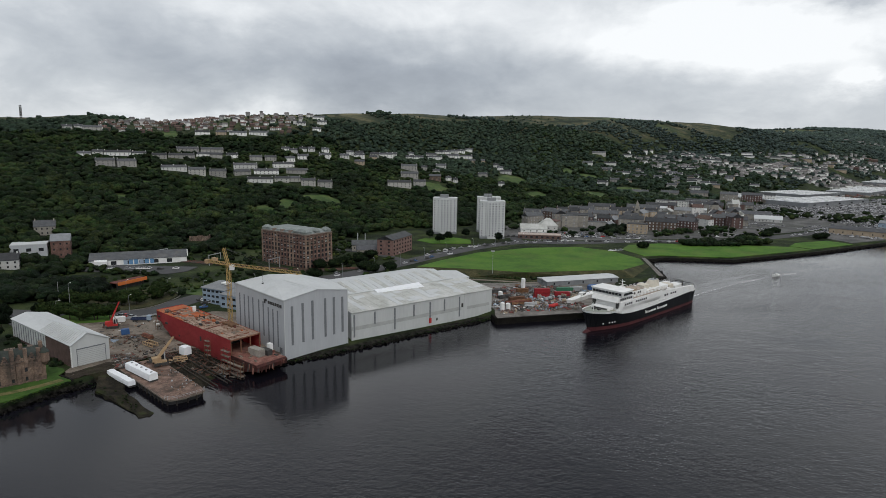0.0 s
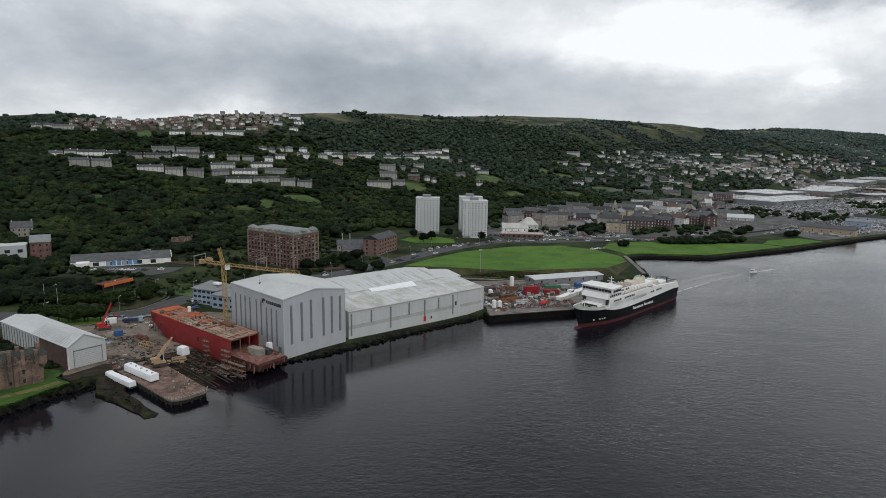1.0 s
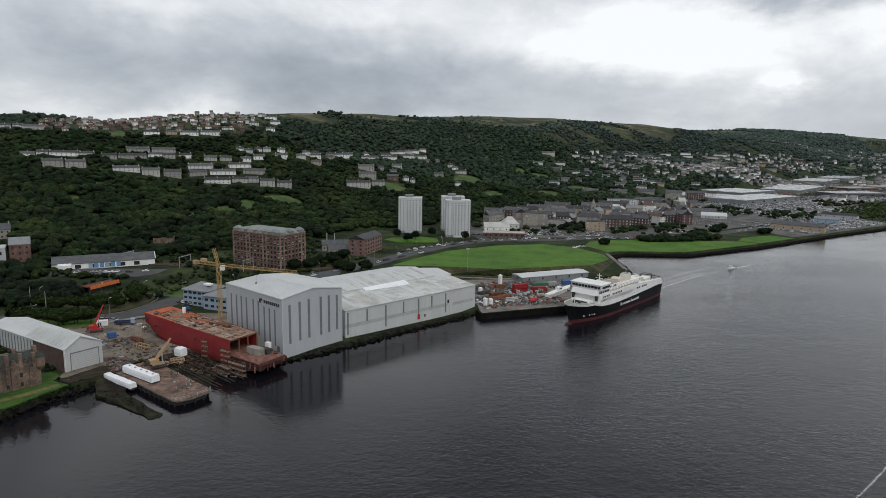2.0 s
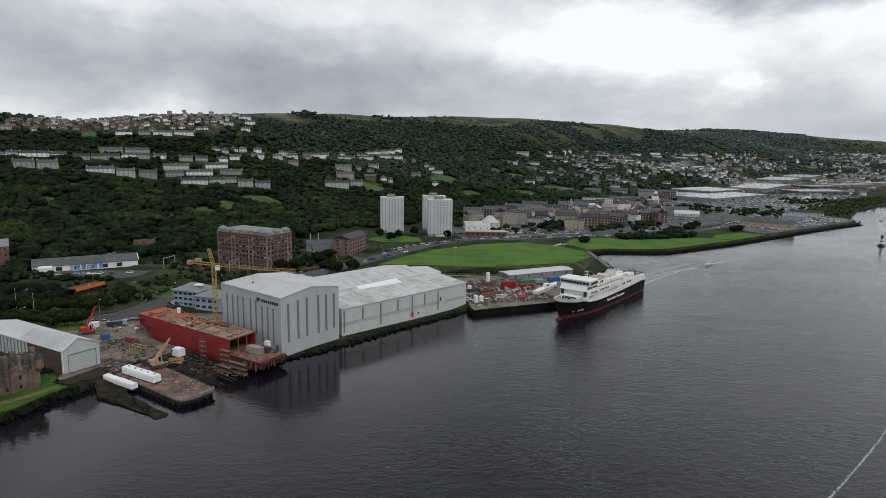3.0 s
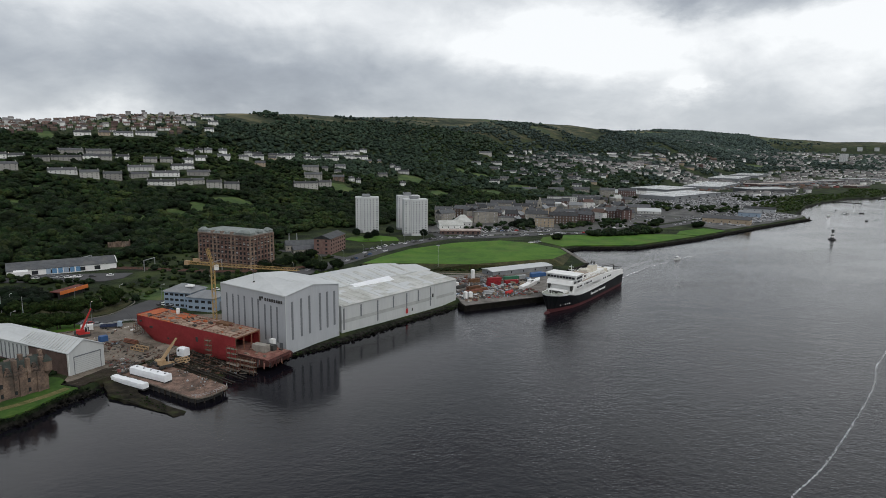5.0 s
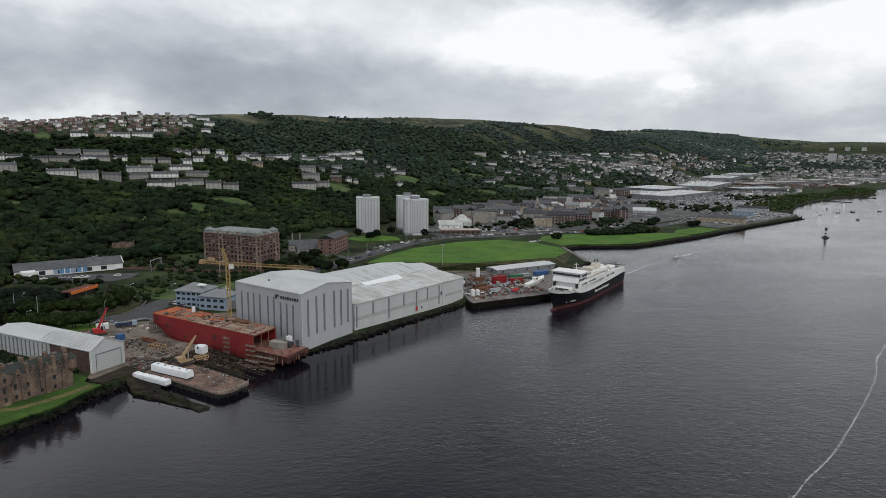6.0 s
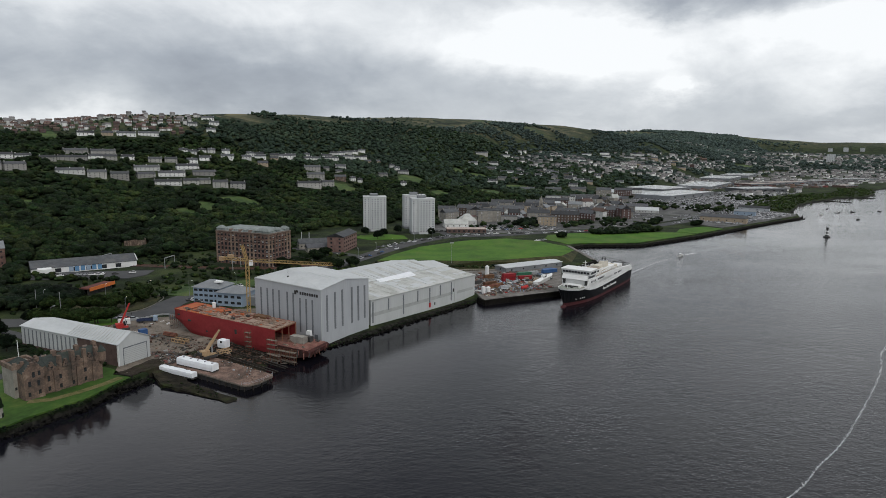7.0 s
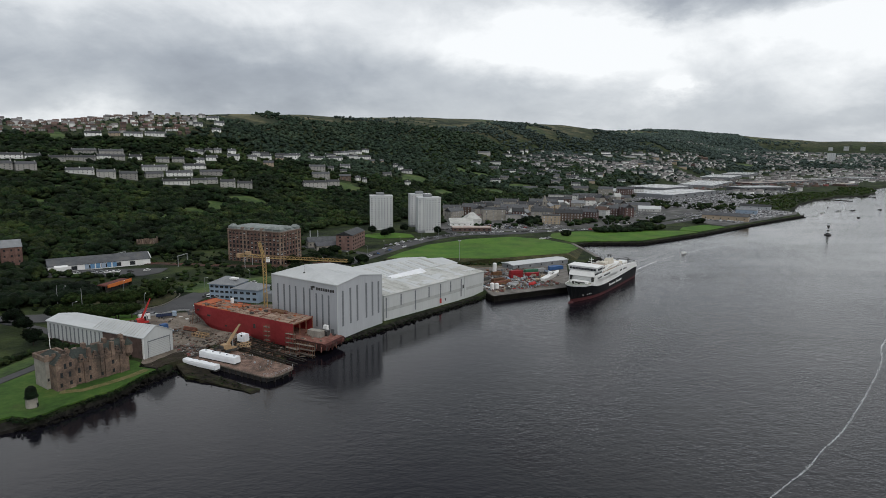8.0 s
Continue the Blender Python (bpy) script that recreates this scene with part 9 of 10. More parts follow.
def trestle(x, y, rz, l, w, h, label):
    """An open steel cradle: two side frames joined by cross bars."""
    home = thing("trestle", pose(x, y, 4.62, 0, 0, rz), label, "trestle", group="steel trestles")
    for s in (-w / 2, w / 2):
        bm = bmesh.new()
        beam(bm, (-l / 2, s, 0.18), (l / 2, s, 0.18), 0.3)
        beam(bm, (-l / 2, s, h), (l / 2, s, h), 0.34)
        for k in range(5):
            beam(bm, (-l / 2 + l * k / 4, s, 0.1), (-l / 2 + l * k / 4, s, h), 0.24)
        part("side_frame", bm, TAN_PAINT, home)
    for k in (0, 2, 4):
        bm = bmesh.new()
        beam(bm, (-l / 2 + l * k / 4, -w / 2, h - 0.3), (-l / 2 + l * k / 4, w / 2, h - 0.3), 0.22)
        part("cross_bar", bm, TAN_PAINT, home)


trestle(-118.6, 258.9, 150, 7.5, 2.6, 1.5, "tan steel cradle standing on the yard concrete")
trestle(-96.5, 243.4, 35, 5.0, 2.2, 1.2, "low tan steel cradle beside the tracked crane")


def lorry(x, y, rz):
    home = thing("lorry", pose(x, y, 4.62, 0, 0, rz), "dark blue flatbed lorry parked at the yard gate", "lorry")
    part("chassis", boxes((-4.6, 4.4, -0.5, 0.5, 0.65, 0.95)), STEEL_DARK, home)
    part("cab", prism(bmesh.new(), [(2.7, -1.2), (4.6, -1.2), (4.6, 1.2), (2.7, 1.2)], 0.7, [3.0, 2.7, 2.7, 3.0]), BLUE_GREY, home, "blue-grey cab")
    part("windscreen", boxes((4.58, 4.66, -1.0, 1.0, 1.75, 2.55)), GLASS, home)
    part("bed", boxes((-4.7, 2.4, -1.25, 1.25, 0.97, 1.2), (-4.7, 2.4, -1.27, -1.19, 1.2, 1.8), (-4.7, 2.4, 1.19, 1.27, 1.2, 1.8), (-4.78, -4.7, -1.25, 1.25, 1.2, 1.8)), LORRY_BLUE, home, "dark blue dropside bed")
    for px in (-3.4, -2.2, 3.4):
        for s in (-1, 1):
            bm = bmesh.new()
            tube(bm, (px, s * 0.85, 0.5), (px, s * 1.2, 0.5), 0.5, 0.5, 12)
            part("wheel", bm, STEEL_DARK, home)


LORRY_BLUE = material("dark_blue_paint", [(0.02, 0.03, 0.07), (0.035, 0.05, 0.1)], 0.4, 0.5)
lorry(-143.5, 293.0, 14)


def litter(label, cx, cy, rx, ry, rz, count, seed, sizes, z=4.62, mat=None):
    """A strew of small pieces, too many to count, in one mesh."""
    rnd = random.Random(seed)
    a = radians(rz)
    verts, faces = [], []
    for _ in range(count):
        u, v = rnd.uniform(-1, 1), rnd.uniform(-1, 1)
        x, y = cx + u * rx * math.cos(a) - v * ry * math.sin(a), cy + u * rx * math.sin(a) + v * ry * math.cos(a)
        l, w, h = rnd.uniform(*sizes), rnd.uniform(*sizes) * rnd.choice((0.12, 0.25, 0.7)), rnd.uniform(0.05, 0.3) * sizes[1]
        b = rnd.uniform(0, math.tau)
        c, s, k = math.cos(b), math.sin(b), len(verts)
        base = berth_z(x, y) if z is None else z
        for px, py, pz in ((-l, -w, 0), (l, -w, 0), (l, w, 0), (-l, w, 0), (-l, -w * 0.8, h), (l * 0.8, -w, h * 0.8), (l, w * 0.9, h), (-l * 0.9, w, h * 0.7)):
            verts.append((x + (px * c - py * s) / 2, y + (px * s + py * c) / 2, base - 0.03 + pz))
        faces += [tuple(k + q for q in f) for f in ((0, 1, 5, 4), (1, 2, 6, 5), (2, 3, 7, 6), (3, 0, 4, 7), (4, 5, 6, 7))]
    tagged(link("litter", array_mesh("litter", np.array(verts), np.array(faces), mat or LITTER)), label, "litter", kind="stuff")


litter("mixed gear and offcuts strewn over the quay", 50, 358, 26, 14, 22, 760, 1, (0.4, 2.8))
litter("mixed gear strewn behind the quay yard", 40, 386, 34, 12, 18, 760, 2, (0.5, 3.2))
litter("steel offcuts and rubbish strewn over the shipyard", -124, 262, 26, 12, 145, 190, 3, (0.15, 0.9))
litter("timber and offcuts strewn on the berth", -92, 244, 16, 7, 141, 190, 4, (0.2, 1.8), None, OLD_RUST)
litter("small litter strewn on the wharf deck", -88, 222, 13, 5, 143, 70, 5, (0.15, 0.9), 4.12, WHARF_DECK)
litter("heaped junk between the workshop and the wharf", -118, 239, 9, 4, 125, 170, 6, (0.3, 1.8), 4.66)
litter("laid-up boats, cars and gear crowding the boatyard", 448, 742, 92, 26, 36, 900, 7, (1.5, 5.5), 4.75, CAR_MIX)
litter("cars, vans and sheds crowding the retail park", 510, 955, 150, 66, 40, 1500, 8, (1.6, 5.0), 4.9, CAR_MIX)
litter("vans, kiosks and stored goods round the dock sheds", 700, 1130, 130, 40, 44, 700, 18, (2.0, 6.5), 4.9, CAR_MIX)
litter("small roofs and yards behind the retail park", 640, 1260, 120, 40, 44, 260, 19, (3.5, 12), 4.9)
litter("parked cars and sheds behind the town", 330, 880, 90, 40, 20, 320, 9, (1.8, 5.0), 4.7, CAR_MIX)
litter("low sheds and stacked goods in the dock estate", 960, 1430, 240, 90, 28, 320, 10, (4, 16), 4.6)


def pipe_stack(x, y, rz, n, l, r, mat, label):
    """Pipes or bars stacked in a pyramid on two bearers."""
    home = thing("pipe_stack", pose(x, y, 4.62, 0, 0, rz), label, "pipes", "stacked pipes")
    for s in (0.2, 0.8):
        part("bearer", boxes((l * s - 0.1, l * s + 0.1, -0.2, n * 2 * r + 0.2, 0, 0.2)), TIMBER, home)
    for row in range(min(3, n)):
        for i in range(n - row):
            bm = bmesh.new()
            yy = r + row * r + i * 2 * r
            tube(bm, (0, yy, 0.2 + r + row * 1.7 * r), (l, yy, 0.2 + r + row * 1.7 * r), r, r, 8)
            part("pipe", bm, mat, home)


for k, (x, y, rz, n, l, r, mat, label) in enumerate(((34, 352, 24, 5, 11, 0.35, RUST, "stack of rusty steel pipes"), (40, 356, 28, 4, 9, 0.4, RUST, "stack of rusty steel pipes"), (30, 366, 40, 5, 8, 0.3, STEEL_DARK, "stack of dark steel bars"),
                                                   (44, 350, 18, 3, 7, 0.45, GALV, "stack of pale pipes"), (56, 366, 50, 4, 9, 0.3, GALV, "stack of pale pipes"), (24, 378, 20, 5, 10, 0.35, STEEL_DARK, "stack of dark steel bars"),
                                                   (12, 384, 26, 4, 9, 0.35, RUST, "stack of rusty steel pipes"), (-122, 268, 150, 4, 7, 0.3, RUST, "stack of rusty steel pipes"), (-114, 262, 148, 3, 6, 0.35, TIMBER, "stack of weathered baulks"))):
    pipe_stack(x, y, rz, n, l, r, mat, label)
# white sheeted work tent beside the hull, orange floats, white boats in the quay yard
wrapped_box("work_tent", (-100.8, 250.4), (-97.4, 248.3), 3.2, 4.7, 3.4, "small white sheeted work tent beside the hull", 0)
for i, (x, y) in enumerate(((58.5, 352), (60.5, 354.5))):
    bm = bmesh.new()
    tube(bm, (-1.4, 0, 1.0), (1.4, 0, 1.0), 1.0, 1.0, 12)
    tube(bm, (1.4, 0, 1.0), (1.9, 0, 1.0), 1.0, 0.3, 12)
    tube(bm, (-1.9, 0, 1.0), (-1.4, 0, 1.0), 0.3, 1.0, 12)
    solid("float", bm, RED_PAINT, pose(x, y, 4.62, 0, 0, 40 * i), "red cylindrical float in the yard", "float", "red floats")


def small_boat(x, y, z, rz, l, mat, label, cabin=True):
    home = thing("boat", pose(x, y, z, 0, 0, rz), label, "boat", group="small boats")
    bm = bmesh.new()
    rows = []
    for k, (fx, w, h) in enumerate(((-0.5, 0.14, 0.16), (-0.2, 0.17, 0.15), (0.2, 0.15, 0.17), (0.4, 0.08, 0.2), (0.5, 0.005, 0.23))):
        rows.append([bm.verts.new((fx * l, y0 * w * l, zz)) for y0, zz in ((-1, h * l), (-0.6, -0.05 * l), (0.6, -0.05 * l), (1, h * l))])
    for p, q in zip(rows, rows[1:]):
        for i in range(3):
            bm.faces.new((p[i], p[i + 1], q[i + 1], q[i]))
        bm.faces.new((p[0], q[0], q[3], p[3]))
    bm.faces.new(rows[0])
    part("hull", bm, mat, home)
    if cabin:
        part("cabin", boxes((-0.18 * l, 0.14 * l, -0.1 * l, 0.1 * l, 0.14 * l, 0.32 * l)), WHITE_PAINT, home)
        part("window", boxes((-0.1 * l, 0.15 * l, -0.102 * l, 0.102 * l, 0.22 * l, 0.28 * l)), GLASS, home)


small_boat(225, 479, WATER_Z + 0.1, -150, 7, WHITE_PAINT, "small white motor boat under way on the river")
for i, (x, y, rz) in enumerate(((72, 366, 52), (77, 373, 50), (82, 380, 52))):
    small_boat(x, y, 5.2, rz, 12, WHITE_PAINT, "white boat laid up on the quay", i == 1)
for i, (x, y) in enumerate(((599, 801), (672, 883), (648, 829), (641, 823), (677, 837), (607, 742), (753, 948), (728, 845))):
    small_boat(x, y, WATER_Z + 0.1, 40 * i, 6, STEEL_DARK if i % 3 else WHITE_PAINT, "moored boat lying at anchor in the river", i % 2 == 0)


def wake(name, line, w0, w1, label, breaks):
    """Broken foam lying on the water, in many ragged pieces."""
    rnd = random.Random(len(line) * 7)
    verts, faces = [], []
    pts = smooth_line(line, 40)
    for i, p in enumerate(pts):
        k = i / len(pts)
        t = (pts[min(i + 1, len(pts) - 1)] - pts[max(i - 1, 0)]).normalized()
        n = Vector((-t.y, t.x))
        for _ in range(breaks):
            s = rnd.uniform(0.12, 0.5) * (w0 + (w1 - w0) * k)
            c = p + n * rnd.gauss(0, 0.3) * (w0 + (w1 - w0) * k) + t * rnd.uniform(-0.6, 0.6)
            j = len(verts)
            m = 7
            verts += [(c.x + t.x * math.cos(a) * s * rnd.uniform(0.7, 1.9) + n.x * math.sin(a) * s * rnd.uniform(0.4, 1), c.y + t.y * math.cos(a) * s * rnd.uniform(0.7, 1.9) + n.y * math.sin(a) * s * rnd.uniform(0.4, 1), WATER_Z + 0.03)
                      for a in (b * math.tau / m for b in range(m))] + [(c.x, c.y, WATER_Z + 0.09)]
            faces += [(j + b, j + (b + 1) % m, j + m) for b in range(m)]
    mesh = array_mesh(name, np.array(verts), np.array(faces), FOAM)
    tagged(link(name, mesh), label, "wake", kind="stuff")


wake("foam_trail", [(50, 106), (60.9, 113.7), (71.3, 120.6), (81, 127), (92.3, 136.1), (102.9, 143.7), (113.5, 152.1), (128.6, 165.3), (141.8, 177.1), (159.2, 193.2), (175.2, 208.7), (190.9, 226.6), (199.4, 234.4), (232, 263), (285, 302)], 0.35, 0.7, "broken white foam line of a boat's wake", 2)
def slick_material():
    """Water smoothed by a passing hull: few ripples, so that it mirrors more of the low sky."""
    mat = bpy.data.materials.new("smooth_wake_water")
    mat.use_nodes = True
    n = Nodes(mat.node_tree)
    place = n.add("ShaderNodeTexCoord").outputs["Object"]
    normal = n.add("ShaderNodeBump", {"Strength": 0.16, "Distance": 0.5, "Height": n.noise(place, 0.5, 4.0, 0.6)}).outputs[0]
    n.add("ShaderNodeOutputMaterial", {0: n.add("ShaderNodeBsdfPrincipled", {"Base Color": (0.012, 0.012, 0.013, 1), "Roughness": 0.06, "IOR": 1.33, "Normal": normal}).outputs[0]})
    return mat


SLICK = slick_material()


def slick(line, widths, seed):
    """A ragged tapering lane of smooth water."""
    rnd = random.Random(seed)
    pts = smooth_line(line, 10)
    bm, rows = bmesh.new(), []
    for i, p in enumerate(pts):
        k = i / (len(pts) - 1)
        t = (pts[min(i + 1, len(pts) - 1)] - pts[max(i - 1, 0)]).normalized()
        w = np.interp(k, np.linspace(0, 1, len(widths)), widths)
        q = Vector((-t.y, t.x)) * w / 2
        a, b = p + q * rnd.uniform(0.6, 1.3), p - q * rnd.uniform(0.6, 1.3)
        rows.append([bm.verts.new((a.x, a.y, WATER_Z + 0.03)), bm.verts.new((b.x, b.y, WATER_Z + 0.03))])
    for a, b in zip(rows, rows[1:]):
        bm.faces.new((a[0], a[1], b[1], b[0]))
    solid("boat_wake", bm, SLICK, label="smooth pale wake across the river", category="wake", kind="structure")


slick([(147, 408), (165, 428), (182, 446), (205, 464), (224, 478)], (9, 12, 7, 3, 1.5), 1)
slick([(150, 424), (172, 448), (196, 470), (216, 486)], (2, 5, 4, 1), 2)
slick([(228, 482), (250, 499), (285, 520), (330, 540)], (2, 5, 6, 1), 3)
wake("wake_foam", [(146, 404), (166, 426), (190, 450), (212, 468)], 1.0, 0.4, "thin broken foam in the ferry basin", 1)
wake("wake_foam", [(226, 481), (236, 487.5), (246, 494)], 0.35, 0.7, "thin foam behind the small boat", 1)


# lighted buoy out in the channel
def buoy():
    home = thing("channel_buoy", Matrix.Translation((441.5, 585.5, WATER_Z)) @ Matrix.Scale(0.84, 4), "black and white checked lighted channel beacon", "buoy")
    bm = bmesh.new()
    tube(bm, (0, 0, -0.5), (0, 0, 1.2), 4.2, 4.0, 16)
    part("base", bm, STEEL_DARK, home)
    for i in range(5):
        bm = bmesh.new()
        r0, r1 = 2.2 - i * 0.3, 2.2 - (i + 1) * 0.3
        tube(bm, (0, 0, 1.2 + i * 1.7), (0, 0, 1.2 + (i + 1) * 1.7), r0, r1, 10)
        part("tower_band", bm, WHITE_PAINT if i % 2 else STEEL_DARK, home)
    bm = bmesh.new()
    tube(bm, (0, 0, 9.7), (0, 0, 12.2), 1.7, 1.7, 10)
    part("lantern", bm, STEEL_DARK, home)
    bm = bmesh.new()
    tube(bm, (0, 0, 12.2), (0, 0, 13.6), 1.0, 0.2, 10)
    part("cap", bm, GALV, home)


buoy()
for a, b in (((765, 1051), (803, 991)), ((912, 1119), (923, 1078))):
    bm = bmesh.new()
    prism(bm, [(a[0], a[1]), (b[0], b[1]), (b[0] + 2, b[1] + 3), (a[0] + 2, a[1] + 3)], -1, WATER_Z + 0.8)
    solid("breakwater", bm, QUAYSTONE, label="low dark stone breakwater in the river", category="breakwater", kind="structure")


# ---------------------------------------------------------------- cars, lamps, masts
def make_car(mat, label):
    home = thing("car", Matrix.Translation((0, 0, -50)), label, "car", "parked cars")
    bm = bmesh.new()
    prof = [(-2.1, 0.35), (2.1, 0.35), (2.15, 0.8), (1.2, 0.95), (-1.9, 0.98), (-2.12, 0.7)]
    sides = [[bm.verts.new((x, y, z)) for x, z in prof] for y in (-0.86, 0.86)]
    bm.faces.new(sides[0]), bm.faces.new(sides[1])
    for i in range(6):
        bm.faces.new((sides[0][i], sides[0][(i + 1) % 6], sides[1][(i + 1) % 6], sides[1][i]))
    part("body", bm, mat, home)
    bm = bmesh.new()
    prof = [(-1.8, 0.97), (1.1, 0.95), (0.4, 1.42), (-1.3, 1.45)]
    sides = [[bm.verts.new((x, y * (0.8 if z > 1.2 else 1), z)) for x, z in prof] for y in (-0.8, 0.8)]
    bm.faces.new(sides[0]), bm.faces.new(sides[1])
    for i in range(4):
        bm.faces.new((sides[0][i], sides[0][(i + 1) % 4], sides[1][(i + 1) % 4], sides[1][i]))
    part("cabin_glass", bm, GLASS, home)
    part("roof", boxes((-1.25, 0.38, -0.64, 0.64, 1.43, 1.48)), mat, home)
    part("underbody", boxes((-1.9, 1.9, -0.8, 0.8, 0.05, 0.36)), STEEL_DARK, home)
    return home


def car_park():
    rnd = random.Random(17)
    kinds = [make_car(m, f"{c} parked car on asphalt") for m, c in ((WHITE_PAINT, "small white"), (GALV, "silver grey"), (STEEL_DARK, "small black"), (RED_PAINT, "bright red"), (BLUE_PAINT, "dark blue"))]
    rows = [((-244, 404), (-192, 414), 14, 4.92), ((-40, 466), (-20, 498), 6, 4.74), ((-30, 512), (4, 552), 8, 4.74), ((10, 552), (40, 584), 9, 4.74), ((60, 594), (130, 600), 14, 4.74), ((28, 612), (52, 624), 7, 4.72)]
    rows += [((84, 622), (130, 634), 12, 4.72), ((84, 632), (128, 646), 11, 4.72), ((82, 646), (120, 656), 9, 4.72), ((140, 598), (200, 616), 10, 4.74), ((230, 650), (280, 680), 9, 4.72), ((-126, 358), (-112, 372), 4, 4.8),
            ((-136, 334), (-126, 346), 8, 4.75), ((-131, 328), (-121, 341), 8, 4.7), ((-126, 322), (-134, 314), 5, 4.8), ((-160, 300), (-142, 298), 5, 4.65), ((118, 548), (132, 556), 5, 4.62)]
    first = {}
    for a, b, n, z in rows:
        rz = math.degrees(math.atan2(b[1] - a[1], b[0] - a[0]))
        for i in range(n):
            if rnd.random() < 0.15:
                continue
            p = lerp2(a, b, (i + rnd.uniform(0.2, 0.8)) / n)
            k = rnd.choices(range(5), (6, 5, 5, 1, 1))[0]
            m = pose(p[0] + rnd.uniform(-1, 1), p[1] + rnd.uniform(-1, 1), z, 0, 0, rz + rnd.choice((0, 0, 90, 180)) + rnd.uniform(-6, 6))
            if k not in first:
                kinds[k].matrix_basis = m
                first[k] = True
            else:
                copy_thing(kinds[k], m)


car_park()


def lamp_post(x, y, h=9.0, rz=0.0, z=4.6):
    home = thing("street_lamp", pose(x, y, z, 0, 0, rz), "tall grey street lamp beside the road", "street lamp", "street lamps")
    bm = bmesh.new()
    tube(bm, (0, 0, -0.3), (0, 0, h), 0.12, 0.08, 6)
    part("pole", bm, SLATE_PALE, home)
    bm = bmesh.new()
    beam(bm, (0, 0, h), (1.6, 0, h + 0.3), 0.1)
    part("arm", bm, GALV, home)
    part("lantern", boxes((1.3, 2.1, -0.15, 0.15, h + 0.2, h + 0.42)), WHITE_PAINT, home)
    return home


lamp = lamp_post(-138, 346)
for x, y, rz in ((-116, 366, 130), (-96, 386, 130), (-74, 408, 120), (-58, 432, 120), (-44, 456, 120), (-30, 482, 120), (-16, 506, 110), (4, 534, 120), (22, 556, 130), (48, 574, 160), (84, 580, 180), (120, 590, 170),
                 (-160, 346, 60), (-180, 338, 90), (-206, 326, 90), (-200, 250, 20), (-186, 290, 40), (-158, 306, 90), (170, 606, 160), (210, 614, 150), (250, 636, 140)):
    copy_thing(lamp, pose(x, y, 4.6, 0, 0, rz))
# floodlight mast behind the shed and lattice pylon on the park edge
for x, y, h, label in ((23.5, 428, 17, "thin grey lattice floodlight mast"), (-186, 300, 14, "tall thin grey mast beside the yard"), (-206, 318, 12, "tall thin grey mast beside the yard")):
    home = thing("floodlight_mast", Matrix.Translation((x, y, 4.6)), label, "mast")
    bm = bmesh.new()
    tube(bm, (0, 0, -0.2), (0, 0, h), 0.16, 0.1, 6)
    part("mast", bm, GALV, home)
    if h > 15:
        part("lamp_frame", boxes((-1.2, 1.2, -0.2, 0.2, h, h + 0.8)), GALV, home)


# railway behind the yard with overhead gantries
def railway():
    line = smooth_line([(-262, 452), (-215, 446), (-170, 436), (-130, 428), (-98, 428), (-60, 446)], 8)
    strip("railway_bed", line, 8, 5.0, BALLAST, "brown ballasted railway track bed", "railway")
    for off in (-2.6, -1.2, 1.2, 2.6):
        bm = bmesh.new()
        for p, q in zip(line, line[1:]):
            d = (q - p).normalized()
            n = Vector((-d.y, d.x)) * off
            beam(bm, (p.x + n.x, p.y + n.y, 5.1), (q.x + n.x, q.y + n.y, 5.1), 0.14)
        solid("rail", bm, RUST, label="rusty steel running rail", category="rail", kind="structure")
    for x, y in ((-175.5, 436.5), (-222, 447), (-128, 428)):
        home = thing("rail_gantry", pose(x, y, 5, 0, 0, 75), "pale overhead line gantry across the railway", "gantry", "railway gantries")
        for s in (-6, 6):
            part("leg", boxes((s - 0.18, s + 0.18, -0.18, 0.18, -0.5, 7)), GALV, home)
        part("portal", boxes((-6.4, 6.4, -0.15, 0.15, 6.7, 7.2)), GALV, home)


BALLAST = material("track_ballast", [(0.03, 0.025, 0.02), (0.07, 0.058, 0.048)], 0.4, 0.95)
railway()
# white boundary fence along the yard gate
home = thing("fence", Matrix.Translation((0, 0, 4.6)), "pale low fence beside the yard road", "fence")
line = smooth_line([(-128, 300), (-134, 302), (-140, 304), (-150, 295), (-158, 294)], 6)
for p, q in zip(line, line[1:]):
    bm = bmesh.new()
    beam(bm, (p.x, p.y, 0.9), (q.x, q.y, 0.9), 0.12, 0.8)
    part("panel", bm, GALV, home)
# telecom mast on the left hill
home = thing("radio_mast", Matrix.Translation((-905, 1150, height(-905, 1150))), "slim dark radio mast on the hilltop", "mast")
bm = bmesh.new()
lattice(bm, (0, 0, -1), (0, 0, 24), 2.4, 3.0, 0.6)
part("mast", bm, STEEL_DARK, home)


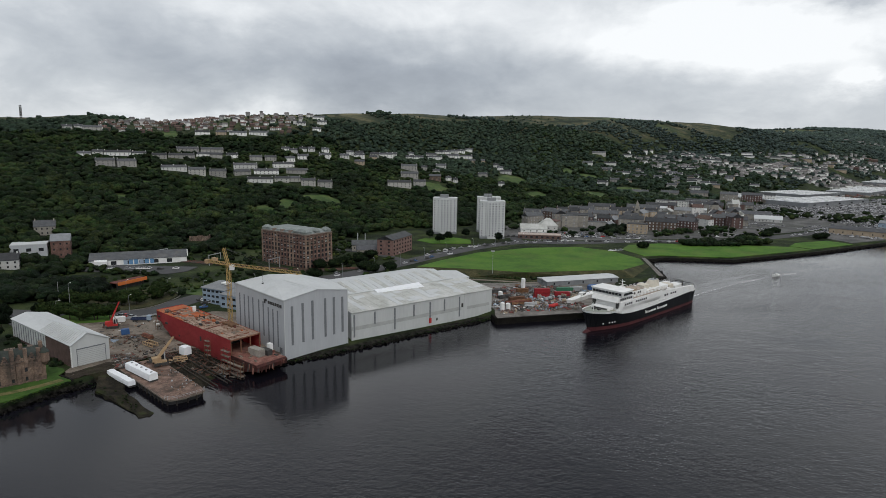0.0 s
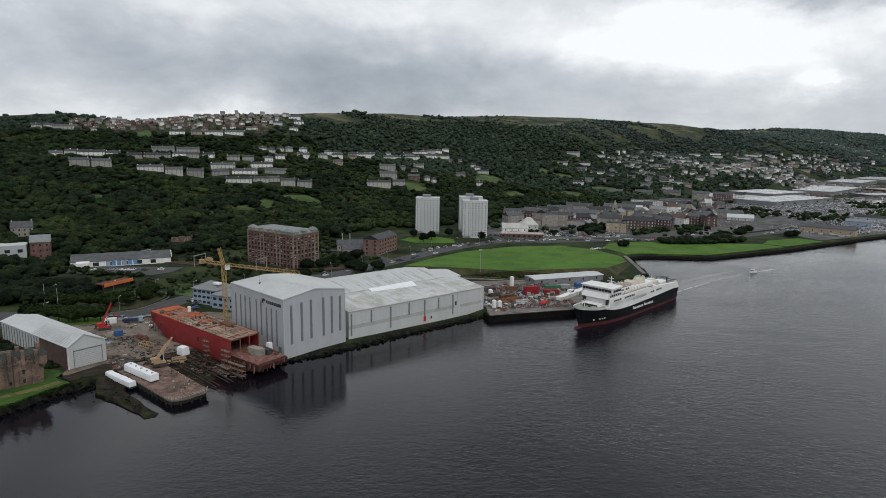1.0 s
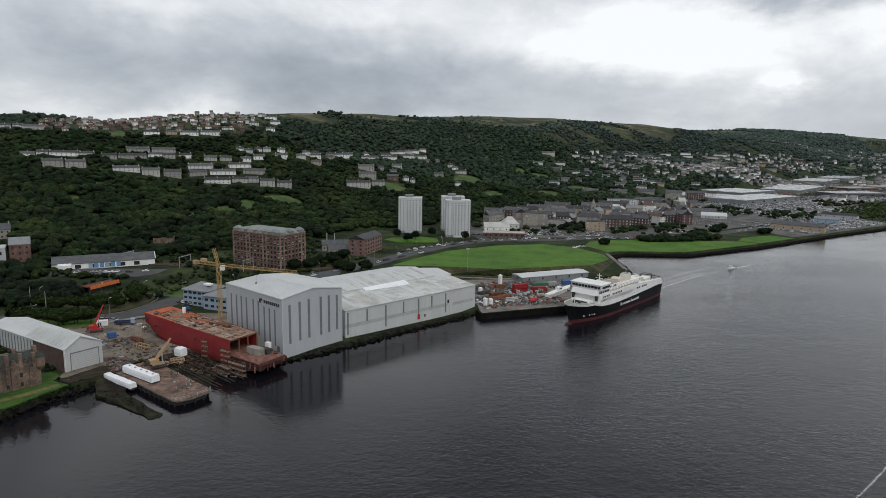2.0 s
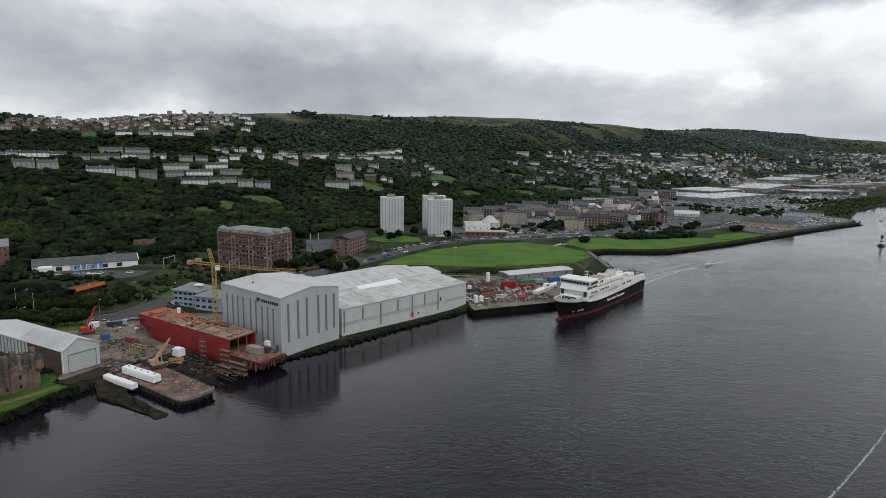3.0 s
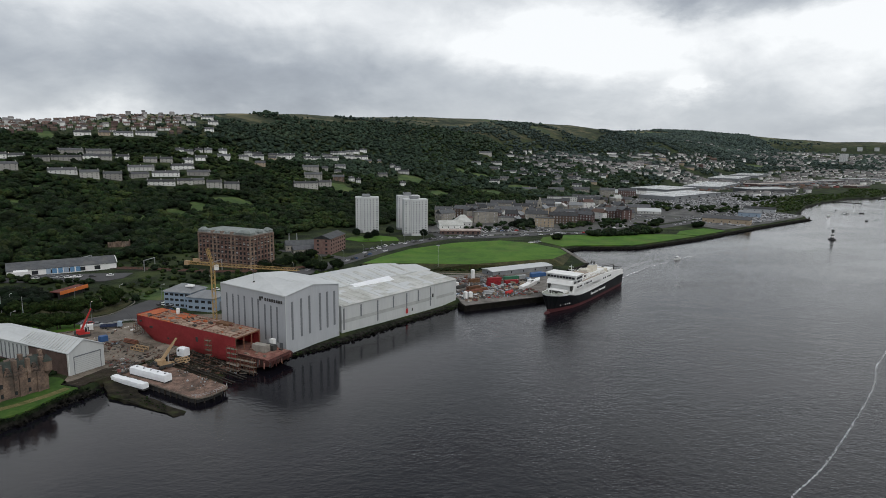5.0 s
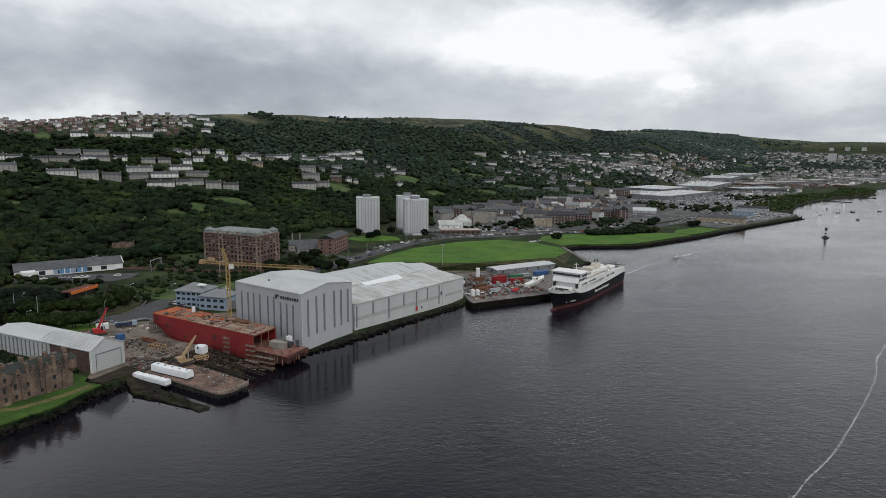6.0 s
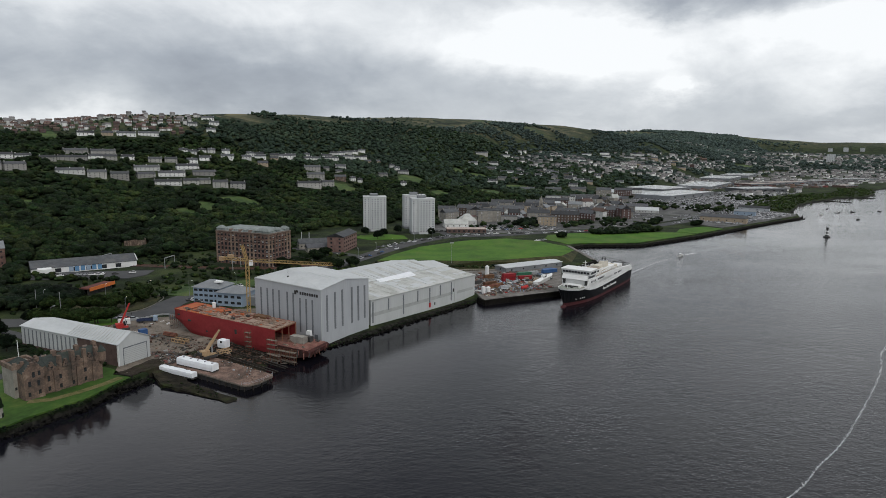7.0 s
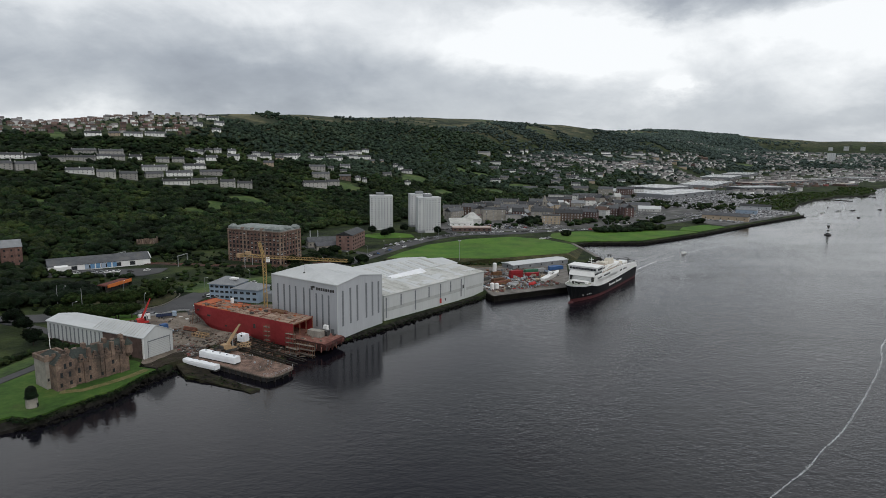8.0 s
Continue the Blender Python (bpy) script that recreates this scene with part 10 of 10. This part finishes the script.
def far_cars():
    """Rows of parked cars and laid-up boats beyond the town, as one mesh."""
    rnd = random.Random(9)
    verts, faces, spots = [], [], []
    car_rows = [(300, 720, 0.75, 0.66, 14, 3, 16), (372, 706, 0.77, 0.64, 20, 4, 13), (440, 770, 0.77, 0.64, 16, 4, 12), (440, 905, 0.72, 0.69, 26, 7, 13), (520, 930, 0.72, 0.69, 22, 6, 14), (560, 1000, 0.72, 0.69, 22, 5, 14), (250, 800, 0.9, 0.4, 14, 2, 14)]
    car_rows += [(640, 1060, 0.72, 0.69, 30, 5, 14), (760, 1120, 0.75, 0.66, 26, 4, 15), (70, 618, 0.99, 0.1, 22, 5, 9), (392, 690, 0.86, 0.51, 26, 7, 9), (470, 762, 0.86, 0.51, 16, 6, 10),
                                         (420, 880, 0.88, 0.47, 40, 12, 11), (420, 1010, 0.92, 0.4, 40, 4, 10), (640, 1130, 0.9, 0.44, 50, 5, 12)]
    for x0, y0, ux, uy, n, rows, gap in car_rows:
        for r in range(rows):
            for i in range(n):
                if rnd.random() < 0.4:
                    continue
                x, y = x0 + ux * i * 4.6 - uy * r * gap + rnd.uniform(-1, 1), y0 + uy * i * 4.6 + ux * r * gap + rnd.uniform(-1, 1)
                if any((x - a) ** 2 + (y - b) ** 2 < (q * 0.6) ** 2 for a, b, q in BUILT) or coast_distance(np.array([x]), np.array([y]))[0] < 8:
                    continue
                spots.append((x, y, math.atan2(uy, ux) + (math.pi / 2 if rnd.random() < 0.8 else 0)))
    for p, q in zip(ROAD_MAIN[45:], ROAD_MAIN[46:]):                # traffic standing on the carriageway
        d = q - p
        for lane in (-5, -1.8, 1.8, 5):
            for k in range(max(1, int(d.length / 9))):
                if rnd.random() < 0.18:
                    u = rnd.random()
                    spots.append((p.x + d.x * u - d.y / d.length * lane, p.y + d.y * u + d.x / d.length * lane, math.atan2(d.y, d.x)))
    glass_v, glass_f = [], []
    for x, y, a in spots:
        s = rnd.choice((1, 1, 1, 1.2))
        c, w = math.cos(a), math.sin(a)
        z = height(x, y) + 0.25
        spot = lambda px, py, pz: (x + (px * c - py * w) * s, y + (px * w + py * c) * s, z + pz * s)
        k = len(verts)
        verts += [spot(*p) for p in ((-2.1, -0.85, 0.0), (2.1, -0.85, 0.0), (2.1, 0.85, 0.0), (-2.1, 0.85, 0.0), (-2.1, -0.85, 0.85), (2.1, -0.85, 0.75), (2.1, 0.85, 0.75), (-2.1, 0.85, 0.85),
                                     (-1.35, -0.62, 1.44), (0.45, -0.62, 1.44), (0.45, 0.62, 1.44), (-1.35, 0.62, 1.44))]
        faces += [tuple(k + q for q in f) for f in ((0, 1, 5, 4), (1, 2, 6, 5), (2, 3, 7, 6), (3, 0, 4, 7), (4, 5, 6, 7), (8, 9, 10, 11))]
        k = len(glass_v)
        glass_v += [spot(*p) for p in ((-1.9, -0.78, 0.84), (1.1, -0.78, 0.79), (1.1, 0.78, 0.79), (-1.9, 0.78, 0.84), (-1.35, -0.62, 1.42), (0.45, -0.62, 1.42), (0.45, 0.62, 1.42), (-1.35, 0.62, 1.42))]
        glass_f += [tuple(k + q for q in f) for f in ((0, 1, 5, 4), (1, 2, 6, 5), (2, 3, 7, 6), (3, 0, 4, 7))]
    tagged(link("distant_cars", array_mesh("distant_cars", np.array(verts), np.array(faces), CAR_MIX)), "rows of far-off parked cars and boats", "cars", kind="stuff")
    tagged(link("distant_car_windows", array_mesh("distant_car_windows", np.array(glass_v), np.array(glass_f), GLASS)), "dark windows of far-off parked cars", "car windows", kind="stuff")


far_cars()


def weeds():
    """Rank weeds and bushes on the banks below the sheds and along the park edge."""
    rnd = random.Random(14)
    places = []
    banks = [([(-55.6, 255), (-42.8, 265.4), (-34.6, 273.6), (-21.9, 286.8), (-8.6, 300.4), (8.8, 318.4), (20.4, 329.4), (26, 334)], 260, 1.3, 2.1, 0.2, 0.55), ([(-30, 439), (8, 429), (46, 422.5), (98, 438), (112, 446)], 170, 2.6, 5.0, 0.6, 1.4)]
    banks += [([(-156, 175), (-149.5, 173.4), (-145.6, 177.6), (-137.6, 189), (-131.4, 196.4), (-126.6, 211), (-123, 217)], 200, 1.0, 4.3, 0.2, 0.5), ([(-130, 218), (-122, 223), (-118, 234)], 40, 1.6, 3.4, 0.4, 0.9),
                                   ([(-190, 262), (-160, 246), (-140, 230)], 80, 2.2, 4.4, 0.6, 1.3), ([(-206, 180), (-190, 214), (-182, 240)], 150, 1.6, 5.0, 0.8, 1.7), ([(-121, 222), (-104, 212), (-90, 203)], 60, 3.0, 2.5, 0.15, 0.45), ([(-178, 252), (-164, 244), (-152, 234)], 90, 2.0, 4.8, 0.7, 1.4)]
    for line, n, w, z0, r0, r1 in banks:
        for _ in range(n):
            i = rnd.randrange(len(line) - 1)
            p = lerp2(line[i], line[i + 1], rnd.random())
            places.append((p[0] + rnd.gauss(0, w * 0.5), p[1] + rnd.gauss(0, w * 0.5), z0 - 0.4 + rnd.uniform(-0.5, 0.5), rnd.uniform(r0, r1), rnd.uniform(0.7, 1.2)))
    scatter("weeds", "rank green weeds and bushes on the banks", places, crown_shapes(2, 1, 6, 22), FOLIAGE, 23)


weeds()
